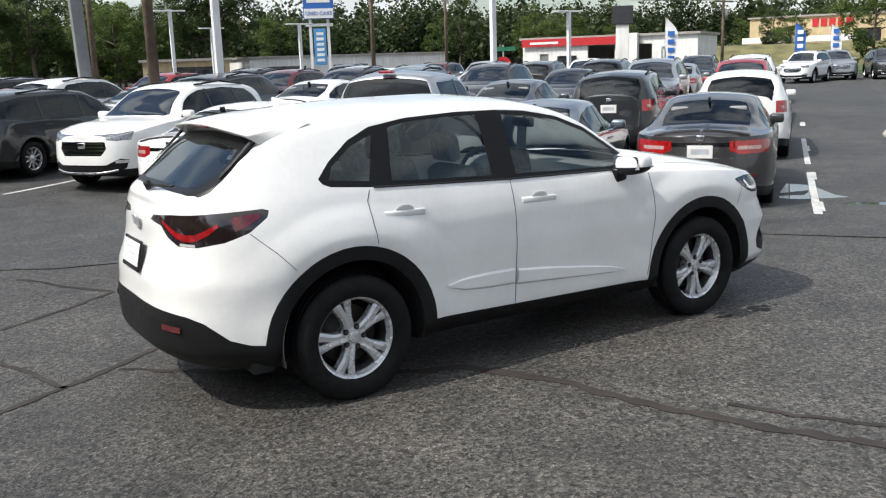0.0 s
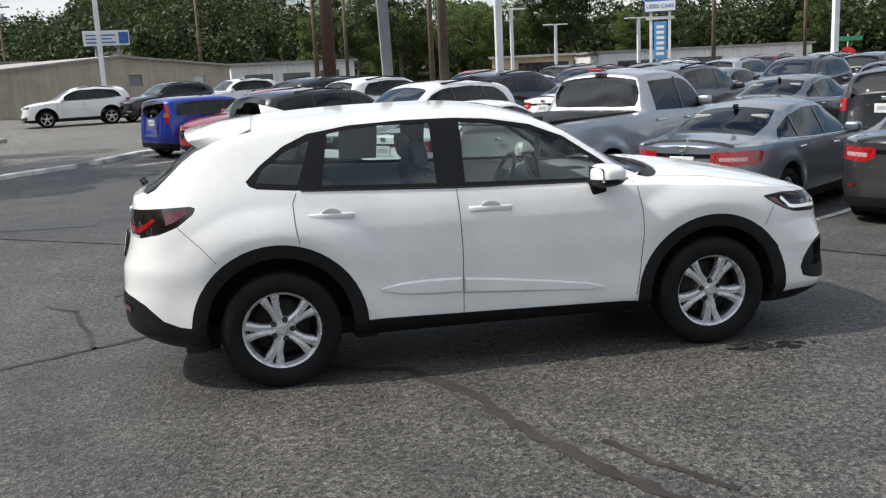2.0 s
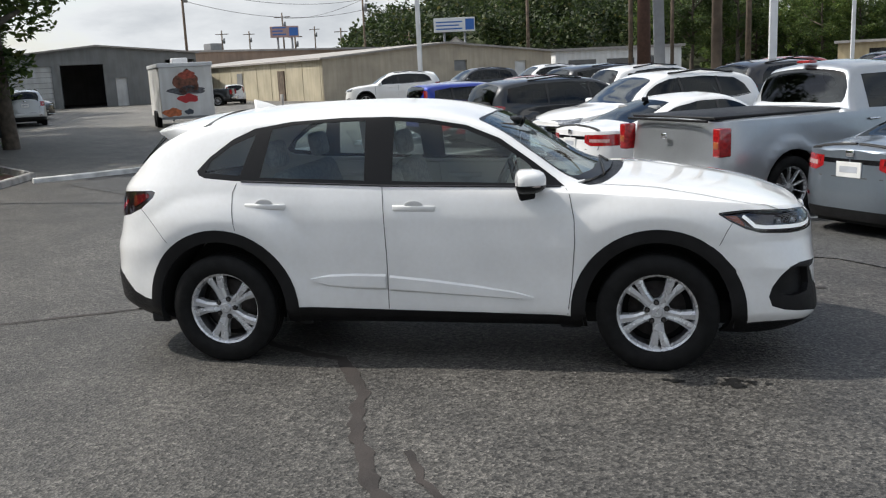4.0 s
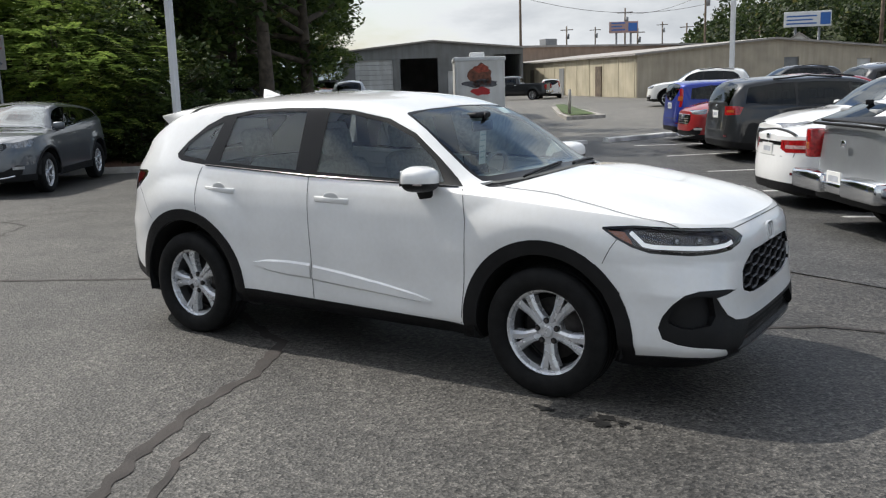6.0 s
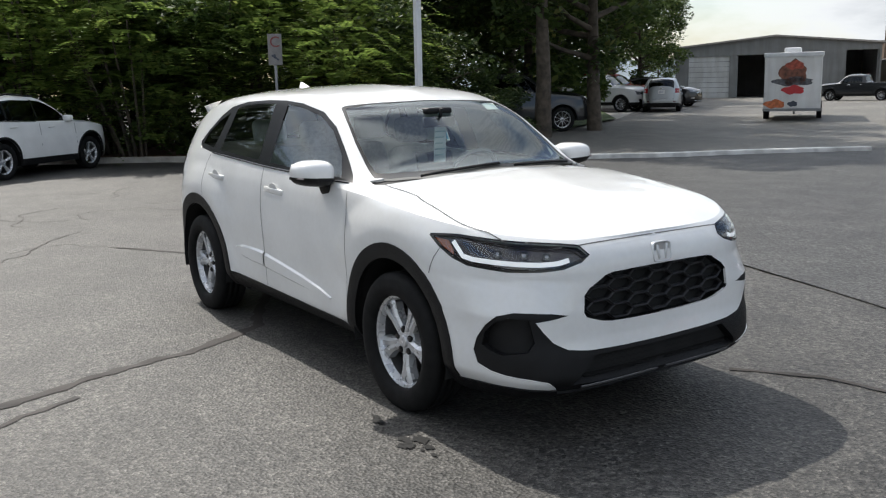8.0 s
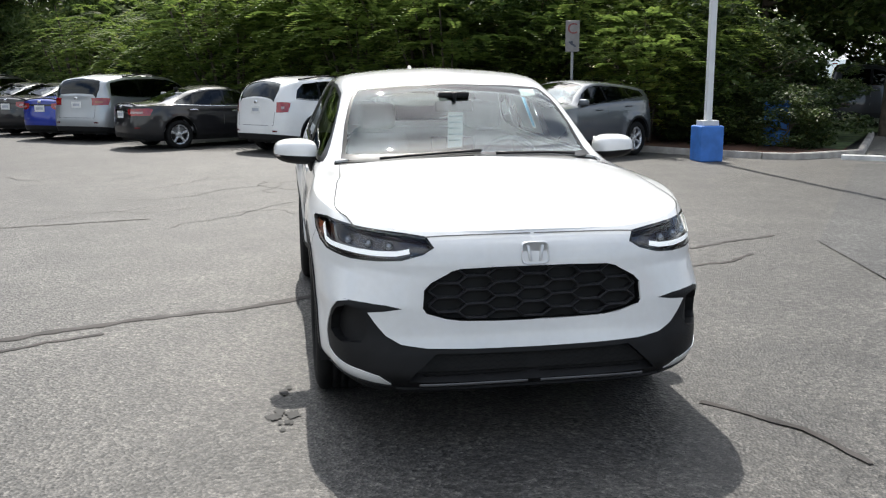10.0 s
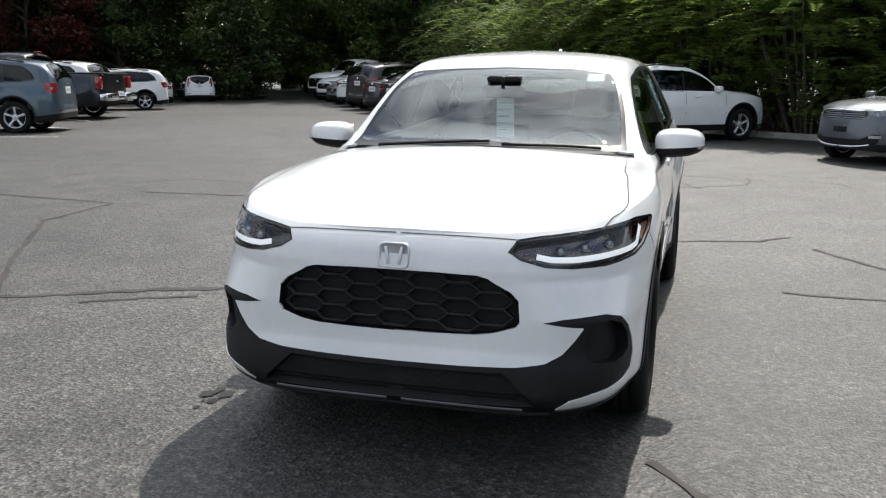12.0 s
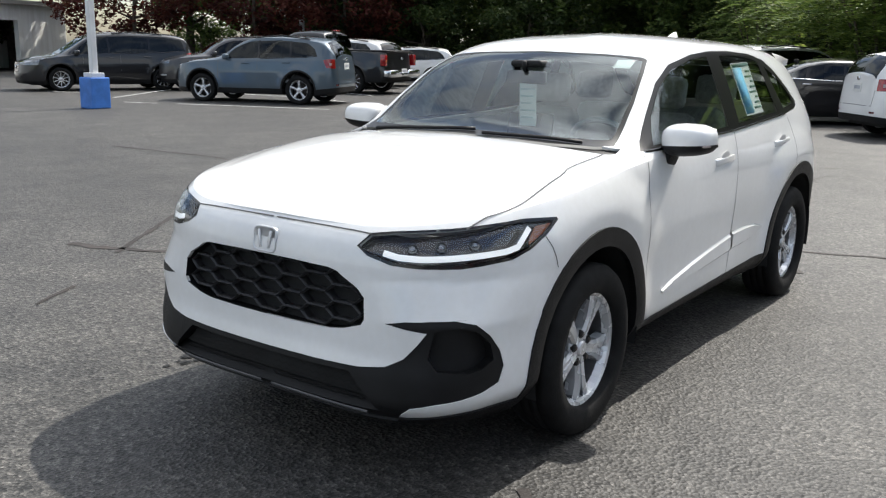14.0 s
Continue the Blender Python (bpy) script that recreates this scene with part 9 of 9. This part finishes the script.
for sy_ in (1.9, 2.7):
    for sg in (-1, 1):
        bm = bmesh.new()
        cyl(bm, (sg * 0.86, sy_, 0.33), (sg * 1.04, sy_, 0.33), 0.33, 0.33, 20)
        part("wheel", bm, RUBBER, t)
bm = bmesh.new()
cyl(bm, (0, 4.6, 0.45), (0, 6.0, 0.45), 0.05, 0.05, 8)
cyl(bm, (0, 5.8, 0), (0, 5.8, 0.45), 0.04, 0.04, 8)
part("drawbar", bm, GREY_METAL, t)
# small posts on the island, blue bin, bins
t = thing("guard_post", pose(-12.0, 27.2, 0.15), "short pale guard post on the island", "post")
bm = bmesh.new()
cyl(bm, (0, 0, 0), (0, 0, 0.95), 0.06, 0.06, 10)
part("post", bm, CONCRETE, t)
t = thing("utility_box", pose(-13.2, 10.0, 0.07, 0, 0, 60), "small blue utility box in the bushes", "box")
bm = bmesh.new()
box(bm, (-0.28, -0.2, 0.0), (0.28, 0.2, 1.0), bevel=0.02)
part("cabinet", bm, BLUE_PAINT, t, smooth=False)
for x, y, cl_ in ((-16.5, 55, "dark"), (-20.5, 62, "dark")):
    t = thing("waste_bin", pose(x, y, 0), "dark waste bin beside the warehouse", "bin", "bins")
    bm = bmesh.new()
    box(bm, (-0.5, -0.4, 0.05), (0.5, 0.4, 1.05), bevel=0.05)
    part("bin", bm, BLACK_PLASTIC, t)
    bm = bmesh.new()
    box(bm, (-0.54, -0.44, 1.05), (0.54, 0.44, 1.13), bevel=0.03)
    part("lid", bm, BLACK_PLASTIC, t)
# stone flower bed at the lot's end
t = thing("stone_island", pose(17.4, 6.3, 0), "small planted island ringed with pale stones", "planter")
for k in range(14):
    a = 2 * math.pi * k / 14
    bm = bmesh.new()
    bmesh.ops.create_icosphere(bm, subdivisions=2, radius=0.22)
    for v in bm.verts:
        v.co *= 1 + 0.25 * noise.noise(v.co * 4 + Vector((k * 3.0, 0, 0)))
        v.co.z *= 0.7
    part("stone", bm, CONCRETE, t, at=pose(1.3 * math.cos(a), 0.9 * math.sin(a), 0.08))
